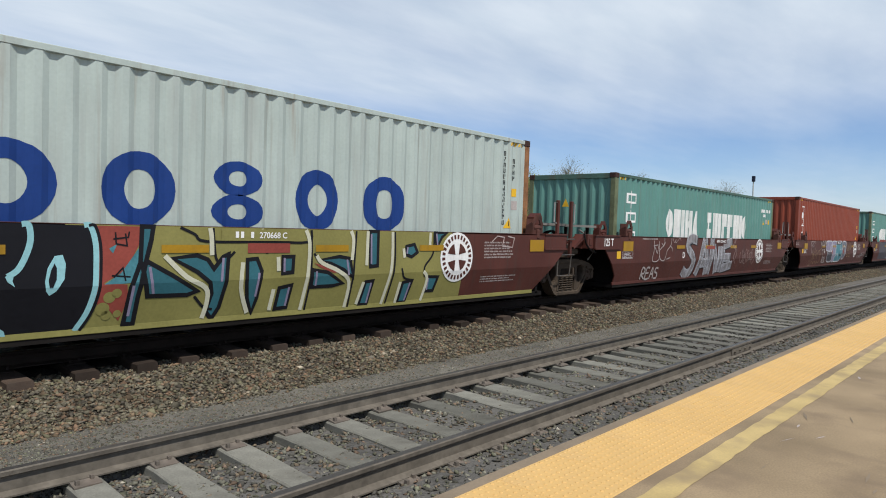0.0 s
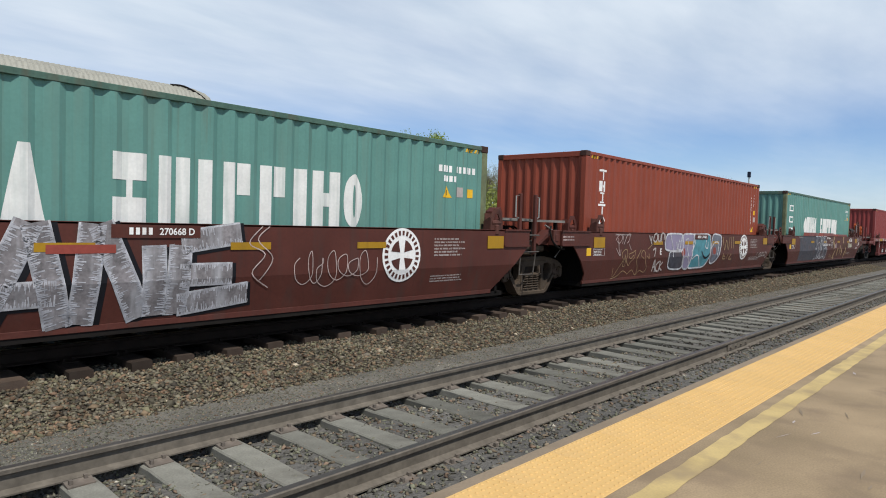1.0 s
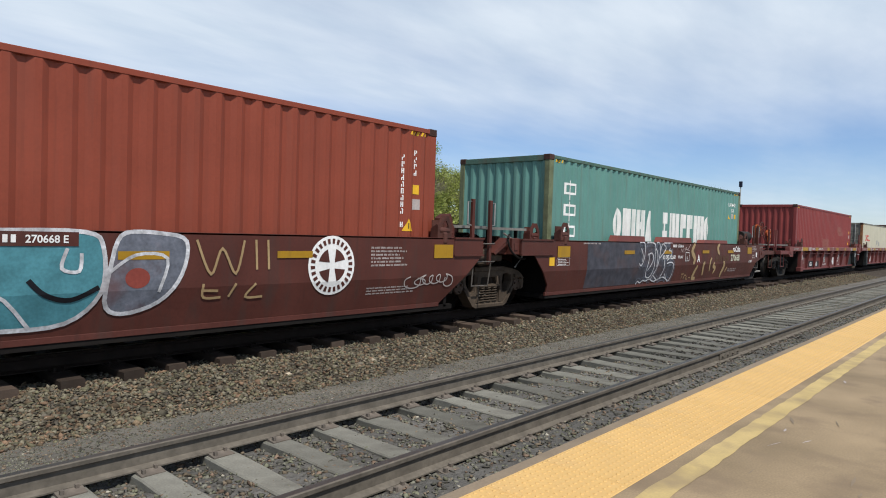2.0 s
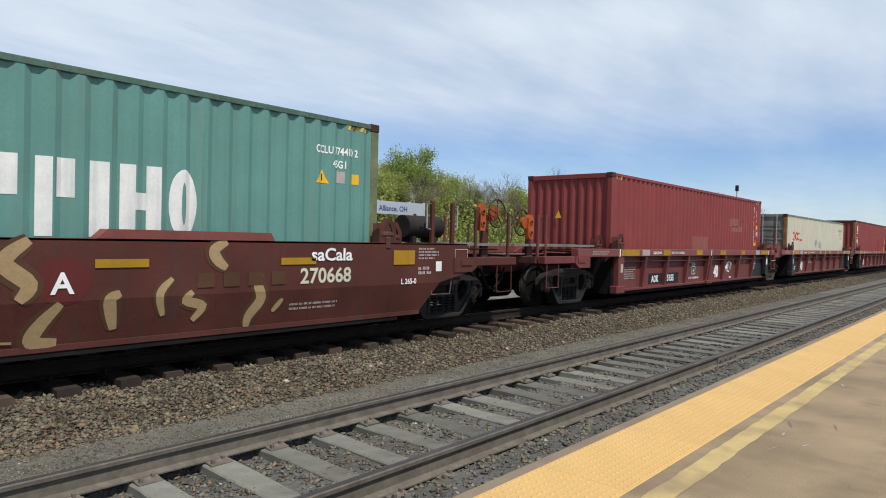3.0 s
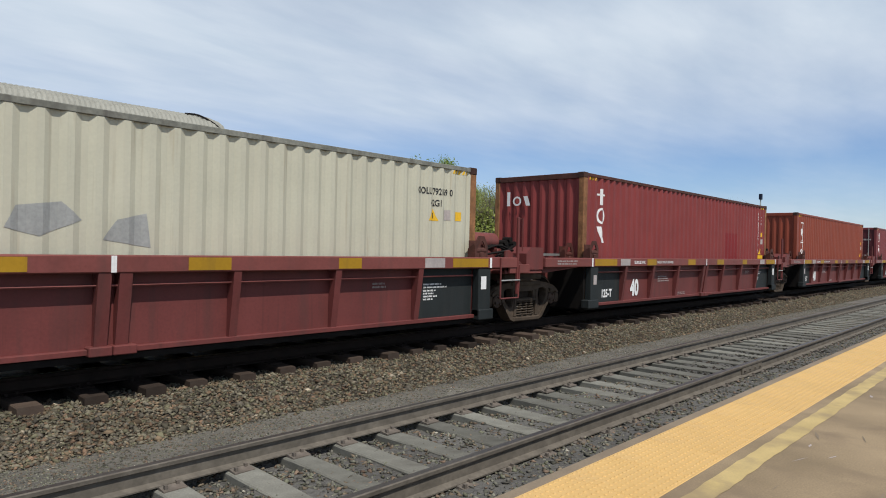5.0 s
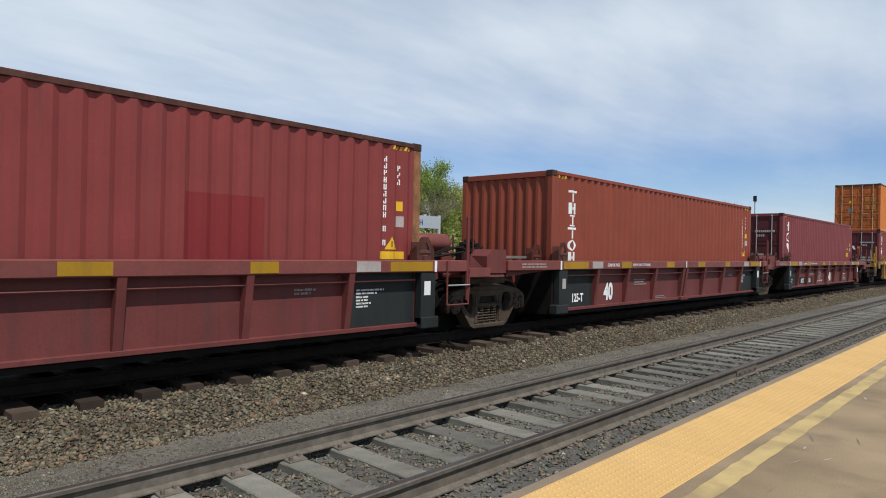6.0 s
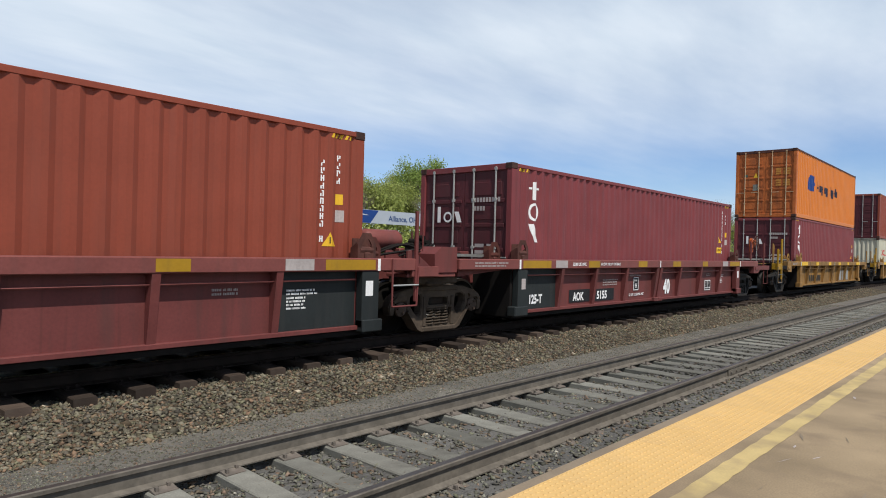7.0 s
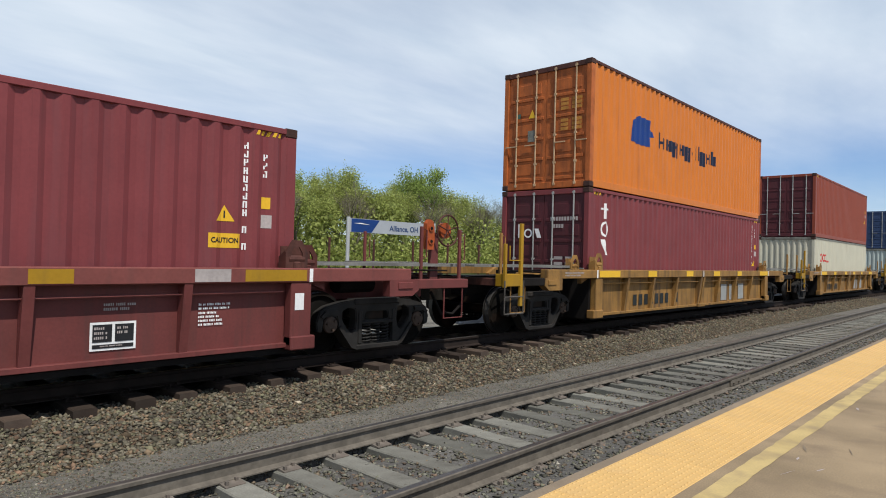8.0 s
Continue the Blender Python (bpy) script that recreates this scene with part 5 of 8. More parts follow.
def ribbed_car(label, U, left_end, right_end, mat, chord, dark_left, dark_right, group, patch="patch", z_low=0.28):
    """Well car unit with a heavy top chord and a ribbed web below."""
    c = thing("well_car", label, "well car", (U, MAIN_Y, MAIN_Z), group)
    MOVING.append((c, U, MAIN_Y, MAIN_Z))
    L = BOX_L
    c0, c1 = (-2.03 if left_end else -1.80), L + 0.86
    if right_end:
        c1 = L + 1.95
    for s in (-1, 1):
        def span(a, b):
            return sorted((s * a, s * b))
        bm = bmesh.new()
        box(bm, c0, c1, *span(1.515, 1.33), 1.10, 1.285, 0.012)
        part("top_chord", bm, chord, c, "heavy steel top chord")
        bm = bmesh.new()
        box(bm, 0.0, L, *span(1.335, 1.31), z_low, 1.10)
        part("web_plate", bm, mat, c)
        bm = bmesh.new()
        box(bm, -0.12, L + 0.12, *span(1.41, 1.30), z_low - 0.03, z_low + 0.03, 0.006)
        part("bottom_flange", bm, mat, c)
        for x in RIBS:
            bm = bmesh.new()
            w = 0.065 if x == 6.03 else 0.05
            prism(bm, [(s * 1.32, z_low + 0.03), (s * 1.40, z_low + 0.03), (s * 1.505, 1.10), (s * 1.32, 1.10)], x - w, x + w, "yz")
            if x == 6.03:
                prism(bm, [(s * 1.32, z_low + 0.03), (s * 1.40, z_low + 0.03), (s * 1.505, 1.10), (s * 1.32, 1.10)], x + 0.21 - w, x + 0.21 + w, "yz")
                box(bm, x - 0.13, x + 0.10, *span(1.47, 1.32), z_low - 0.045, z_low + 0.055, 0.01)
                box(bm, x + 0.11, x + 0.35, *span(1.47, 1.32), z_low - 0.045, z_low + 0.055, 0.01)
            part("rib", bm, mat, c)
        for x0, x1, dark in ((-0.10, 0.20, dark_left), (L - 0.22, L + 0.10, dark_right)):
            bm = bmesh.new()
            box(bm, x0, x1, *span(1.50, 1.36), z_low, 1.10, 0.01)
            e = -0.12 if x0 < 1 else 0.06
            box(bm, x0 + min(e, 0), x1 + max(e, 0), *span(1.53, 1.34), z_low - 0.06, z_low + 0.12, 0.015)
            part("end_post", bm, M["slate"] if dark else mat, c)
        bm = bmesh.new()
        tube(bm, [(0.3, s * 1.43, 0.98), (L * 0.5, s * 1.43, 0.965), (L - 0.3, s * 1.43, 0.98)], 0.014, 6)
        part("brake_pipe", bm, chord, c)
    for flag, a, b in ((dark_left, 0.205, 1.42), (dark_right, 10.65, L - 0.23)):
        if flag:
            bm = bmesh.new()
            box(bm, a, b, -1.344, -1.335, z_low + 0.032, 1.099)
            part("repair_panel", bm, M["slate"], c, "dark grey repainted panel")
    bm = bmesh.new()
    box(bm, -0.1, L + 0.1, -1.36, 1.36, 0.17, 0.236)
    part("well_floor", bm, M["black"], c)
    for a, w in ((-0.14, -1), (L + 0.14, 1)):
        bm = bmesh.new()
        box(bm, a - 0.03, a + 0.03, -1.36, 1.36, 0.2, 1.2)
        part("bulkhead", bm, M["black"], c)
        bm = bmesh.new()
        e = a + w * (1.5 if not (right_end and w > 0) and not (left_end and w < 0) else 0.3)
        box(bm, min(a, e), max(a, e), -0.45, 0.45, 0.78, 1.16, 0.02)
        part("end_sill", bm, mat, c)
        for y in (-1.33, 1.23):
            bm = bmesh.new()
            prism(bm, [(a, 1.10), (e, 0.98), (e, 1.12), (a, 1.26)], y, y + 0.10)
            part("sill_brace", bm, mat, c)
    for x in (0.08, L - 0.12):
        guide(c, x, -1.40, 1.27, -1, M["darkrust"] if mat != M["dirtyyellow"] else mat)
    inner = M["plated"] if mat != M["dirtyyellow"] else mat
    guide(c, -0.30, -1.02, 1.22, -1, inner)
    guide(c, L + 0.32, -1.02, 1.22, -1, inner)
    kw = dict(parent=c, skin=lambda x, z: -1.515)
    for a, b in ((0.02, 0.98), (2.46, 2.95), (4.85, 5.33), (6.9, 7.42), (9.0, 9.4), (11.3, 12.2)):
        decal("reflector", [rect(a, b, 1.12, 1.265)], M[patch], **kw)
    for a in (-0.10, 6.08, L + 0.05):
        decal("edge_mark", [rect(a, a + 0.055, 1.105, 1.28)], M["white"], **kw)
    rnd = random.Random(int(U))
    decal("stencil", bars(-1.4, 1.235, 0.95, 2, 0.032, 0.02, rnd), M["dim"], **kw)
    if not left_end:
        walkway(c, -1.5, -0.35, -0.95, -0.25, 1.36, M["grate"])
    if left_end and mat == M["dirtyyellow"]:
        bm = bmesh.new()                     # tall post, its twin and the steps of the corner ladder
        box(bm, -2.99, -2.91, -1.54, -1.48, 0.60, 2.14, 0.008)
        box(bm, -3.47, -3.41, -1.54, -1.48, 0.95, 1.75, 0.008)
        box(bm, -3.45, -2.93, -1.53, -1.30, 0.97, 1.20, 0.01)
        part("ladder", bm, M["patch"], c, "yellow corner ladder posts")
        for z in (0.47, 0.78):
            bm = bmesh.new()
            grab(bm, [(-3.46, -1.53, z + 0.3), (-3.46, -1.53, z), (-2.88, -1.53, z), (-2.88, -1.53, z + 0.3)], 0.016)
            part("step", bm, M["rodworn"], c, "bent bar step")
        bm = bmesh.new()
        grab(bm, [(-3.30, -1.51, 1.72), (-3.30, -1.51, 1.45), (-2.95, -1.51, 1.45)], 0.014)
        part("grab_iron", bm, M["patch"], c)
    if left_end:
        truck(c, -1.65, "truckblack")
        end_platform(c, L, -1, mat, mat != M["dirtyyellow"])
    else:
        joint_gear(c, random.Random(int(U) + 9), mat)
        ribbed_joint(c, mat)
        truck(c, -1.84)
    if right_end:
        truck(c, L + 1.65, "truckblack")
        end_platform(c, L, 1, mat, mat != M["dirtyyellow"])
    else:
        bm = bmesh.new()                     # valve, reservoir and ladder over the joint
        lathe(bm, [(0.04, -0.44), (0.12, -0.41), (0.165, -0.34), (0.165, 0.34), (0.12, 0.41), (0.04, 0.44)], 20)
        for v in bm.verts:
            v.co = (L + 0.95 + v.co.y, -0.55 + v.co.x, 1.58 + v.co.z)
        box(bm, L + 0.6, L + 0.7, -0.75, -0.35, 1.2, 1.42)
        box(bm, L + 1.22, L + 1.34, -0.75, -0.35, 1.16, 1.44, 0.01)
        smooth(part("air_reservoir", bm, chord, c, "rounded air reservoir"))
        bm = bmesh.new()
        x = L + 0.34
        stanchion(bm, x + 0.52, -1.50, 0.62, 2.02)
        grab(bm, [(x, -1.53, 0.56), (x, -1.53, 1.28)], 0.016)
        grab(bm, [(x, -1.53, 0.56), (x + 0.52, -1.53, 0.56)], 0.016)
        grab(bm, [(x + 0.52, -1.53, 0.56), (x + 0.55, -1.53, 1.15)], 0.016)
        grab(bm, [(x + 0.52, -1.50, 2.0), (x + 0.66, -1.50, 2.0), (x + 0.66, -1.50, 1.4)])
        part("ladder", bm, mat, c)
        bm = bmesh.new()
        grab(bm, [(x, -1.545, 0.88), (x + 0.54, -1.545, 0.88)], 0.014)
        part("rung", bm, M["rod"], c, "pale worn rung")
        bm = bmesh.new()
        grab(bm, [(L + 0.3, -1.0, 1.3), (L + 1.2, -1.1, 1.42), (L + 1.9, -1.0, 1.28), (L + 2.6, -0.9, 1.36)], 0.022)
        grab(bm, [(L + 0.8, -0.9, 1.22), (L + 1.6, -0.7, 1.42), (L + 2.2, -1.0, 1.32)], 0.018)
        part("air_hose", bm, M["black"], c)
    return c


def rect_row(x0, x1, z0, z1, k, rnd):
    w = (x1 - x0) / k
    return [rect(x0 + w * i, x0 + w * i + w * 0.62, z0, z1) for i in range(k) if rnd.random() < 0.85]


# ---- the train, unit by unit: place of each box's leading end along the train
UC, UD, UE, UA = -1.83, 13.83, 29.48, 45.15
A1, A2, A3, A4, A5 = 64.97, 80.92, 96.66, 112.64, 128.52
T1, T2, T3 = 148.48, 168.7, 188.9

plated_c = plated_car("brown-red well car unit covered in an olive spray-painted mural", UC, False, False)
plated_d = plated_car("brown-red well car unit with large silver spray-painted letters", UD, False, False)
plated_e = plated_car("brown-red well car unit with mauve and teal spray paint", UE, False, False)
plated_a = plated_car("brown-red well car end unit with tan spray-paint scrawls", UA, False, True)
G = "units of the ribbed maroon well car"
ribbed = [ribbed_car("maroon ribbed well car end unit with a black number plate", A1, True, False, M["maroon"], M["chord"], False, True, G),
       ribbed_car("maroon ribbed well car unit with dark grey end panels", A2, False, False, M["maroon"], M["chord"], True, True, G),
       ribbed_car("maroon ribbed well car unit with dark grey end panels", A3, False, False, M["maroon"], M["chord"], True, True, G),
       ribbed_car("maroon ribbed well car unit with dark grey end panels", A4, False, False, M["maroon"], M["chord"], True, True, G),
       ribbed_car("maroon ribbed well car end unit with hand brake", A5, False, True, M["maroon"], M["chord"], True, False, G)]
dirtyyellow = [ribbed_car("dirty yellow well car with stacked boxes", u, True, True, M["dirtyyellow"], M["dirtyyellow"], False, False, "dirty yellow well cars", "warn")
       for u in (T1, T2, T3)]

B = {}
B["pale"] = container("pale grey steel box with big blue rings and rusty posts", H9, M["pale"], M["pale"], M["rusty"], UC)
B["sea1"] = container("sea green steel box with big white blocks, weathered posts", H8, M["green"], M["greenrail"], M["olive"], UD)
B["brick1"] = container("brick red steel box with white shapes down the wall", H9, M["brickred"], M["brickred"], M["brickred"], UE)
B["sea2"] = container("tall sea green steel box with big white blocks", H9, M["green"], M["greenrail"], M["olive"], UA)
B["wine"] = container("plain wine red steel box with paler repair patches", H9, M["wine"], M["wine"], M["wine"], A1)
B["ivory"] = container("ivory steel box with a red emblem and grey door end", H8, M["ivory"], M["doorgrey"], M["rusty"], A2, left="doors", endmat=M["doorgrey"])
B["plum_a"] = container("wine red steel box with white shapes and a rusty corner post", H9, M["wine"], M["darkrust"], M["rusty"], A3)
B["brick2"] = container("brick red steel box with white shapes down the wall", H9, M["brickred"], M["brickred"], M["brickred"], A4)
B["plum_b"] = container("plum red steel box with dark door end and lock rods", H9, M["plum"], M["plum"], M["plum"], A5, left="doors", endmat=M["plumdoor"])
B["low1"] = container("plum red steel box under an orange one", H9, M["plum"], M["plum"], M["plum"], T1, left="doors", endmat=M["plumdoor"])
B["orangebox"] = container("orange steel box stacked on top, rust-stained doors", H9, M["orange"], M["darkrust"], M["orangedoor"], T1, base_z=0.244 + H9 + 0.02, left="doors", endmat=M["orangedoor"], rods=M["rodtan"])
B["low2"] = container("pale ivory steel box under a red one", H8, M["ivory"], M["doorgrey"], M["ivory"], T2)
B["red2"] = container("dull red steel box stacked on top", H9, M["brickred"], M["brickred"], M["brickred"], T2, base_z=0.244 + H8 + 0.02, left="doors", endmat=M["plumdoor"])
B["low3"] = container("pale grey steel box under a navy one", H8, M["pale"], M["doorgrey"], M["pale"], T3)
B["navy3"] = container("navy blue steel box stacked on top", H8, M["navybox"], M["navybox"], M["navybox"], T3, base_z=0.244 + H8 + 0.02, left="doors", endmat=M["navybox"])


# ---- paint on the boxes
def box_decal(name, polys, mat, c, label="", lift=0.004):
    decal(name, polys, M[mat], c, box_skin, BOX_CUTS, label=label, lift=lift)


for i, (x0, x1) in enumerate(((3.10, 4.02), (4.43, 5.23), (5.68, 6.38), (6.86, 7.60), (8.05, 8.89))):
    cx, cz, rx, rz = (x0 + x1) / 2, 1.50, (x1 - x0) / 2, 0.42
    if i == 2:                                   # two stacked flat rings
        sh = ring(cx, cz + 0.205, rx * 0.94, 0.215, 0.21, 0.12, 0, 360, 20) + ring(cx, cz - 0.205, rx, 0.215, 0.22, 0.12, 0, 360, 20)
    else:
        sh = ring(cx, cz, rx, rz, rx * 0.58, rz * 0.48)
    box_decal("blue_shape", sh, "blue", B["pale"], "large blue painted ring")
box_marks(B["pale"], H9, 2, "ink")

rnd = random.Random(21)
for key, h in (("sea1", H8), ("sea2", H9)):
    zt, zb = (1.87, 1.08) if key == "sea1" else (1.93, 1.12)
    spans = [("ring", 2.92, 3.31), ("pair", 3.45, 3.82), ("bar", 3.91, 4.09), ("lean", 4.20, 4.64), ("wedge", 4.75, 5.14), ("block", 5.77, 6.14), ("pair", 6.27, 6.63), ("bar", 6.75, 6.91), ("bow", 7.07, 7.42), ("bow", 7.58, 7.94), ("bar", 8.09, 8.28), ("lean", 8.40, 8.85), ("ring", 8.95, 9.29)]
    for sh in upright_shapes(spans, zb, zt):
        box_decal("white_block", sh, "letterwhite", B[key], "tall white painted block")
    up = 0 if key == "sea1" else 0.2
    for z in (2.16 + up, 1.70 + up, 1.24 + up):
        sh = [rect(0.66, 1.12, z - 0.06, z - 0.01), rect(0.66, 1.12, z - 0.26, z - 0.21), rect(0.66, 0.72, z - 0.21, z - 0.06), rect(1.06, 1.12, z - 0.21, z - 0.06), rect(0.86, 0.92, z - 0.38, z - 0.26), rect(0.86, 0.92, z - 0.21, z - 0.06), rect(0.86, 0.92, z - 0.01, z + 0.05)]
        box_decal("white_shape", sh, "white", B[key])
    box_marks(B[key], h, 4, "white", upright=False, code=None if key == "sea1" else ("CCLU 774410 2", "45G1"))
for key in ("brick1", "brick2"):
    for sh in column_shapes(0.67, 2.53, 0.24, "tbitob", 0.262, 1.30):
        box_decal("white_shape", sh, "white", B[key])
    box_marks(B[key], H9, 6)
for key in ("plum_a", "plum_b", "low1"):
    for sh in column_shapes(0.62, 2.58, 0.36, "sox", 0.42, 0.95):
        box_decal("white_shape", sh, "white", B[key])
    box_marks(B[key], H9, 7, tri=(11.18, 1.61) if key == "plum_b" else None)
box_marks(B["wine"], H9, 8)
box_marks(B["ivory"], H8, 9, "ink", upright=False, code=("OOLU 792169 0", "42G1"))
box_marks(B["red2"], H9, 10)
for key, xs in (("wine", ((5.37, 6.58, 1.0, 1.44), (8.71, 9.6, 1.82, 2.12), (8.95, 9.99, 1.66, 1.86))), ("plum_a", ((8.32, 9.36, 1.0, 1.84),))):
    mt = "repair"
    if mt not in M:
        M[mt] = paint("faded_repair_paint", (0.25, 0.088, 0.072), 0.55, vary=0.12, bump=0)
        M["repair2"] = paint("fresh_red_paint", (0.205, 0.026, 0.028), 0.5, vary=0.1, bump=0)
    for x0, x1, z0, z1 in xs:
        box_decal("repair_patch", [rect(x0, x1, z0, z1)], "repair" if key == "wine" else "repair2", B[key], "repainted patch")
# red emblem and grey smudges on the ivory box
em = ring(1.35, 1.66, 0.22, 0.20, 0.09, 0.08) + ring(1.75, 1.66, 0.22, 0.20, 0.09, 0.08) + ring(2.15, 1.66, 0.20, 0.18, 0.09, 0.08) + [rect(2.38, 2.75, 1.46, 1.54)]
box_decal("red_emblem", em, "red", B["ivory"], "red ring emblem")
for q in ([(5.2, 1.3), (5.5, 1.22), (5.9, 1.4), (5.7, 1.58), (5.3, 1.52)], [(6.1, 1.2), (6.6, 1.12), (6.55, 1.5), (6.25, 1.42)]):
    box_decal("grey_smudge", [q], "rod", B["ivory"])
box_decal("caution_plate", [rect(11.35, 11.85, 1.05, 1.17)], "warn", B["plum_a"], "yellow caution plate")
box_decal("red_emblem", em, "red", B["low2"], "red ring emblem")
# orange box: blue emblem, dark name blocks
box_decal("blue_emblem", [[(2.04, 1.32), (2.45, 1.28), (3.05, 1.30), (3.0, 1.55), (3.25, 1.58), (3.2, 1.72), (3.0, 1.75), (3.05, 1.98), (2.4, 2.0), (2.1, 1.85)]], "blue", B["orangebox"], "blue painted emblem")
sh = []
x = 3.56
for k, (w, a, b) in enumerate(((0.42, 0, 0.42), (0.36, 0, 0.30), (0.36, -0.12, 0.30), (0.36, 0, 0.30), (0.36, -0.12, 0.30), (0.22, 0.12, 0.20), (0.12, 0, 0.42), (0.12, 0, 0.42), (0.36, -0.12, 0.30), (0.36, 0, 0.30), (0.36, 0, 0.42))):
    t = min(0.15, w)
    sh += [rect(x, x + t, 1.36 + a, 1.36 + b)]
    if w > 0.3:
        sh += [rect(x + w - t, x + w, 1.36 + min(a, 0), 1.36 + 0.30), rect(x + t, x + w - t, 1.36 + 0.13, 1.36 + 0.20)]
    x += w + 0.075
    box_decal("dark_block", sh, "navy", B["orangebox"], "dark painted block")
    sh = []

box_decal("caution_plate", [rect(10.97, 11.39, 1.28, 1.46)], "warn", B["plum_b"], "yellow caution plate")
box_decal("caution_plate", words("CAUTION", 10.995, 1.345, 0.088, 0.92), "ink", B["plum_b"], lift=0.008)


def end_decal(name, polys, mat, c, x=0.02):
    """Paint on the leading end; outlines in (y, z)."""
    bm = bmesh.new()
    for p in polys:
        bm.faces.new([bm.verts.new((x, a, b)) for a, b in p])
    me = bpy.data.meshes.new(name)
    bm.to_mesh(me)
    bm.free()
    me.materials.append(M[mat])
    o = new(name, me)
    o.parent = c


for key in ("plum_b", "low1", "plum_a"):
    y, up = (0.62, -0.2) if key != "plum_a" else (0.75, 0.25)
    end_decal("white_shape", [rect(y, y + 0.09, 1.95 + up, 2.28 + up)] + ring(y - 0.20, 2.06 + up, 0.12, 0.11, 0.045, 0.04) + [[(y - 0.58, 1.95 + up), (y - 0.46, 1.95 + up), (y - 0.38, 2.17 + up), (y - 0.50, 2.17 + up)]], "white", B[key], 0.012 if key != "plum_a" else -0.014)
    if key != "plum_a":
        rr = random.Random(3)
        end_decal("stencil", [rect(-a - 0.055, -a, z, z + 0.09) for z, k in ((2.15, 10), (1.98, 5)) for a in [0.2 + 0.075 * q for q in range(k)] if rr.random() < 0.9], "dim", B[key], 0.018)
        end_decal("stencil", [rect(-0.85 + 0.3 * q, -0.62 + 0.3 * q, z, z + 0.07) for z in (1.25, 1.12, 0.95, 0.82) for q in (0, 1)], "dim", B[key], 0.018)
for key, y in (("sea1", 0.1), ("wine", 0.25)):
    end_decal("warning_triangle", [[(y - 0.10, 1.78), (y + 0.10, 1.78), (y, 1.98)]], "warn", B[key], -0.012)
for key in ("orangebox",):
    end_decal("warning_triangle", [[(0.28, 1.72), (0.48, 1.72), (0.38, 1.92)]], "warn", B[key], 0.014)
    for z in (1.33, 1.81):
        for y0, y1 in ((-0.62, -0.42), (-0.98, -0.72)):
            for q in range(3):
                end_decal("ochre_panel", [rect(y0, y1, z + 0.10 * q, z + 0.10 * q + 0.075)], "panelochre", B[key], 0.018)
    end_decal("grey_patch", [rect(0.30, 0.50, 1.15, 1.42)], "doorgrey", B[key], 0.018)
    end_decal("grey_patch", [rect(0.72, 0.86, 1.75, 1.86)], "greenrail", B[key], 0.018)


# ---- paint on the plated units
def sheet_decal(name, polys, mat, c, label="", lift=0.004):
    decal(name, polys, M[mat], c, skin_sheet, cuts_z=(0.72,), label=label, lift=lift)


for c, ex in ((plated_c, 0), (plated_d, 1), (plated_e, 2), (plated_a, 3)):
    rr = random.Random(40 + ex)
    sheet_decal("reflector", [rect(-0.04, 0.45, 1.00, 1.23)], "patch", c, lift=0.012)
    e = 12.28 if ex == 3 else 11.9
    sheet_decal("reflector", [rect(e, e + 0.46, 1.02, 1.24)], "patch", c, lift=0.012)
    for a in (2.95, 4.95, 7.0, 8.95) if ex < 3 else (2.95, 5.22, 8.04, 10.28):
        sheet_decal("reflector", [rect(a, a + 0.55, 1.05, 1.14)], "patch", c, lift=0.012)
    sheet_decal("stencil_box", [rect(-0.05, 0.46, 0.83, 0.835), rect(-0.05, 0.46, 1.0 - 0.015, 0.99), rect(-0.05, -0.043, 0.83, 0.99), rect(0.453, 0.46, 0.83, 0.99)], "white", c)
    sheet_decal("stencil", bars(0.0, 0.965, 0.42, 4, 0.016, 0.018, rr), "white", c)
    sheet_decal("sticker", [rect(-0.33, -0.14, 0.83, 1.0)], "warn", c)
    if ex < 3:
        sheet_decal("stencil", bars(10.55, 1.20, 0.85, 6, 0.028, 0.024, rr), "dim", c)
        sheet_decal("stencil", bars(10.5, 0.60, 1.0, 3, 0.022, 0.02, rr), "dim", c)
    sheet_decal("stencil", rect_row(0.95, 1.8, 1.28, 1.31, 14, rr), "dim", c)
    sheet_decal("number_plate", [rect(5.65, 6.62, 1.19, 1.332)], "g_olive" if ex == 0 else "plated", c, lift=0.014)
    sheet_decal("number_bars", rect_row(5.83, 6.10, 1.225, 1.30, 4, rr), "white", c, lift=0.018)
    sheet_decal("lettering", words("270668 " + "CDEA"[ex], 6.15, 1.225, 0.105, 0.95), "white", c, lift=0.018)
    if ex < 3:
        sheet_decal("round_emblem", disc(9.83, 0.94, 0.40, 0.41), "white", c, "round white emblem with a dark cross of wedges", lift=0.010)
        for a in (15, 105, 195, 285):
            sheet_decal("emblem_wedge", [[(9.83 + 0.06 * math.cos(radians(a + 30)), 0.94 + 0.06 * math.sin(radians(a + 30)))] + [(9.83 + 0.235 * math.cos(radians(a + q)), 0.94 + 0.235 * math.sin(radians(a + q))) for q in (5, 20, 35, 50, 60)]], "plated", c, lift=0.014)
        sheet_decal("emblem_rim", [q for k in range(26) for q in ring(9.83, 0.94, 0.36, 0.37, 0.07, 0.07, k * 13.85, k * 13.85 + 7.5, 1)], "plated", c, lift=0.014)

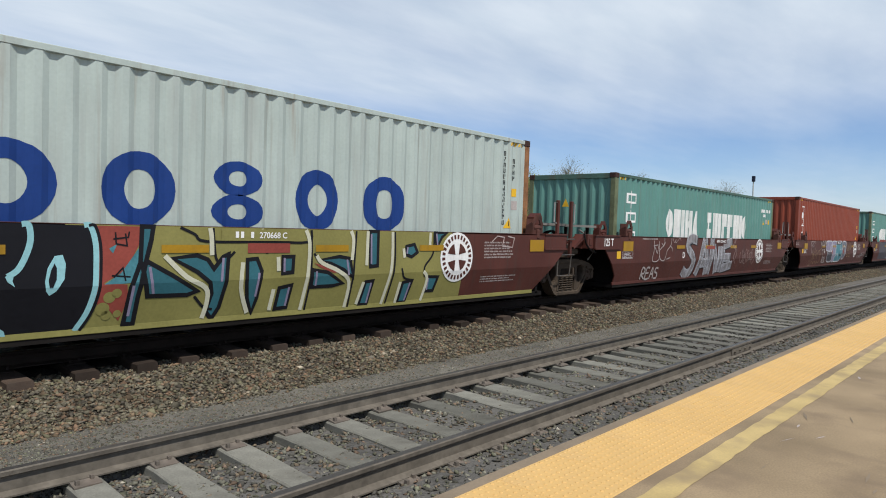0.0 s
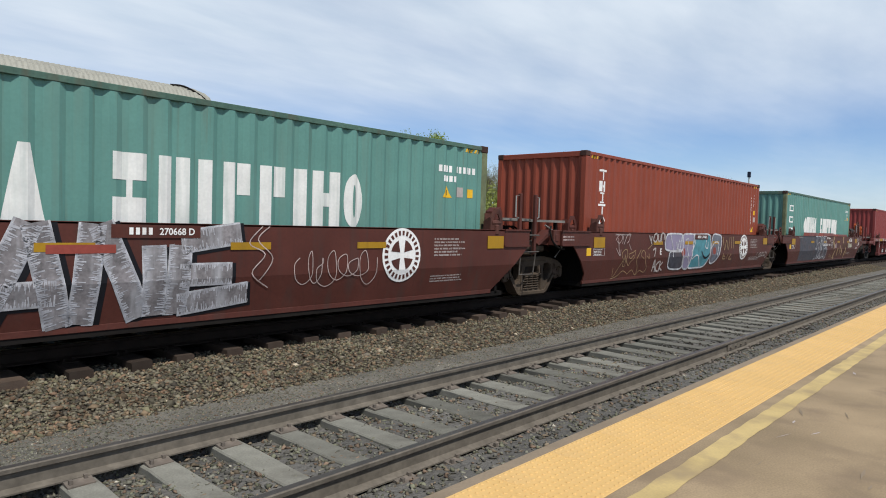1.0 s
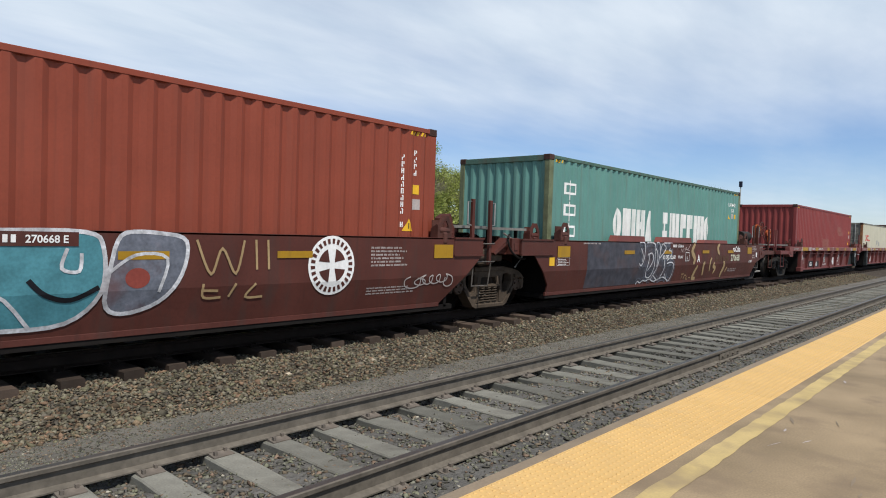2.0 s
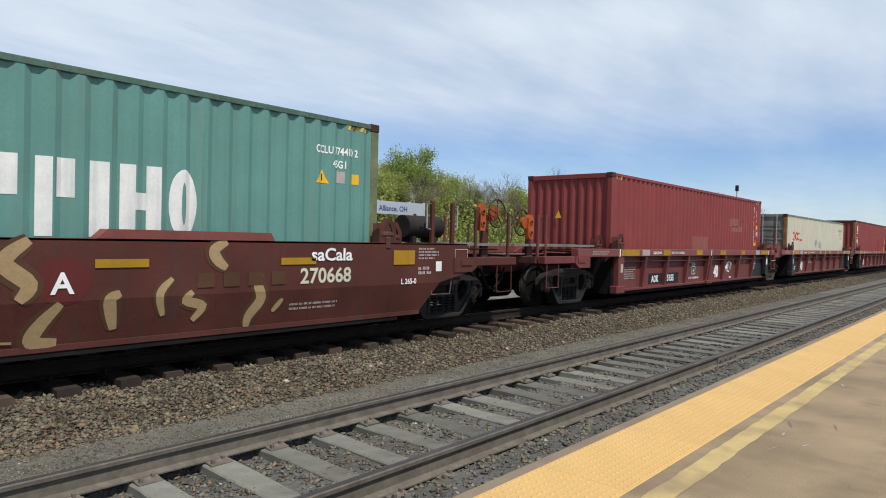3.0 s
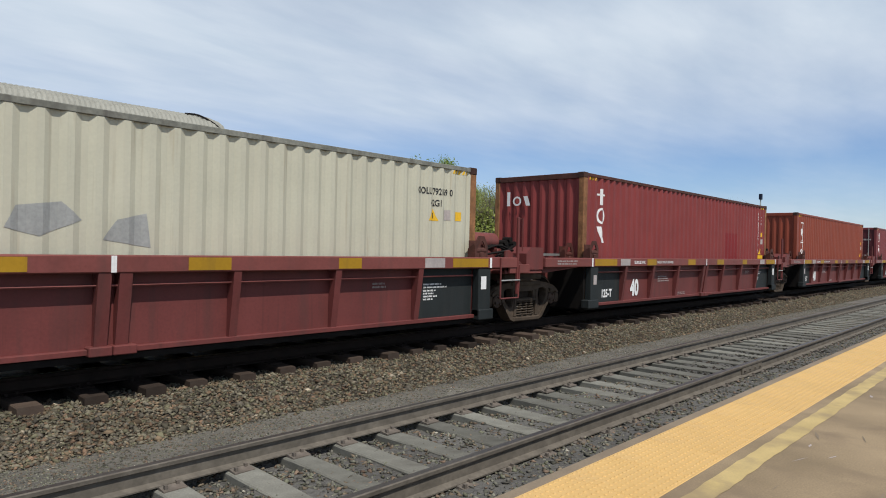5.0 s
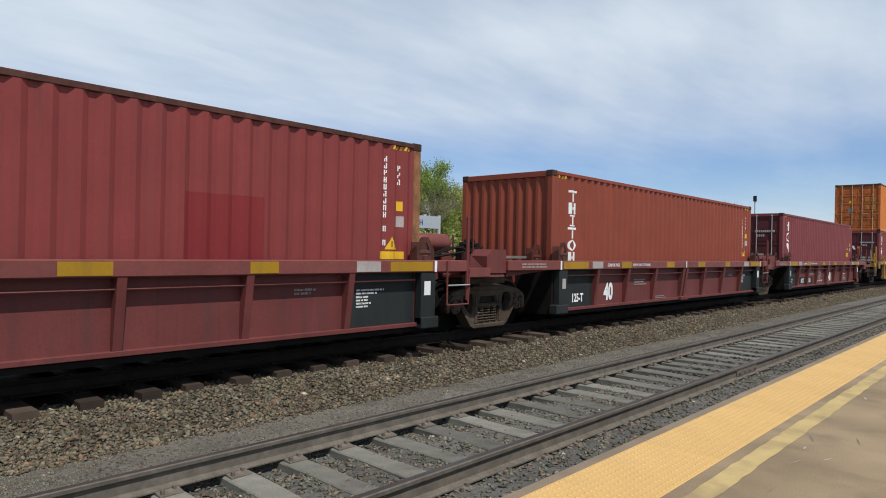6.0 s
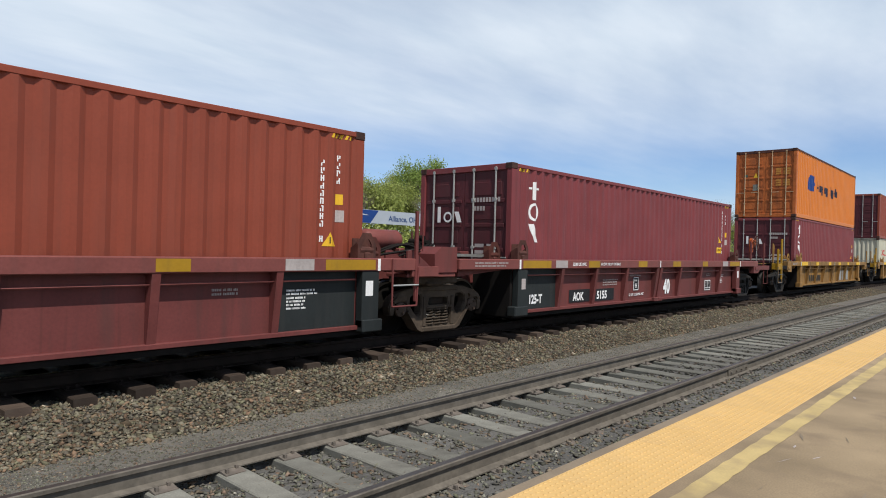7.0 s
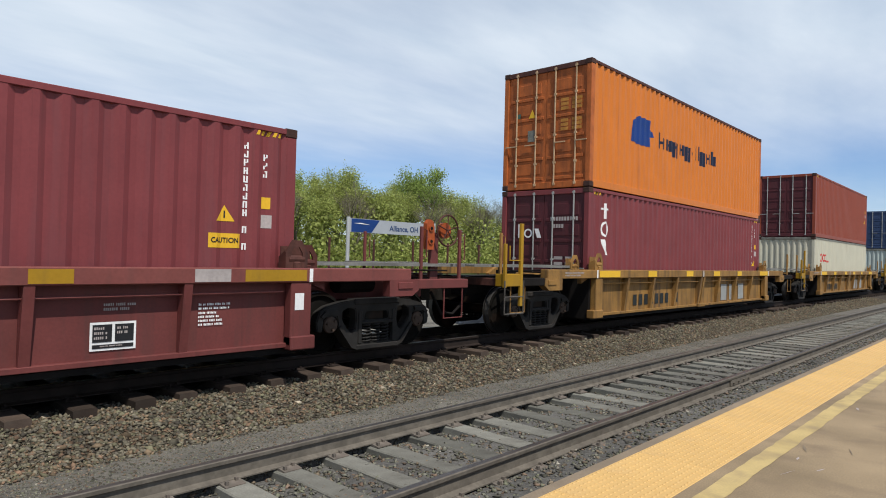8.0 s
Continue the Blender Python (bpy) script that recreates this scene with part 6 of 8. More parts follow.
# beam lettering
decal("lettering", words("125 T", -0.97, 1.125, 0.235, 0.80), M["white"], plated_d, lambda x, z: -1.512)
decal("lettering", bars(-1.3, 1.25, 0.6, 2, 0.03, 0.03, rnd), M["scrawl"], plated_e, lambda x, z: -1.512)
sheet_decal("lettering", words("D", 3.36, 0.80, 0.22), "white", plated_d)
sheet_decal("lettering", words("E", 3.36, 0.80, 0.22), "white", plated_e)
sheet_decal("lettering", words("A", 7.64, 0.80, 0.30), "white", plated_a, lift=0.012)
sheet_decal("mural_shape", disc(7.75, 0.92, 0.26, 0.24), "plated_fresh", plated_a, lift=0.003)

# mural on the first unit: olive field, black bubble, teal shapes with dark edges and pale lights
sheet_decal("mural_field", [rect(4.0, 9.7, 0.25, 1.345)], "g_olive", plated_c, "olive spray-painted field", lift=0.0025)
sheet_decal("mural_field", [rect(9.7, 10.0, 0.25, 0.62)], "g_olive", plated_c, lift=0.0025)
sheet_decal("mural_field", [rect(0.2, 3.2, 0.25, 1.345)], "g_black", plated_c, "black spray-painted bubble", lift=0.003)
EDGE = flowing([(4.17, 1.335), (4.23, 1.33), (4.28, 1.16), (4.29, 0.93), (4.28, 0.67), (4.22, 0.44), (4.12, 0.26)], 5)
sheet_decal("mural_field", [[(3.19, 0.25), (3.19, 1.345)] + EDGE], "g_black", plated_c, lift=0.0034)
sheet_decal("mural_line", stroke(EDGE, 0.055), "g_sky", plated_c, lift=0.006)
sheet_decal("mural_line", stroke([(a + 0.045, b) for a, b in EDGE], 0.03), "g_black", plated_c, lift=0.0085)
sheet_decal("mural_line", stroke(flowing([(3.63, 1.335), (3.68, 1.335), (3.7, 1.27), (3.7, 1.16), (3.66, 1.02), (3.6, 0.9), (3.52, 0.84)], 5), 0.055), "g_sky", plated_c, lift=0.006)
sheet_decal("mural_spot", [[(3.5, 0.84), (3.58, 0.89), (3.56, 0.8), (3.58, 0.74), (3.52, 0.79)]], "g_sky", plated_c, lift=0.0065)
sheet_decal("mural_spot", [[(3.47, 0.35), (3.51, 0.32), (3.53, 0.26), (3.47, 0.26)]], "g_sky", plated_c, lift=0.0065)
sheet_decal("mural_spot", [[(3.83, 0.78), (3.85, 0.91), (3.91, 1.03), (3.98, 1.04), (4.01, 0.95), (4, 0.8), (3.93, 0.68), (3.87, 0.64), (3.84, 0.69)]], "g_sky", plated_c, lift=0.006)
sheet_decal("mural_spot", [[(3.86, 0.79), (3.88, 0.89), (3.91, 0.96), (3.93, 0.91), (3.93, 0.8), (3.9, 0.72), (3.87, 0.72)]], "g_black", plated_c, lift=0.009)
RED = [(4.29, 1.335), (4.72, 1.335), (4.72, 1.16), (4.66, 1.03), (4.54, 0.85), (4.36, 0.74), (4.6, 0.72), (4.62, 0.56), (4.54, 0.33), (4.41, 0.49), (4.34, 0.45), (4.29, 0.61), (4.32, 0.93)]
sheet_decal("mural_field", [RED], "g_red", plated_c, "red sprayed patch", lift=0.005)
sheet_decal("mural_spot", [[(4.74, 1.15), (4.66, 1.03), (4.53, 0.84), (4.37, 0.73), (4.54, 0.73), (4.72, 0.74)]], "g_teal2", plated_c, lift=0.0065)
sheet_decal("mural_spot", [[(4.41, 1.1), (4.49, 1.15), (4.45, 1.05)]], "g_teal2", plated_c, lift=0.0065)
sheet_decal("mural_line", stroke([(4.46, 0.8), (4.55, 0.9), (4.58, 0.76)], 0.016), "g_black", plated_c, lift=0.009)
sheet_decal("mural_line", stroke([(4.44, 0.82), (4.63, 0.8)], 0.016), "g_black", plated_c, lift=0.009)
sheet_decal("mural_line", stroke([(4.47, 1.27), (4.48, 1.15), (4.59, 1.13), (4.57, 1.26)], 0.016), "g_black", plated_c, lift=0.009)
sheet_decal("mural_line", stroke([(4.45, 1.2), (4.6, 1.22), (4.61, 1.28)], 0.016), "g_black", plated_c, lift=0.009)
sheet_decal("mural_spot", disc(4.43, 0.59, 0.06, 0.06), "g_olive", plated_c, lift=0.007)
sheet_decal("mural_spot", disc(4.37, 0.47, 0.07, 0.07), "g_olive", plated_c, lift=0.007)
sheet_decal("mural_spot", disc(4.5, 0.63, 0.05, 0.05), "g_olive", plated_c, lift=0.007)
sheet_decal("mural_spot", disc(4.41, 0.4, 0.05, 0.05), "g_olive", plated_c, lift=0.007)
sheet_decal("mural_spot", disc(4.52, 0.41, 0.04, 0.04), "g_olive", plated_c, lift=0.007)
TEAL = [
    [(4.74, 1.335), (4.86, 1.335), (4.84, 1.19), (4.79, 0.97), (4.72, 0.59), (4.69, 0.28), (4.59, 0.29), (4.64, 0.68), (4.73, 0.95)],
    [(4.75, 0.93), (4.82, 0.95), (5.08, 0.8), (5.38, 0.61), (5.26, 0.57), (4.82, 0.58)],
    [(5.08, 0.99), (5.36, 1.02), (5.49, 0.97), (5.57, 0.86), (5.68, 1), (5.75, 1.03), (5.73, 0.7), (5.67, 0.4), (5.59, 0.26), (5.51, 0.36), (5.56, 0.57), (5.53, 0.7), (5.37, 0.83)],
    [(6, 0.96), (6.13, 0.97), (6.2, 0.82), (6.16, 0.47), (6.11, 0.3), (6.03, 0.48), (6, 0.68)],
    [(6.5, 0.99), (6.66, 0.99), (6.65, 0.79), (6.5, 0.78)],
    [(6.47, 0.59), (6.65, 0.62), (6.61, 0.33), (6.44, 0.32)],
    [(7.07, 0.94), (7.4, 0.98), (7.59, 0.95), (7.65, 0.69), (7.48, 0.8), (7.25, 0.89)],
    [(6.96, 0.81), (7.21, 0.77), (7.48, 0.61), (7.31, 0.58), (6.96, 0.58)],
    [(7.94, 1.335), (8.1, 1.335), (8.1, 0.84), (7.96, 0.83)],
    [(7.9, 0.61), (8.04, 0.62), (7.98, 0.27), (7.83, 0.28)],
    [(8.67, 1.12), (8.84, 1.15), (8.91, 1.03), (8.79, 0.96), (8.65, 1)],
    [(8.65, 0.57), (8.84, 0.59), (8.74, 0.26), (8.59, 0.26)],
    [(9.16, 0.64), (9.41, 0.63), (9.34, 0.41), (9.16, 0.41)],
    [(9.29, 1.335), (9.57, 1.335), (9.46, 1.27), (9.34, 1.09)],
]
CREAM = [
    [(4.99, 1.02), (5.24, 0.78), (5.48, 0.64), (5.51, 0.47), (5.47, 0.28)],
    [(5.94, 0.93), (5.93, 0.62), (6.05, 0.3)],
    [(5.51, 1.335), (5.53, 1.23), (5.54, 1.02)],
    [(6.18, 1.335), (6.2, 1.27)],
    [(6.43, 0.99), (6.44, 0.81)],
    [(6.39, 0.58), (6.36, 0.31)],
    [(6.84, 1.335), (6.9, 1.17), (6.89, 0.8), (6.83, 0.28)],
    [(7.02, 1), (7.11, 0.9), (7.4, 0.78), (7.59, 0.62), (7.57, 0.26)],
    [(7.59, 1.335), (7.64, 1.21), (7.62, 0.93)],
    [(7.9, 1.335), (7.89, 0.85)],
    [(7.86, 0.61), (7.78, 0.29)],
    [(8.38, 1.335), (8.38, 0.84), (8.26, 0.26)],
    [(8.61, 1.09), (8.64, 0.95)],
    [(8.59, 0.58), (8.54, 0.26)],
    [(9.19, 1.335), (9.18, 1.13)],
    [(9.06, 0.73), (9.16, 0.6), (9.09, 0.26)],
]
DARK = [
    [(5.55, 1.335), (5.58, 1.03), (5.61, 0.95)],
    [(5.83, 1.06), (5.76, 0.99)],
    [(5.16, 1.335), (5.33, 1.26), (5.47, 1.18), (6.25, 1.18), (6.88, 1.18), (6.92, 1.335)],
    [(6.93, 1.335), (6.94, 0.79), (6.9, 0.27)],
    [(7.69, 1.335), (7.66, 0.77), (7.63, 0.26)],
    [(8.43, 1.335), (8.44, 0.84), (8.34, 0.26)],
    [(9.27, 1.335), (9.26, 1.01), (9.08, 0.8), (9.1, 0.64)],
    [(8.59, 0.79), (8.66, 0.64), (8.86, 0.6)],
    [(6.25, 1.335), (6.27, 1.03)],
    [(5.35, 0.55), (5.48, 0.41), (5.59, 0.38)],
    [(6.98, 1.03), (7.04, 0.94)],
]
sheet_decal("mural_shape", [[(6.98, 0.9), (7.16, 0.86), (7.42, 0.77), (7.31, 0.76), (7.08, 0.84)]], "g_red", plated_c, lift=0.0085)
for q in TEAL:
    sheet_decal("mural_line", stroke(q + q[:1], 0.05), "g_black", plated_c, lift=0.007)
    sheet_decal("mural_shape", [q], "g_teal", plated_c, lift=0.006)
    k = max(range(len(q)), key=lambda i: abs(q[i][1] - q[i - 1][1]))
    (x0, z0), (x1, z1) = q[k - 1], q[k]
    mx, mz = sum(p[0] for p in q) / len(q), sum(p[1] for p in q) / len(q)
    sheet_decal("mural_light", stroke([(x0 + (mx - x0) * 0.3, z0 + (mz - z0) * 0.15), (x1 + (mx - x1) * 0.3, z1 + (mz - z1) * 0.15)], 0.03), "g_mauve", plated_c, lift=0.0085)
for q in DARK:
    sheet_decal("mural_line", stroke(flowing(q, 4) if len(q) > 2 else q, 0.032), "g_black", plated_c, lift=0.0075)
for q in CREAM:
    sheet_decal("mural_light", stroke(flowing(q, 4) if len(q) > 2 else q, 0.055), "g_cream", plated_c, lift=0.010)
sheet_decal("mural_patch", [rect(6.0, 6.6, 1.04, 1.16)], "g_red", plated_c, lift=0.009)
sheet_decal("scrawl", stroke([(10.75, 1.2), (10.9, 1.3), (11.1, 1.28), (11.05, 1.12), (11.35, 1.10), (11.4, 1.27), (11.2, 1.3)], 0.02), "scrawl", plated_c, lift=0.008)


def scribble(c, x0, x1, z0, z1, n, seed, w, mat, lift=0.006):
    """A looping spray line: uneven round loops along the side."""
    rr = random.Random(seed)
    pts = []
    zc, zh, step = (z0 + z1) / 2, (z1 - z0) / 2, (x1 - x0) / n
    for i in range(n):
        r, up = step * rr.uniform(0.45, 0.95), rr.uniform(-0.25, 0.25) * zh
        hh = zh * rr.uniform(0.45, 1.0)
        turn = rr.choice((1, 1, -1))
        for k in range(6):
            q = 2 * math.pi * (k / 6 + 0.25)
            pts.append((x0 + step * (i + 0.5 + k / 9) + turn * r * math.cos(q), min(max(zc + up + hh * math.sin(q), z0), z1)))
    sheet_decal("scrawl", stroke(flowing(pts, 5), w), mat, c, "thin looping spray lines", lift=lift)


def feathers(q, half, seed):
    """Thin streaks that run inward from both edges of a broad spray line."""
    rr = random.Random(seed)
    out = []
    for (x0, z0), (x1, z1) in zip(q, q[1:]):
        ln = math.hypot(x1 - x0, z1 - z0)
        ux, uz = (x1 - x0) / ln, (z1 - z0) / ln
        for side in (-1, 1):
            d = 0.0
            while d < ln:
                w, reach = rr.uniform(0.006, 0.020), half * (0.25 + 0.7 * rr.random() ** 2)
                lean = rr.uniform(-0.012, 0.012)
                ex, ez = x0 + ux * d - uz * half * side, z0 + uz * d + ux * half * side
                tip = (ex + uz * reach * side + ux * lean, ez - ux * reach * side + uz * lean)
                tri = [(ex, ez), tip, (tip[0] + ux * w * 0.7, tip[1] + uz * w * 0.7), (ex + ux * w, ez + uz * w)]
                if all(0.27 < p[1] < 1.33 for p in tri):
                    out.append(tri if side > 0 else tri[::-1])
                d += w * rr.uniform(1.0, 1.5)
    return out


# big silver letters on the second unit, with pale edges and a dark shade
S = {"S": [[(4.33, 1.28), (3.97, 1.33), (3.73, 1.23), (3.76, 1.05), (4.03, 0.85), (4.13, 0.67), (4.04, 0.43), (3.76, 0.35), (3.47, 0.47)]],
     "A": [[(4.46, 0.29), (4.91, 1.335)], [(4.96, 1.335), (5.19, 0.28)], [(4.69, 0.63), (5.14, 0.64)]],
     "N": [[(5.48, 1.335), (5.38, 0.3)], [(5.55, 1.335), (5.97, 0.32)], [(6.1, 1.11), (6.13, 0.33)]],
     "E": [[(6.4, 1.11), (6.36, 0.33)], [(6.4, 1.14), (7.14, 1.25)], [(6.39, 0.77), (7.03, 0.77)], [(6.38, 0.43), (7.25, 0.53)]]}
for key in S:
    for ln in S[key]:
        q = flowing(ln, 6) if len(ln) > 2 else ln
        sheet_decal("spray_shade", stroke([(a + 0.05, b - 0.02) for a, b in q], 0.29), "g_black", plated_d, lift=0.004)
        sheet_decal("spray_edge", stroke(q, 0.27), "taglight", plated_d, "pale spray-painted edge", lift=0.0065)
        sheet_decal("spray_letter", stroke(q, 0.225), "tag", plated_d, "silver spray-painted letter stroke", lift=0.009)
        sheet_decal("spray_feather", feathers(q, 0.13, 900 + int(q[0][0] * 100)), "feather", plated_d, "pale sprayed streaks from the letter's edge", lift=0.0115)


def scrawl_line(c, pts, w, mat):
    """One thin spray line along the car's side."""
    q = flowing(pts, 5) if len(pts) > 2 else pts
    sheet_decal("scrawl", stroke(q, w), mat, c, lift=0.012)
    if mat == "taglight":                    # thin streaks that fade away from the line
        sheet_decal("spray_feather", feathers(q, 0.10, int(pts[0][0] * 100)), "g_haze", c, lift=0.009)


scrawl_line(plated_d, [(1.58, 1.26), (1.59, 1.03), (1.5, 0.81), (1.57, 0.73), (1.8, 0.75), (1.89, 0.85), (1.86, 1.24)], 0.022, "dim")
scrawl_line(plated_d, [(1.57, 1.14), (1.69, 1.03), (1.77, 0.94), (1.84, 1.14)], 0.022, "dim")
scrawl_line(plated_d, [(1.62, 1.13), (1.81, 1.15)], 0.022, "dim")
scrawl_line(plated_d, [(1.9, 1.01), (2.02, 1.08), (2.16, 1.15), (2.18, 1.33)], 0.022, "dim")
scrawl_line(plated_d, [(1.89, 0.91), (1.97, 0.78), (2.18, 0.75), (2.3, 0.9), (2.37, 1.02), (2.57, 1.15), (2.61, 1.335)], 0.022, "dim")
scrawl_line(plated_d, [(2.51, 1.13), (2.65, 1.07), (2.66, 0.98)], 0.022, "dim")
scrawl_line(plated_d, [(2.33, 0.78), (2.55, 0.82)], 0.022, "dim")
scrawl_line(plated_d, [(2.02, 1.19), (2.13, 1.14), (2.23, 1.22)], 0.022, "dim")
for q in ([(1.02, 0.30), (1.05, 0.58), (1.20, 0.55), (1.18, 0.45), (1.05, 0.43), (1.24, 0.30)], [(1.46, 0.58), (1.30, 0.57), (1.29, 0.31), (1.47, 0.31)], [(1.30, 0.45), (1.44, 0.45)],
          [(1.52, 0.30), (1.62, 0.58), (1.72, 0.30)], [(1.56, 0.42), (1.69, 0.42)], [(1.95, 0.55), (1.82, 0.57), (1.79, 0.47), (1.93, 0.42), (1.92, 0.31), (1.78, 0.31)]):
    scrawl_line(plated_d, q, 0.045, "dim")
scrawl_line(plated_d, [(7.43, 1.335), (7.25, 1.13), (7.47, 0.99), (7.29, 0.76), (7.53, 0.57)], 0.014, "scrawl")
scrawl_line(plated_d, [(7.53, 1.335), (7.37, 1.17), (7.58, 0.94), (7.4, 0.67)], 0.014, "scrawl")
scrawl_line(plated_d, [(2.69, 1.32), (2.77, 1.21), (2.88, 1.29), (2.85, 1.2), (2.99, 1.26), (3.14, 1.335), (3.2, 1.25)], 0.014, "scrawl")
scribble(plated_d, 7.9, 9.2, 0.5, 1.02, 7, 16, 0.012, "scrawl")
sheet_decal("mural_patch", [rect(5.05, 5.7, 1.03, 1.12)], "g_red", plated_d, lift=0.013)
scrawl_line(plated_e, [(0.95, 0.53), (1, 0.31), (1.19, 0.51), (1.35, 0.69), (1.28, 0.83), (1.38, 0.93), (1.53, 0.94), (1.56, 0.8), (1.51, 0.71), (1.67, 0.56), (1.73, 0.64), (1.91, 0.75), (1.96, 0.92), (1.85, 0.88), (1.63, 0.83), (1.72, 0.73), (1.88, 0.81)], 0.015, "g_tan")
scrawl_line(plated_e, [(1.45, 0.83), (1.38, 0.58), (1.49, 0.57), (1.45, 0.83)], 0.015, "g_tan")
scrawl_line(plated_e, [(0.91, 0.27), (1.19, 0.32), (1.43, 0.44), (1.64, 0.39), (1.71, 0.35)], 0.015, "g_tan")
scrawl_line(plated_e, [(1.71, 0.35), (1.91, 0.45), (2.13, 0.32), (2.18, 0.49), (2.06, 0.68), (2.14, 0.8), (2.27, 0.94), (2.06, 0.73)], 0.015, "g_tan")
scrawl_line(plated_e, [(2.15, 0.31), (2.33, 0.42), (2.58, 0.37), (2.68, 0.49), (2.55, 0.66), (2.51, 0.85), (2.38, 0.92), (2.29, 0.8), (2.45, 0.71)], 0.015, "g_tan")
scrawl_line(plated_e, [(2.64, 0.94), (2.8, 1.02), (2.91, 1.07)], 0.015, "g_tan")
scrawl_line(plated_e, [(2.62, 0.78), (2.74, 0.71), (2.71, 0.84)], 0.015, "g_tan")
scrawl_line(plated_e, [(0.95, 1.16), (1.08, 1.27), (1.19, 1.3), (1.27, 1.22), (1.14, 1.1), (1.01, 1.15)], 0.02, "scrawl")
scrawl_line(plated_e, [(1.08, 1.22), (1.13, 0.95), (1.19, 0.81)], 0.02, "scrawl")
scrawl_line(plated_e, [(1.35, 1.06), (1.42, 1.16), (1.52, 1.28), (1.66, 1.31), (1.61, 1.16), (1.52, 1.1)], 0.02, "scrawl")
scrawl_line(plated_e, [(0.99, 0.98), (1.18, 0.81), (1.22, 0.95)], 0.02, "scrawl")
scrawl_line(plated_e, [(1.32, 1.27), (1.29, 1.08)], 0.02, "scrawl")
scrawl_line(plated_e, [(1.63, 1.08), (1.74, 0.93)], 0.02, "scrawl")
scrawl_line(plated_e, [(2.7, 1.29), (2.8, 1.15), (2.85, 1.27)], 0.045, "dim")
scrawl_line(plated_e, [(2.8, 1.15), (2.85, 1.07)], 0.045, "dim")
scrawl_line(plated_e, [(2.99, 1.3), (2.95, 1.17), (3.07, 1.13), (3.17, 1.22), (3.11, 1.335), (2.99, 1.3)], 0.045, "dim")
scrawl_line(plated_e, [(3.22, 1.32), (3.23, 1.17), (3.34, 1.15), (3.38, 1.33)], 0.045, "dim")
scrawl_line(plated_e, [(3.42, 1.13), (3.43, 1.33), (3.58, 1.32), (3.56, 1.18)], 0.045, "dim")
scrawl_line(plated_e, [(3.61, 1.335), (3.67, 1.13)], 0.045, "dim")
scrawl_line(plated_e, [(3.05, 0.37), (3.1, 0.66), (3.22, 0.35)], 0.045, "dim")
scrawl_line(plated_e, [(3.07, 0.49), (3.18, 0.49)], 0.045, "dim")
scrawl_line(plated_e, [(3.4, 0.62), (3.25, 0.55), (3.27, 0.4), (3.42, 0.36)], 0.045, "dim")
scrawl_line(plated_e, [(3.45, 0.64), (3.45, 0.36)], 0.045, "dim")
scrawl_line(plated_e, [(3.6, 0.6), (3.46, 0.47), (3.64, 0.38)], 0.045, "dim")
scrawl_line(plated_e, [(2.94, 0.92), (3.09, 0.95), (3.04, 0.75)], 0.045, "dim")
scrawl_line(plated_e, [(7.87, 1.27), (8.05, 0.87), (8.19, 1.17), (8.37, 0.87), (8.48, 1.27)], 0.03, "g_tan")
scrawl_line(plated_e, [(8.64, 1.28), (8.66, 0.91)], 0.03, "g_tan")
scrawl_line(plated_e, [(8.81, 1.28), (8.83, 0.91)], 0.03, "g_tan")
scrawl_line(plated_e, [(7.96, 0.76), (7.97, 0.6), (8.19, 0.59)], 0.03, "g_tan")
scrawl_line(plated_e, [(7.96, 0.68), (8.15, 0.67)], 0.03, "g_tan")
scrawl_line(plated_e, [(8.38, 0.75), (8.29, 0.59)], 0.03, "g_tan")
scrawl_line(plated_e, [(8.65, 0.74), (8.52, 0.58), (8.76, 0.57)], 0.03, "g_tan")
BLOBS = [
    ("g_mauve", [(3.64, 1.1), (3.73, 1.27), (3.89, 1.335), (4.61, 1.335), (4.75, 1.28), (4.81, 0.93), (4.53, 0.86), (3.99, 0.89), (3.71, 0.93)]),
    ("g_slate", [(3.93, 0.62), (3.99, 0.85), (4.53, 0.88), (4.87, 0.78), (4.9, 0.42), (4.4, 0.38), (4.02, 0.44)]),
    ("g_mauve", [(4.8, 1.29), (4.94, 1.335), (5.47, 1.335), (5.6, 1.25), (5.5, 0.76), (5.35, 0.39), (4.99, 0.41), (4.86, 0.7)]),
    ("g_teal2", [(5.58, 1.335), (5.87, 1.335), (6.68, 1.335), (6.86, 1.17), (6.84, 0.71), (6.52, 0.41), (5.91, 0.38), (5.37, 0.41), (5.51, 0.76)]),
    ("g_haze", [(6.97, 1.17), (7.08, 1.335), (7.47, 1.335), (7.75, 1.25), (7.7, 0.88), (7.45, 0.58), (7.06, 0.47), (6.88, 0.62)]),
]
MARKS = [
    [(3.98, 1.31), (4.16, 0.95), (4.2, 0.72)],
    [(4.38, 1.13), (4.45, 0.94), (4.57, 1.17), (4.64, 0.95), (4.71, 1.25)],
    [(4.39, 0.94), (4.72, 0.9)],
    [(5.01, 1.17), (5.19, 1.2), (5.14, 0.93), (5.27, 0.7)],
    [(5.44, 0.84), (5.68, 1.09), (5.62, 1.335)],
    [(5.51, 0.63), (5.9, 0.74), (6.21, 0.38)],
    [(6.52, 1.17), (6.47, 0.97), (6.63, 0.94), (6.65, 1.12)],
    [(6.9, 0.9), (7.19, 1.1), (7.53, 1.06), (7.44, 0.69)],
    [(4.92, 0.7), (5.18, 0.7), (5.34, 0.52)],
]
sheet_decal("mural_line", stroke(flowing([(6.18, 0.86), (6.33, 0.71), (6.56, 0.65), (6.82, 0.77)], 5), 0.05), "g_black", plated_e, lift=0.013)
sheet_decal("mural_patch", disc(4.87, 0.84, 0.13, 0.11), "g_red", plated_e, lift=0.010)
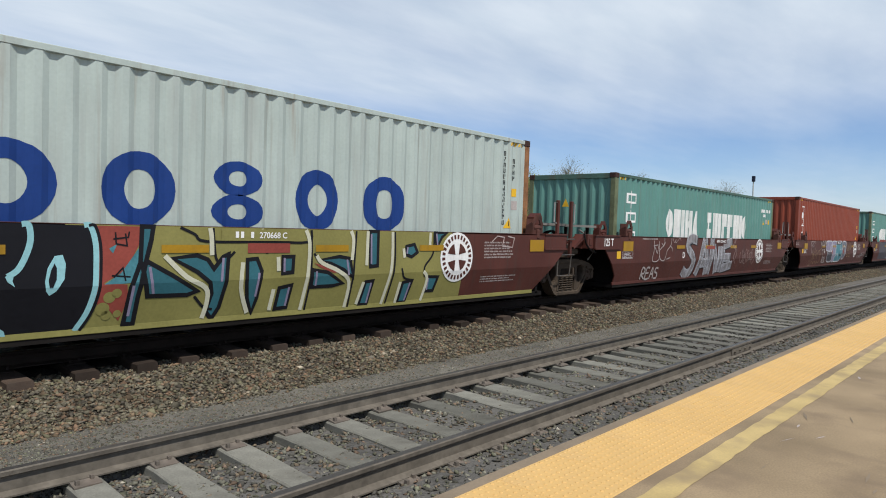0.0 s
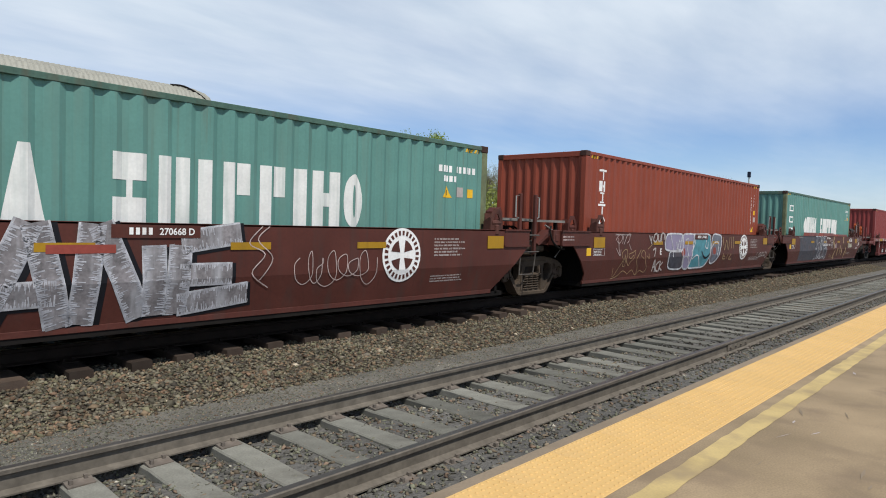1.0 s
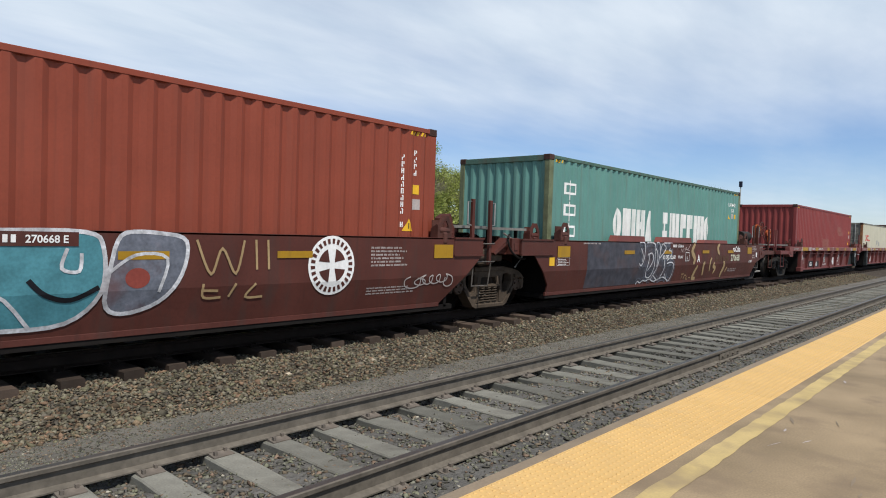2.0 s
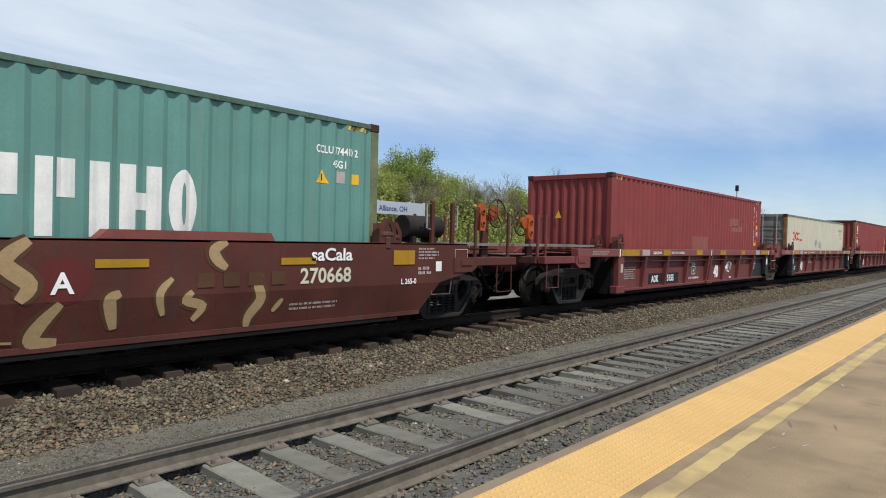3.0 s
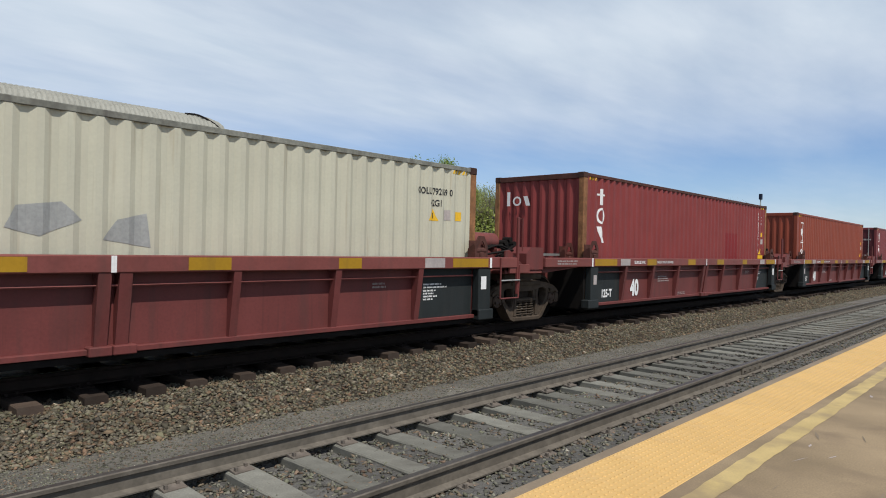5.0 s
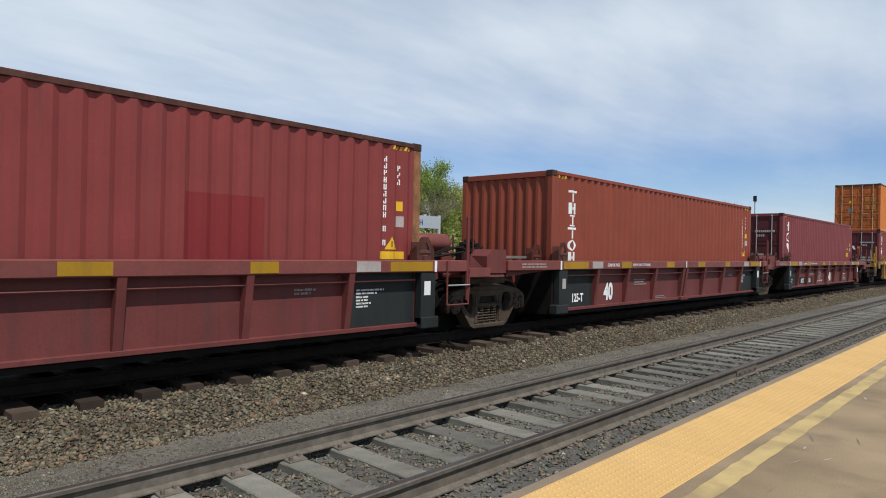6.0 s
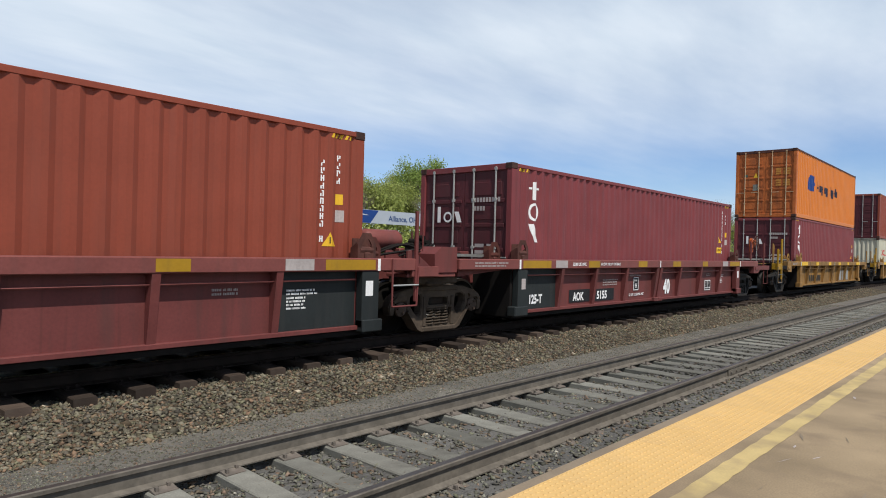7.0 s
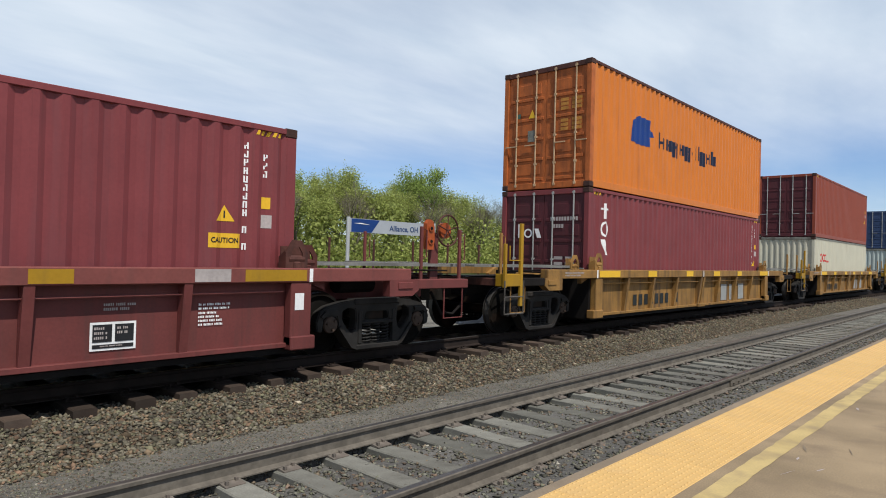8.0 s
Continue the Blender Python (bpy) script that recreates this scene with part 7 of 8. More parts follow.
sheet_decal("mural_patch", disc(7.21, 0.85, 0.13, 0.11), "g_red", plated_e, lift=0.010)
for k, (mt, q) in enumerate(BLOBS):
    q = flowing(q + q[:1], 4)[:-1]
    sheet_decal("mural_shape", [q], mt, plated_e, "rounded bubble of spray paint", lift=0.005 + 0.0006 * k)
    sheet_decal("mural_line", stroke(q + q[:1], 0.045), "taglight", plated_e, lift=0.0095)
for q in MARKS:
    sheet_decal("mural_line", stroke(flowing(q, 4) if len(q) > 2 else q, 0.035), "taglight", plated_e, lift=0.012)
scribble(plated_e, 11.3, 12.3, 0.55, 0.78, 6, 15, 0.02, "dim")


def curl(pts, w):
    """A fat spray curl that tapers to both ends."""
    q = flowing(pts, 5)
    n = len(q) - 1
    out = []
    for i, quad in enumerate(stroke(q, w)):
        mid = [((quad[0][k] + quad[1][k]) / 2, (quad[3][k] + quad[2][k]) / 2) for k in (0, 1)]
        fa, fb = (0.25 + 0.75 * math.sin(math.pi * (0.12 + 0.76 * j / n)) for j in (i, i + 1))
        new_quad = []
        for c, f, m in ((quad[0], fa, 0), (quad[1], fa, 0), (quad[2], fb, 1), (quad[3], fb, 1)):
            new_quad.append((mid[0][m] + (c[0] - mid[0][m]) * f, mid[1][m] + (c[1] - mid[1][m]) * f, c[2]))
        out.append(new_quad)
    return out


CURLS = (([(7.45, 1.33), (7.24, 1.12), (7.45, 0.9), (7.36, 0.74)], 0.16), ([(7.73, 0.70), (7.55, 0.48), (7.50, 0.33), (7.72, 0.31)], 0.14),
         ([(8.30, 0.78), (8.20, 0.72), (8.21, 0.58), (8.25, 0.39)], 0.13), ([(8.86, 0.92), (8.72, 0.75), (8.77, 0.5)], 0.09),
         ([(9.10, 0.76), (9.03, 0.66), (9.23, 0.58), (9.12, 0.42)], 0.11), ([(9.52, 1.34), (9.36, 1.24), (9.40, 1.12), (9.52, 1.02)], 0.14),
         ([(9.99, 0.95), (9.95, 0.82), (10.0, 0.62), (9.86, 0.42), (9.84, 0.28)], 0.14), ([(10.33, 0.61), (10.19, 0.45)], 0.07))
for pts, w in CURLS:
    sheet_decal("spray_curl", curl(pts, w * 1.7), "g_brown", plated_a, lift=0.004)
    sheet_decal("spray_curl", curl(pts, w), "g_tan", plated_a, "tan spray-paint curl", lift=0.007)
sheet_decal("mural_field", [[(3.77, 1.335), (4.66, 1.335), (5.12, 1.335), (5.77, 1.335), (5.85, 1.25), (5.86, 0.79), (5.92, 0.71), (5.87, 0.43), (5.58, 0.34), (4.68, 0.37), (3.78, 0.34)]], "g_slate", plated_a, "dark silver spray-painted field", lift=0.0035)
sheet_decal("mural_field", [rect(1.2, 3.95, 0.3, 1.33)], "g_slate", plated_a, lift=0.003)
scrawl_line(plated_a, [(3.77, 1.335), (4.03, 1.335), (4.1, 1.19), (4.04, 0.92), (3.88, 0.76), (3.78, 0.82)], 0.032, "taglight")
scrawl_line(plated_a, [(4.18, 1.335), (4.54, 1.335), (4.7, 1.25), (4.68, 0.84), (4.56, 0.49), (4.31, 0.45), (4.22, 0.63), (4.35, 0.95), (4.25, 1.06)], 0.032, "taglight")
scrawl_line(plated_a, [(4.25, 1.02), (4.5, 1.07), (4.59, 0.9), (4.3, 0.63)], 0.032, "taglight")
scrawl_line(plated_a, [(4.77, 1.335), (4.93, 1.335), (5.01, 1.13), (4.85, 0.71), (4.61, 0.4)], 0.032, "taglight")
scrawl_line(plated_a, [(4.75, 1.19), (4.86, 1.01), (4.81, 0.71)], 0.032, "taglight")
scrawl_line(plated_a, [(5.01, 0.95), (5.37, 1.19), (5.13, 1.335)], 0.032, "taglight")
scrawl_line(plated_a, [(4.73, 0.48), (5.08, 0.36), (5.32, 0.69), (5.2, 1)], 0.032, "taglight")
scrawl_line(plated_a, [(5.23, 1.335), (5.75, 1.335), (5.81, 1.27), (5.58, 1.15), (5.75, 1.11), (5.71, 0.98), (5.46, 0.87)], 0.032, "taglight")
scrawl_line(plated_a, [(5.46, 0.79), (5.78, 0.82), (5.92, 0.71), (5.9, 0.46), (5.72, 0.3), (5.4, 0.52)], 0.032, "taglight")
scrawl_line(plated_a, [(3.78, 0.29), (3.87, 0.36), (4.01, 0.32), (4.16, 0.38), (4.31, 0.35), (4.51, 0.4), (4.79, 0.33), (5.08, 0.38), (5.39, 0.42), (5.72, 0.31)], 0.032, "taglight")
scrawl_line(plated_a, [(3.87, 1.19), (3.98, 1.02), (3.94, 0.86)], 0.032, "taglight")
scrawl_line(plated_a, [(5.12, 1.31), (5.01, 1.13)], 0.032, "taglight")
scrawl_line(plated_a, [(5.38, 1), (5.57, 1)], 0.032, "taglight")
scrawl_line(plated_a, [(6.11, 1.26), (6.14, 1.17)], 0.02, "scrawl")
scrawl_line(plated_a, [(6.38, 1.08), (6.42, 1.19), (6.5, 1.1), (6.56, 1.22), (6.6, 1.08)], 0.02, "scrawl")
scrawl_line(plated_a, [(6.66, 1.1), (6.76, 1.22), (6.84, 1.15), (7.08, 1.31)], 0.02, "scrawl")
scrawl_line(plated_a, [(6.64, 1.19), (7.02, 1.13)], 0.02, "scrawl")
scrawl_line(plated_a, [(6.65, 0.32), (6.69, 0.47)], 0.025, "g_tan")
scrawl_line(plated_a, [(6.6, 0.47), (6.78, 0.47)], 0.025, "g_tan")
scrawl_line(plated_a, [(6.82, 0.32), (6.86, 0.43), (6.97, 0.42)], 0.025, "g_tan")
scrawl_line(plated_a, [(7.04, 0.41), (7, 0.32), (7.13, 0.31)], 0.025, "g_tan")
scrawl_line(plated_a, [(7.18, 0.35), (7.33, 0.34)], 0.025, "g_tan")
sheet_decal("spray_word", words("saCala", 10.75, 1.10, 0.24, 1.15), "white", plated_a, "white sprayed word", lift=0.012)
sheet_decal("notice_edge", [rect(13.71, 14.05, 0.90, 0.912), rect(13.71, 14.05, 1.25, 1.262), rect(13.71, 13.722, 0.912, 1.25), rect(14.038, 14.05, 0.912, 1.25)], "dim", plated_a, lift=0.008)
sheet_decal("stencil", bars(12.83, 1.28, 0.5, 4, 0.03, 0.02, rnd) + bars(12.83, 0.98, 0.3, 2, 0.05, 0.02, rnd), "dim", plated_a, lift=0.008)
sheet_decal("sticker", [rect(13.24, 13.38, 0.90, 1.06)], "white", plated_a, lift=0.008)
sheet_decal("lettering", words("LD LMT 122,600", 5.17, 0.91, 0.135, 0.92), "white", plated_a, lift=0.014)
sheet_decal("lettering", words("PER UNIT", 6.19, 0.92, 0.105, 0.80), "white", plated_a, lift=0.014)
sheet_decal("notice_edge", [rect(6.74, 7.02, 0.835, 0.85), rect(6.74, 7.02, 1.07, 1.085), rect(6.74, 6.755, 0.85, 1.07), rect(7.005, 7.02, 0.85, 1.07)], "white", plated_a, lift=0.008)
sheet_decal("lettering", words("H", 6.83, 0.88, 0.13, 0.9), "white", plated_a, lift=0.008)
for k in range(4):
    sheet_decal("number_bar", [rect(9.15 + 0.33 * k, 9.36 + 0.33 * k, 0.80, 0.97)], "g_brown", plated_a, lift=0.010)
sheet_decal("lettering", words("270668", 10.58, 0.80, 0.285, 1.02), "g_cream", plated_a, lift=0.008)
sheet_decal("lettering", words("L 265-0", 12.45, 0.72, 0.115, 0.95), "white", plated_a, lift=0.008)
sheet_decal("stencil", bars(10.45, 0.54, 0.9, 2, 0.03, 0.03, rnd), "dim", plated_a)


# ---- paint on the ribbed units
def web_decal(name, polys, mat, c, label="", lift=0.013):
    decal(name, polys, M[mat], c, lambda x, z: -1.335, lift=lift, label=label)


for i, c in enumerate(ribbed):
    rr = random.Random(70 + i)
    x40 = 6.75 if i == 0 else 6.62 if i == 4 else 1.88
    web_decal("lettering", words("40", x40 + 0.08, 0.42, 0.50, 0.80, 0.05), "white", c, "large white stencilled number")
    if i > 0:
        web_decal("lettering", words("125-T", 0.60 if i < 4 else 0.46, 0.42, 0.24, 0.80, 0.035), "white", c)
    if i in (0, 4):
        web_decal("number_plate", [rect(1.96, 2.82, 0.37, 0.64), rect(2.98, 3.94, 0.36, 0.63)], "ink", c, "black number plate")
        web_decal("lettering", words("AOK", 2.11, 0.41, 0.24, 0.84, 0.035), "white", c, lift=0.018)
        web_decal("lettering", words("5155", 3.13, 0.41, 0.24, 0.98, 0.035), "white", c, lift=0.018)
        web_decal("notice", [rect(4.95, 5.2, 0.55, 0.85)], "ink", c)
        web_decal("notice_edge", [rect(4.95, 5.2, 0.84, 0.86), rect(4.95, 5.2, 0.54, 0.56), rect(4.94, 4.965, 0.54, 0.86), rect(5.19, 5.21, 0.54, 0.86), ], "white", c, lift=0.018)
        web_decal("lettering", words("PLATE", 4.985, 0.765, 0.066, 0.85), "white", c, lift=0.018)
        web_decal("lettering", words("H", 5.03, 0.60, 0.16, 0.85), "white", c, lift=0.018)
        web_decal("lettering", words("LD LMT 117,600 PER UNIT", 4.70, 0.41, 0.088, 0.80), "white", c, lift=0.018)
    web_decal("stencil", bars(0.45 if i in (0,) else 3.4, 0.84, 0.75, 6 if i == 0 else 3, 0.03, 0.025, rr), "dim", c)
    web_decal("stencil", bars(4.75 if i in (0, 4) else 4.6, 0.96 if i in (0, 4) else 0.40, 0.6, 2, 0.026, 0.02, rr), "dim", c)
    web_decal("stencil", bars(9.75, 0.90, 0.35, 2, 0.03, 0.02, rr), "dim", c)
    web_decal("stencil", bars(10.80, 0.86, 0.55, 2, 0.026, 0.02, rr) + bars(10.80, 0.76, 0.32, 4, 0.026, 0.02, rr), "white", c)
    decal("lettering", words("52,000 LBS. MAX.", 1.80, 1.16, 0.095, 0.80), M["white"], c, lambda x, z: -1.515)
    decal("lettering", words("GROSS WT. FOR 20 FT CONTAINERS", 2.99, 1.165, 0.082, 0.68), M["white"], c, lambda x, z: -1.515)
    for a in (1.15, 10.66):
        decal("sticker", [rect(a, a + 0.45, 1.12, 1.27)], M["dim"], c, lambda x, z: -1.515)
    decal("sticker", [rect(0.0, 0.13, 0.72, 0.92)], M["dim"], c, lambda x, z: -1.50)
    decal("sticker", [rect(BOX_L - 0.16, BOX_L - 0.02, 0.74, 0.96)], M["white"], c, lambda x, z: -1.50)
web_decal("scrawl", stroke([(7.84, 0.83), (8, 0.64), (8.08, 0.88)], 0.05), "white", ribbed[0])
web_decal("scrawl", stroke([(8.08, 0.87), (8.06, 0.65)], 0.05), "white", ribbed[0])
web_decal("scrawl", stroke([(8.1, 0.89), (8.17, 0.76), (8.27, 0.9)], 0.05), "white", ribbed[0])
web_decal("scrawl", stroke([(8.21, 0.81), (8.15, 0.64)], 0.05), "white", ribbed[0])
web_decal("scrawl", stroke([(8.31, 0.88), (8.56, 0.8)], 0.05), "white", ribbed[0])
web_decal("scrawl", stroke([(8.43, 0.84), (8.38, 0.62)], 0.05), "white", ribbed[0])
web_decal("scrawl", stroke([(8.08, 0.58), (8.14, 0.59), (8.29, 0.55)], 0.05), "white", ribbed[0])
web_decal("stencil", bars(8.31, 0.39, 0.28, 1, 0.05, 0.02, rnd), "white", ribbed[0])
web_decal("notice", [rect(9.62, 10.09, 0.40, 0.70)], "white", ribbed[4], "white-framed black notice")
web_decal("notice", [rect(9.645, 9.84, 0.49, 0.675), rect(9.87, 10.065, 0.49, 0.675), rect(9.645, 10.065, 0.425, 0.465)], "ink", ribbed[4], lift=0.018)
web_decal("stencil", bars(9.66, 0.65, 0.15, 3, 0.028, 0.022, rnd) + bars(9.89, 0.65, 0.13, 2, 0.028, 0.022, rnd) + bars(9.72, 0.455, 0.3, 1, 0.014, 0.02, rnd), "dim", ribbed[4], lift=0.022)
for c in dirtyyellow:
    rr = random.Random(90)
    for q in rect_row(2.0, 4.8, 0.42, 0.68, 9, rr):
        web_decal("number_bar", [q], "slate", c)
    for a in (8.0, 8.75, 9.6):
        web_decal("painted_block", [rect(a, a + 0.5, 0.35, 0.85)], "rod", c)


# ---------------------------------------------------------------- beyond the train
def autorack():
    RY = 21.0
    END = 11.40
    c = thing("autorack_car", "parked grey autorack with yellow posts and turquoise spray paint", "freight car", (0, RY, 0))
    X0 = -16.0
    bm = bmesh.new()                          # ribbed galvanised side panels
    prof = []
    z = 0.9
    while z < 5.1:                            # four pressed ribs, then a flat band
        for k in range(4):
            prof += [(0.045, z), (0.0, z + 0.05), (0.0, z + 0.09), (0.045, z + 0.14)]
            z += 0.165
        prof += [(0.03, z + 0.02), (0.03, z + 0.20)]
        z += 0.22
    prof = [q for q in prof if q[1] < 5.15] + [(0.045, 5.2)]
    v0 = [bm.verts.new((X0, a, z)) for a, z in prof]
    v1 = [bm.verts.new((9.30, a, z)) for a, z in prof]
    for i in range(len(prof) - 1):
        bm.faces.new((v0[i], v1[i], v1[i + 1], v0[i + 1]))
    part("side_screen", bm, M["rackgrey"], c, "ribbed galvanised side screens")
    bm = bmesh.new()
    box(bm, X0, 9.3, 0.10, 2.9, 0.8, 5.22)
    part("body", bm, M["black"], c)
    for x in (6.27, 3.2, 0.1, -3.0, -6.1):
        bm = bmesh.new()
        box(bm, x - 0.14, x + 0.14, -0.07, 0.06, 0.9, 5.0, 0.02)
        box(bm, x - 0.38, x + 0.38, -0.09, 0.06, 4.97, 5.09, 0.02)
        for k in range(9):
            tube(bm, [(x + 0.09, -0.07, 1.2 + 0.42 * k), (x + 0.09, -0.085, 1.2 + 0.42 * k)], 0.018, 6)
        part("side_post", bm, M["rackyellow"], c)
    bm = bmesh.new()                          # yellow end panel
    box(bm, 9.31, 10.60, -0.04, 2.95, 0.9, 5.0, 0.03)
    part("end_panel", bm, M["rackyellow"], c, "yellow end panel")
    bm = bmesh.new()
    prism(bm, [(8.89, 5.06), (END + 0.05, 4.96), (END + 0.05, 5.08), (8.89, 5.18)], -0.10, 0.0)
    part("end_header", bm, M["rackyellow"], c)
    for q in ((9.31, 9.56, -0.09, 0.0, 0.9, 5.0), (10.36, 10.60, -0.09, 0.0, 0.9, 4.95), (9.9, 10.35, -0.10, 0.0, 4.78, 4.86)):
        bm = bmesh.new()
        box(bm, *q, 0.01)
        part("end_trim", bm, M["rackyellow"], c)
    # added black box that closes the slot and stands for its shade
    bm = bmesh.new()
    box(bm, 10.56, 10.80, 0.05, 0.15, 0.9, 4.95)
    part("end_gap", bm, M["black"], c, "black backing added for the shade in the slot beside the end door")
    bm = bmesh.new()
    box(bm, 10.76, END, -0.04, 0.04, 0.9, 4.95, 0.02)
    part("end_door", bm, M["rackyellow"], c)
    bm = bmesh.new()
    for k in range(10):
        z = 1.1 + 0.4 * k
        tube(bm, [(10.88, -0.05, z + 0.09), (11.02, -0.09, z + 0.02), (11.25, -0.10, z), (END + 0.02, -0.06, z + 0.02)], 0.013, 6)
    tube(bm, [(END + 0.02, -0.07, 0.9), (END + 0.02, -0.07, 4.9)], 0.03, 6)
    part("ladder", bm, M["rackyellow"], c)
    bm = bmesh.new()                          # ribbed barrel roof
    k = 380
    prev = None
    for i in range(k + 1):
        x = X0 + (11.10 - X0) * i / k
        lift = 0.03 if i % 2 else 0.0
        sh = 1 - max(0, (x - 10.7)) * 0.30
        row = []
        for j in range(13):
            a = math.pi * j / 12
            row.append(bm.verts.new((x, 1.45 - 1.52 * math.cos(a), 5.17 + 0.92 * max(math.sin(a), 0.0) ** 0.6 * sh + lift)))
        if prev:
            for j in range(12):
                bm.faces.new((prev[j], row[j], row[j + 1], prev[j + 1]))
        prev = row
    part("roof", bm, M["rackroof"], c, "pale ribbed barrel roof")
    bm = bmesh.new()
    tube(bm, flowing([(9.9, 0.55, 6.0), (10.3, 0.35, 5.98), (10.75, 0.10, 5.72), (11.02, -0.05, 5.40), (11.08, -0.08, 5.1)], 4), 0.035, 6)
    part("roof_cable", bm, M["black"], c, "black hose hanging over the roof edge")
    bm = bmesh.new()                          # floor frame and trucks below
    box(bm, X0, END, 0.0, 2.9, 0.75, 0.95)
    part("underframe", bm, M["rackyellow"], c)
    for tx in (8.6, -12):
        bm = bmesh.new()
        for w in (-0.85, 0.85):
            for y in (0.7, 2.2):
                tube(bm, [(tx + w, y - 0.06, 0.28), (tx + w, y + 0.06, 0.28)], 0.42, 20)
        box(bm, tx - 1.1, tx + 1.1, 0.35, 0.5, 0.2, 0.6, 0.05)
        part("truck", bm, M["black"], c)
    # spray paint low on the side
    lay = lambda x, z: -0.004
    kw = dict(parent=c, skin=lay)
    top = flowing([(-8, 2.45), (-4, 2.5), (0, 2.55), (3.0, 2.5), (4.6, 2.32), (5.3, 2.30), (6.4, 2.34), (7.0, 2.18), (7.5, 2.02), (8.1, 2.06), (8.7, 1.98), (9.25, 1.86)], 5)
    decal("spray_field", [[(-8, 0.95), (9.28, 0.95)] + top[::-1]], M["g_sky"], label="turquoise spray paint", **kw)
    decal("spray_edge", stroke(top, 0.09), M["g_black"], lift=0.016, **kw)
    decal("spray_edge", stroke([(a, b + 0.09) for a, b in top], 0.08), M["fluo"], lift=0.010, **kw)
    rr = random.Random(4)
    for k in range(26):                       # swelling strokes of teal, white and black
        x, z = rr.uniform(-6, 8.6), rr.uniform(1.1, 1.9)
        q = flowing([(x, z), (x + rr.uniform(0.1, 0.5), z + rr.uniform(-0.1, 0.25)), (x + rr.uniform(0.5, 0.9), z + rr.uniform(-0.3, 0.1)), (x + rr.uniform(0.6, 1.0), z - rr.uniform(0.3, 0.6))], 4)
        q = [(a, min(max(b, 1.0), 1.95)) for a, b in q]
        decal("spray_stroke", stroke(q, rr.uniform(0.06, 0.22)), M[("g_teal", "white", "g_teal2", "g_black", "white")[k % 5]], lift=0.012 + 0.0002 * k, **kw)
    decal("stencil_frame", [rect(9.60, 10.20, 2.90, 2.92), rect(9.60, 10.20, 3.20, 3.22), rect(9.60, 9.62, 2.92, 3.20), rect(10.18, 10.20, 2.92, 3.20), rect(9.80, 9.815, 2.92, 3.20), rect(9.99, 10.005, 2.92, 3.20)], M["navy"], c, lambda x, z: -0.055)
    decal("stencil", bars(9.68, 2.70, 0.4, 5, 0.06, 0.04, rr), M["dim"], c, lambda x, z: -0.055)


def station_sign():
    Y = 16.0
    c = thing("station_sign", "blue and grey station name sign on round posts", "sign", (0, Y, 0))
    bm = bmesh.new()
    box(bm, 13.05, 16.9, -0.03, 0.03, 2.42, 2.86)
    part("panel", bm, M["signgrey"], c)
    decal("blue_band", [[(13.10, 2.43), (13.95, 2.43), (14.3, 2.85), (13.10, 2.85)]], M["signblue"], c, lambda x, z: -0.03)
    decal("arrow_shape", [[(13.18, 2.71), (13.5, 2.73), (13.9, 2.68), (13.5, 2.69)]], M["white"], c, lambda x, z: -0.03, lift=0.008)
    decal("lettering", words("Alliance, OH", 14.75, 2.53, 0.26), M["signtext"], c, lambda x, z: -0.03)
    for x in (13.0, 16.95):
        bm = bmesh.new()
        tube(bm, [(x, 0, -0.15), (x, 0, 2.9)], 0.06, 12)
        part("post", bm, M["polegrey"], c)
    # a rail fence behind
    f = thing("railing", "thin rusty posts of a railing behind the track", "fence", (0, 18.5, 0))
    for i in range(5):
        bm = bmesh.new()
        tube(bm, [(14.2 + 2.1 * i, 0, -0.15), (14.2 + 2.1 * i, 0, 2.3)], 0.045, 8)
        part("post", bm, M["darkrust"], f)


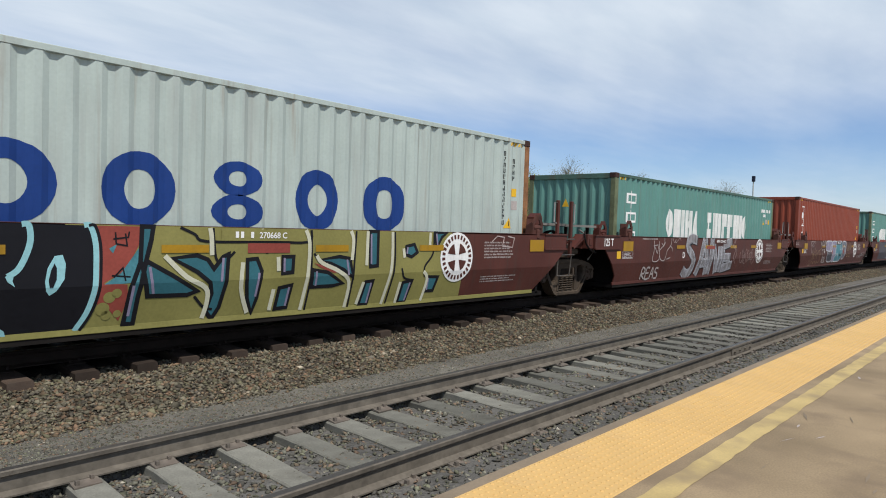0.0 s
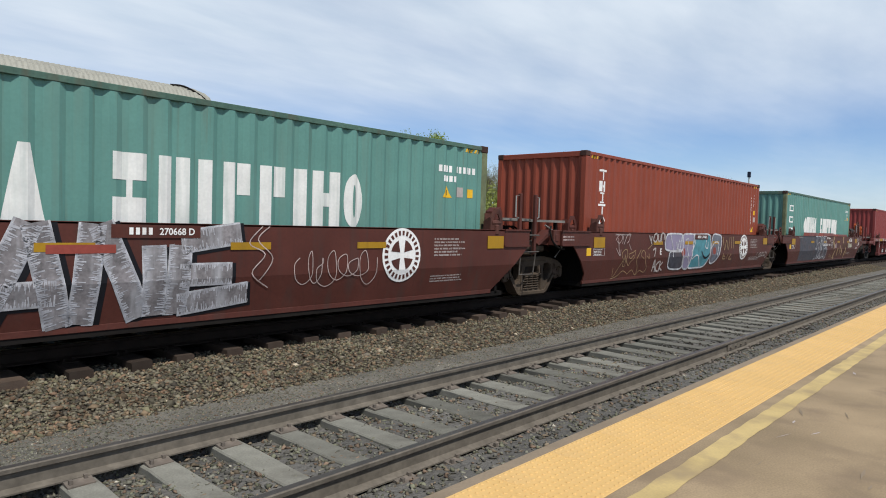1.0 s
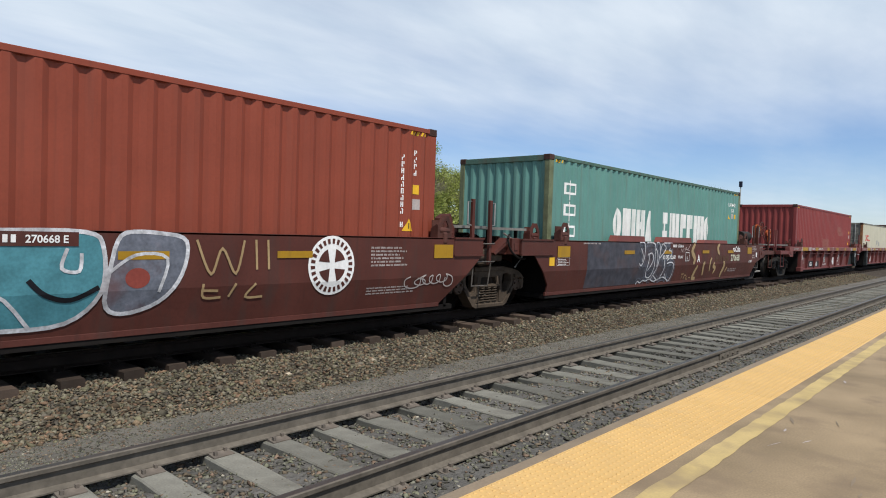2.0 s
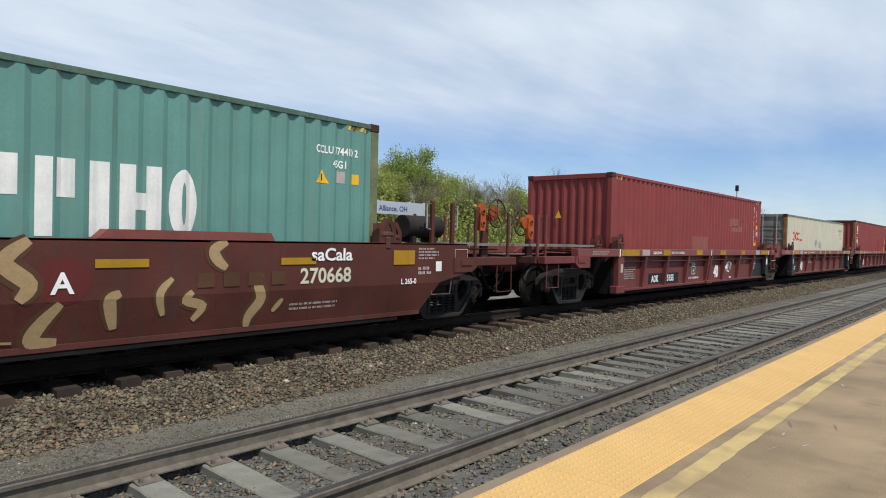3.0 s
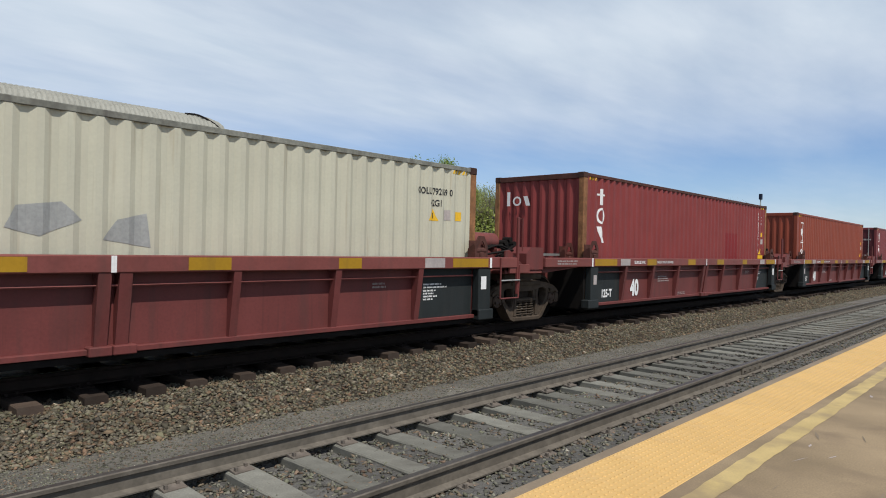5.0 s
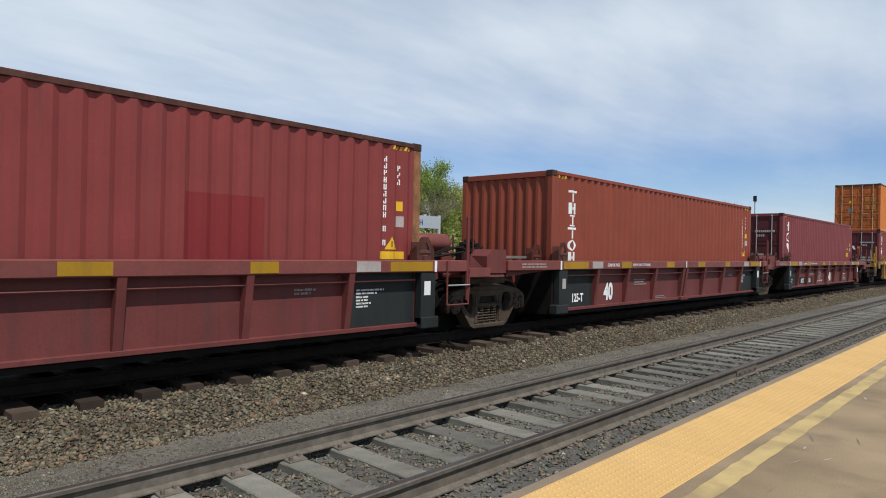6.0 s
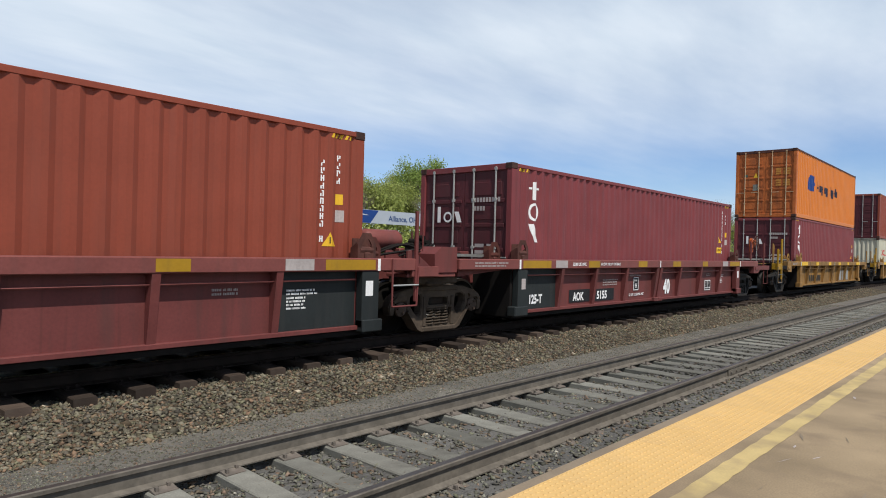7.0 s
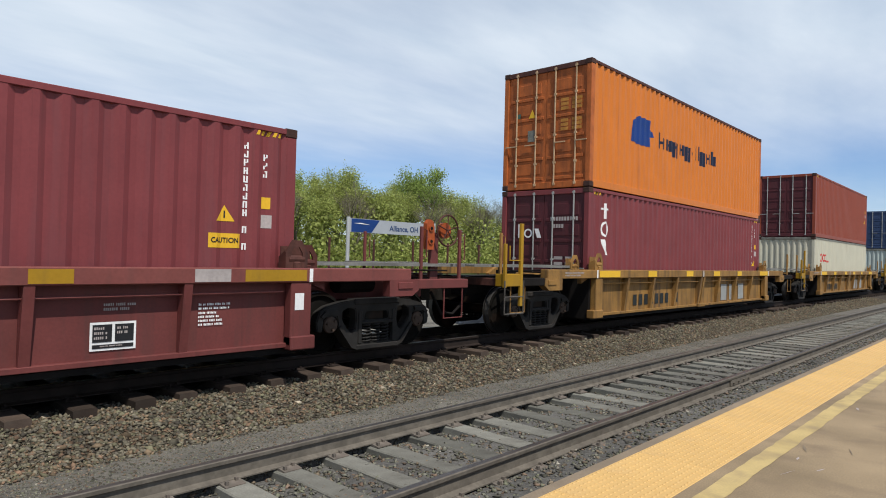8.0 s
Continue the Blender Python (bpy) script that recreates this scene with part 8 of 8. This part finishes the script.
def tree_kind(name, label, height, spread, leaf, seed, leaves, size, bare=False):
    """A tapered trunk, limbs forked three times, and many small leaf clumps at the twigs."""
    rr = random.Random(seed)
    t = thing(name, label, "tree", group="trees beyond the tracks")
    bm = bmesh.new()
    tips = []

    def grow(p, d, length, r, level):
        q = p + d * length
        mid = p + d * length * 0.5 + Vector((rr.uniform(-1, 1), rr.uniform(-1, 1), 0)) * length * 0.05
        tube(bm, [p, mid, q], r, 7 if level == 0 else 5 if level < 3 else 3, r * 0.62)
        if level >= 2:
            tips.append((mid, level))
            tips.append((q, level))
        if level == (5 if bare else 4):
            return
        for i in range(rr.choice((3, 4)) if level < 2 else 3):
            a = rr.uniform(0, 6.283)
            tilt = rr.uniform(0.35, 0.85) if level else rr.uniform(0.25, 0.6)
            o = d.orthogonal().normalized()
            o = (Matrix.Rotation(a, 3, d) @ o)
            nd = (d * math.cos(tilt) + o * math.sin(tilt) * spread + Vector((0, 0, 0.22))).normalized()
            grow(p + d * length * rr.uniform(0.55, 1.0), nd, length * rr.uniform(0.58, 0.78), r * 0.55, level + 1)
    grow(Vector((0, 0, -0.3)), Vector((rr.uniform(-0.05, 0.05), rr.uniform(-0.05, 0.05), 1)).normalized(), height * 0.34, height * 0.018, 0)
    top = max(v.co.z for v in bm.verts)
    k = height / top
    for v in bm.verts:
        v.co *= k
    tips = [(p * k, lv) for p, lv in tips]
    part("trunk", bm, M["bark"], t, "grey-brown trunk and limbs")
    rs = np.random.RandomState(seed)
    n = leaves
    idx = rs.randint(0, len(tips), n)
    P = np.array([tips[i][0] for i in idx]) + rs.normal(0, 0.42, (n, 3))
    A = rs.normal(0, 1, (n, 3))
    A /= np.linalg.norm(A, axis=1)[:, None]
    Bv = np.cross(A, rs.normal(0, 1, (n, 3)))
    Bv /= np.linalg.norm(Bv, axis=1)[:, None]
    s = rs.uniform(0.5, 1.2, (n, 1)) * size
    V = np.stack([P + A * s, P + Bv * s * 0.6, P - A * s, P - Bv * s * 0.6], 1).reshape(-1, 3)
    me = bpy.data.meshes.new("crown")
    me.from_pydata(V.tolist(), [], [(4 * i, 4 * i + 1, 4 * i + 2, 4 * i + 3) for i in range(n)])
    me.materials.append(M[leaf])
    part("crown", me, None, t, "thin spring foliage")
    return t


def far_things():
    kinds = [tree_kind("tree", "broad tree in fresh green spring leaf", 12.0, 1.0, "leafgreen", 3, 16000, 0.115),
             tree_kind("tree", "tall tree in yellow-green spring leaf", 11.0, 0.9, "leafyellow", 8, 12000, 0.11),
             tree_kind("tree", "nearly bare tree with olive buds", 11.5, 0.8, "leafolive", 14, 2600, 0.07, True),
             tree_kind("tree", "low bushy tree in green leaf", 7.5, 1.1, "leafyellow", 21, 11000, 0.11)]
    used = set()
    # kind, x, y, size
    spots = [(0, 64, 60, 1.12), (1, 47, 60, 1.05), (2, 52, 62, 0.95), (1, 56, 58, 0.88), (1, 72, 62, 0.95), (2, 77, 60, 0.95), (0, 37, 60, 1.0), (1, 33.5, 58, 0.75),
             (3, 43, 56, 1.0), (3, 50, 55, 1.0), (3, 58, 55, 0.95), (3, 68, 56, 1.0), (3, 29, 56, 0.9), (2, 30, 62, 0.9), (1, 41, 64, 0.85), (1, 61, 66, 0.95), (0, 82, 66, 0.8), (3, 75, 56, 0.9),
             (2, 87, 62, 1.15), (2, 99, 60, 1.3), (2, 104, 64, 1.2), (2, 121, 60, 1.25), (2, 126, 62, 1.2), (1, 143, 62, 1.1), (2, 176, 60, 1.45), (2, 181, 62, 1.35), (1, 188, 60, 1.0), (0, 160, 70, 0.95), (1, 115, 72, 0.9),
             (3, 20, 56, 0.9), (1, 12, 60, 1.0), (0, 2, 62, 1.0), (2, 24, 62, 1.0), (1, -10, 60, 1.0), (0, -22, 60, 1.0), (3, 90, 58, 1.0), (3, 105, 58, 0.9), (3, 118, 60, 1.0), (2, 45, 54, 0.9), (2, 55, 53, 0.85), (2, 66, 54, 0.9), (2, 74, 53, 0.9), (2, 35, 53, 0.85), (1, 44, 68, 1.1), (1, 50, 70, 1.1), (0, 57, 72, 1.0), (1, 68, 70, 1.15), (1, 79, 70, 1.1), (2, 62, 58, 1.0), (3, 54, 58, 1.2), (3, 47, 57, 1.2), (3, 64, 57, 1.2), (3, 80, 57, 1.2), (3, 38, 55, 1.1), (1, 36, 68, 1.0), (1, 200, 66, 1.1), (2, 215, 60, 1.2)]
    rr = random.Random(77)
    for k, x, y, s in spots:
        m = pose(x, y, -0.3, 0, 0, rr.uniform(0, 360))
        if k not in used:
            used.add(k)
            o = kinds[k]
            o.matrix_basis = m
        else:
            o = copy_thing(kinds[k], m)
        o.scale = (s, s, s)
    # undergrowth along the wood's edge
    rs = np.random.RandomState(9)
    n = 105000
    x = np.where(rs.uniform(0, 1, n) < 0.62, rs.uniform(15, 98, n), rs.uniform(-30, 260, n))
    P = np.stack([x, rs.uniform(50, 74, n), np.minimum(np.abs(rs.normal(0, 2.3, n)), 4.6) * (1.0 + 0.35 * np.sin(x * 0.31) + 0.3 * np.sin(x * 0.83)) - 0.2], 1)
    A = rs.normal(0, 1, (n, 3))
    Bv = np.cross(A, rs.normal(0, 1, (n, 3)))
    A *= 0.23 / np.linalg.norm(A, axis=1)[:, None]
    Bv *= 0.15 / np.linalg.norm(Bv, axis=1)[:, None]
    V = np.stack([P + A, P + Bv, P - A, P - Bv], 1).reshape(-1, 3)
    me = bpy.data.meshes.new("undergrowth")
    me.from_pydata(V.tolist(), [], [(4 * i, 4 * i + 1, 4 * i + 2, 4 * i + 3) for i in range(n)])
    me.materials.append(M["leafyellow"])
    tagged(new("undergrowth", me), "brushy green undergrowth along the edge of the wood", "shrubs", kind="stuff")
    # woods far down the line
    n = 40000
    x = 95 + 805 * rs.uniform(0, 1, n) ** 1.7
    P = np.stack([x, rs.uniform(60, 120, n), rs.uniform(0, 1, n) ** 0.7 * np.interp(x, (95, 220), (0.62, 1.0)) * (8.5 + 2.5 * np.sin(x * 0.11) + 2 * np.sin(x * 0.043) + 1.2 * np.sin(x * 0.31))], 1)
    A = rs.normal(0, 1, (n, 3))
    Bv = np.cross(A, rs.normal(0, 1, (n, 3)))
    A *= 0.55 / np.linalg.norm(A, axis=1)[:, None]
    Bv *= 0.38 / np.linalg.norm(Bv, axis=1)[:, None]
    V = np.stack([P + A, P + Bv, P - A, P - Bv], 1).reshape(-1, 3)
    me = bpy.data.meshes.new("far_woods")
    me.from_pydata(V.tolist(), [], [(4 * i, 4 * i + 1, 4 * i + 2, 4 * i + 3) for i in range(n)])
    me.materials.append(M["leafolive"])
    tagged(new("far_woods", me), "hazy olive woods far down the line", "woods", kind="stuff")
    # signal mast far off
    c = thing("signal_mast", "thin grey mast with a small head far down the line", "mast", (171.5, 53.2, -0.3))
    bm = bmesh.new()
    tube(bm, [(0, 0, 0), (0, 0, 17)], 0.16, 8)
    part("pole", bm, M["polegrey"], c)
    bm = bmesh.new()
    box(bm, -0.35, 0.35, -0.35, 0.35, 15.6, 17.0, 0.05)
    part("head", bm, M["navy"], c)


autorack()
station_sign()
far_things()


# ---------------------------------------------------------------- what moves
def motions():
    for ob, u, y, z in MOVING:
        walk(ob, [(t, pose(u - travel(t), y, z)) for t in range(9)])
    steps = [k / FPS for k in range(8 * FPS + 1)]
    for w, x in WHEELS:
        walk(w, [(t, pose(x, 0, WHEEL_R, 0, -math.degrees(travel(t) / WHEEL_R) % 360, 0)) for t in steps])


motions()
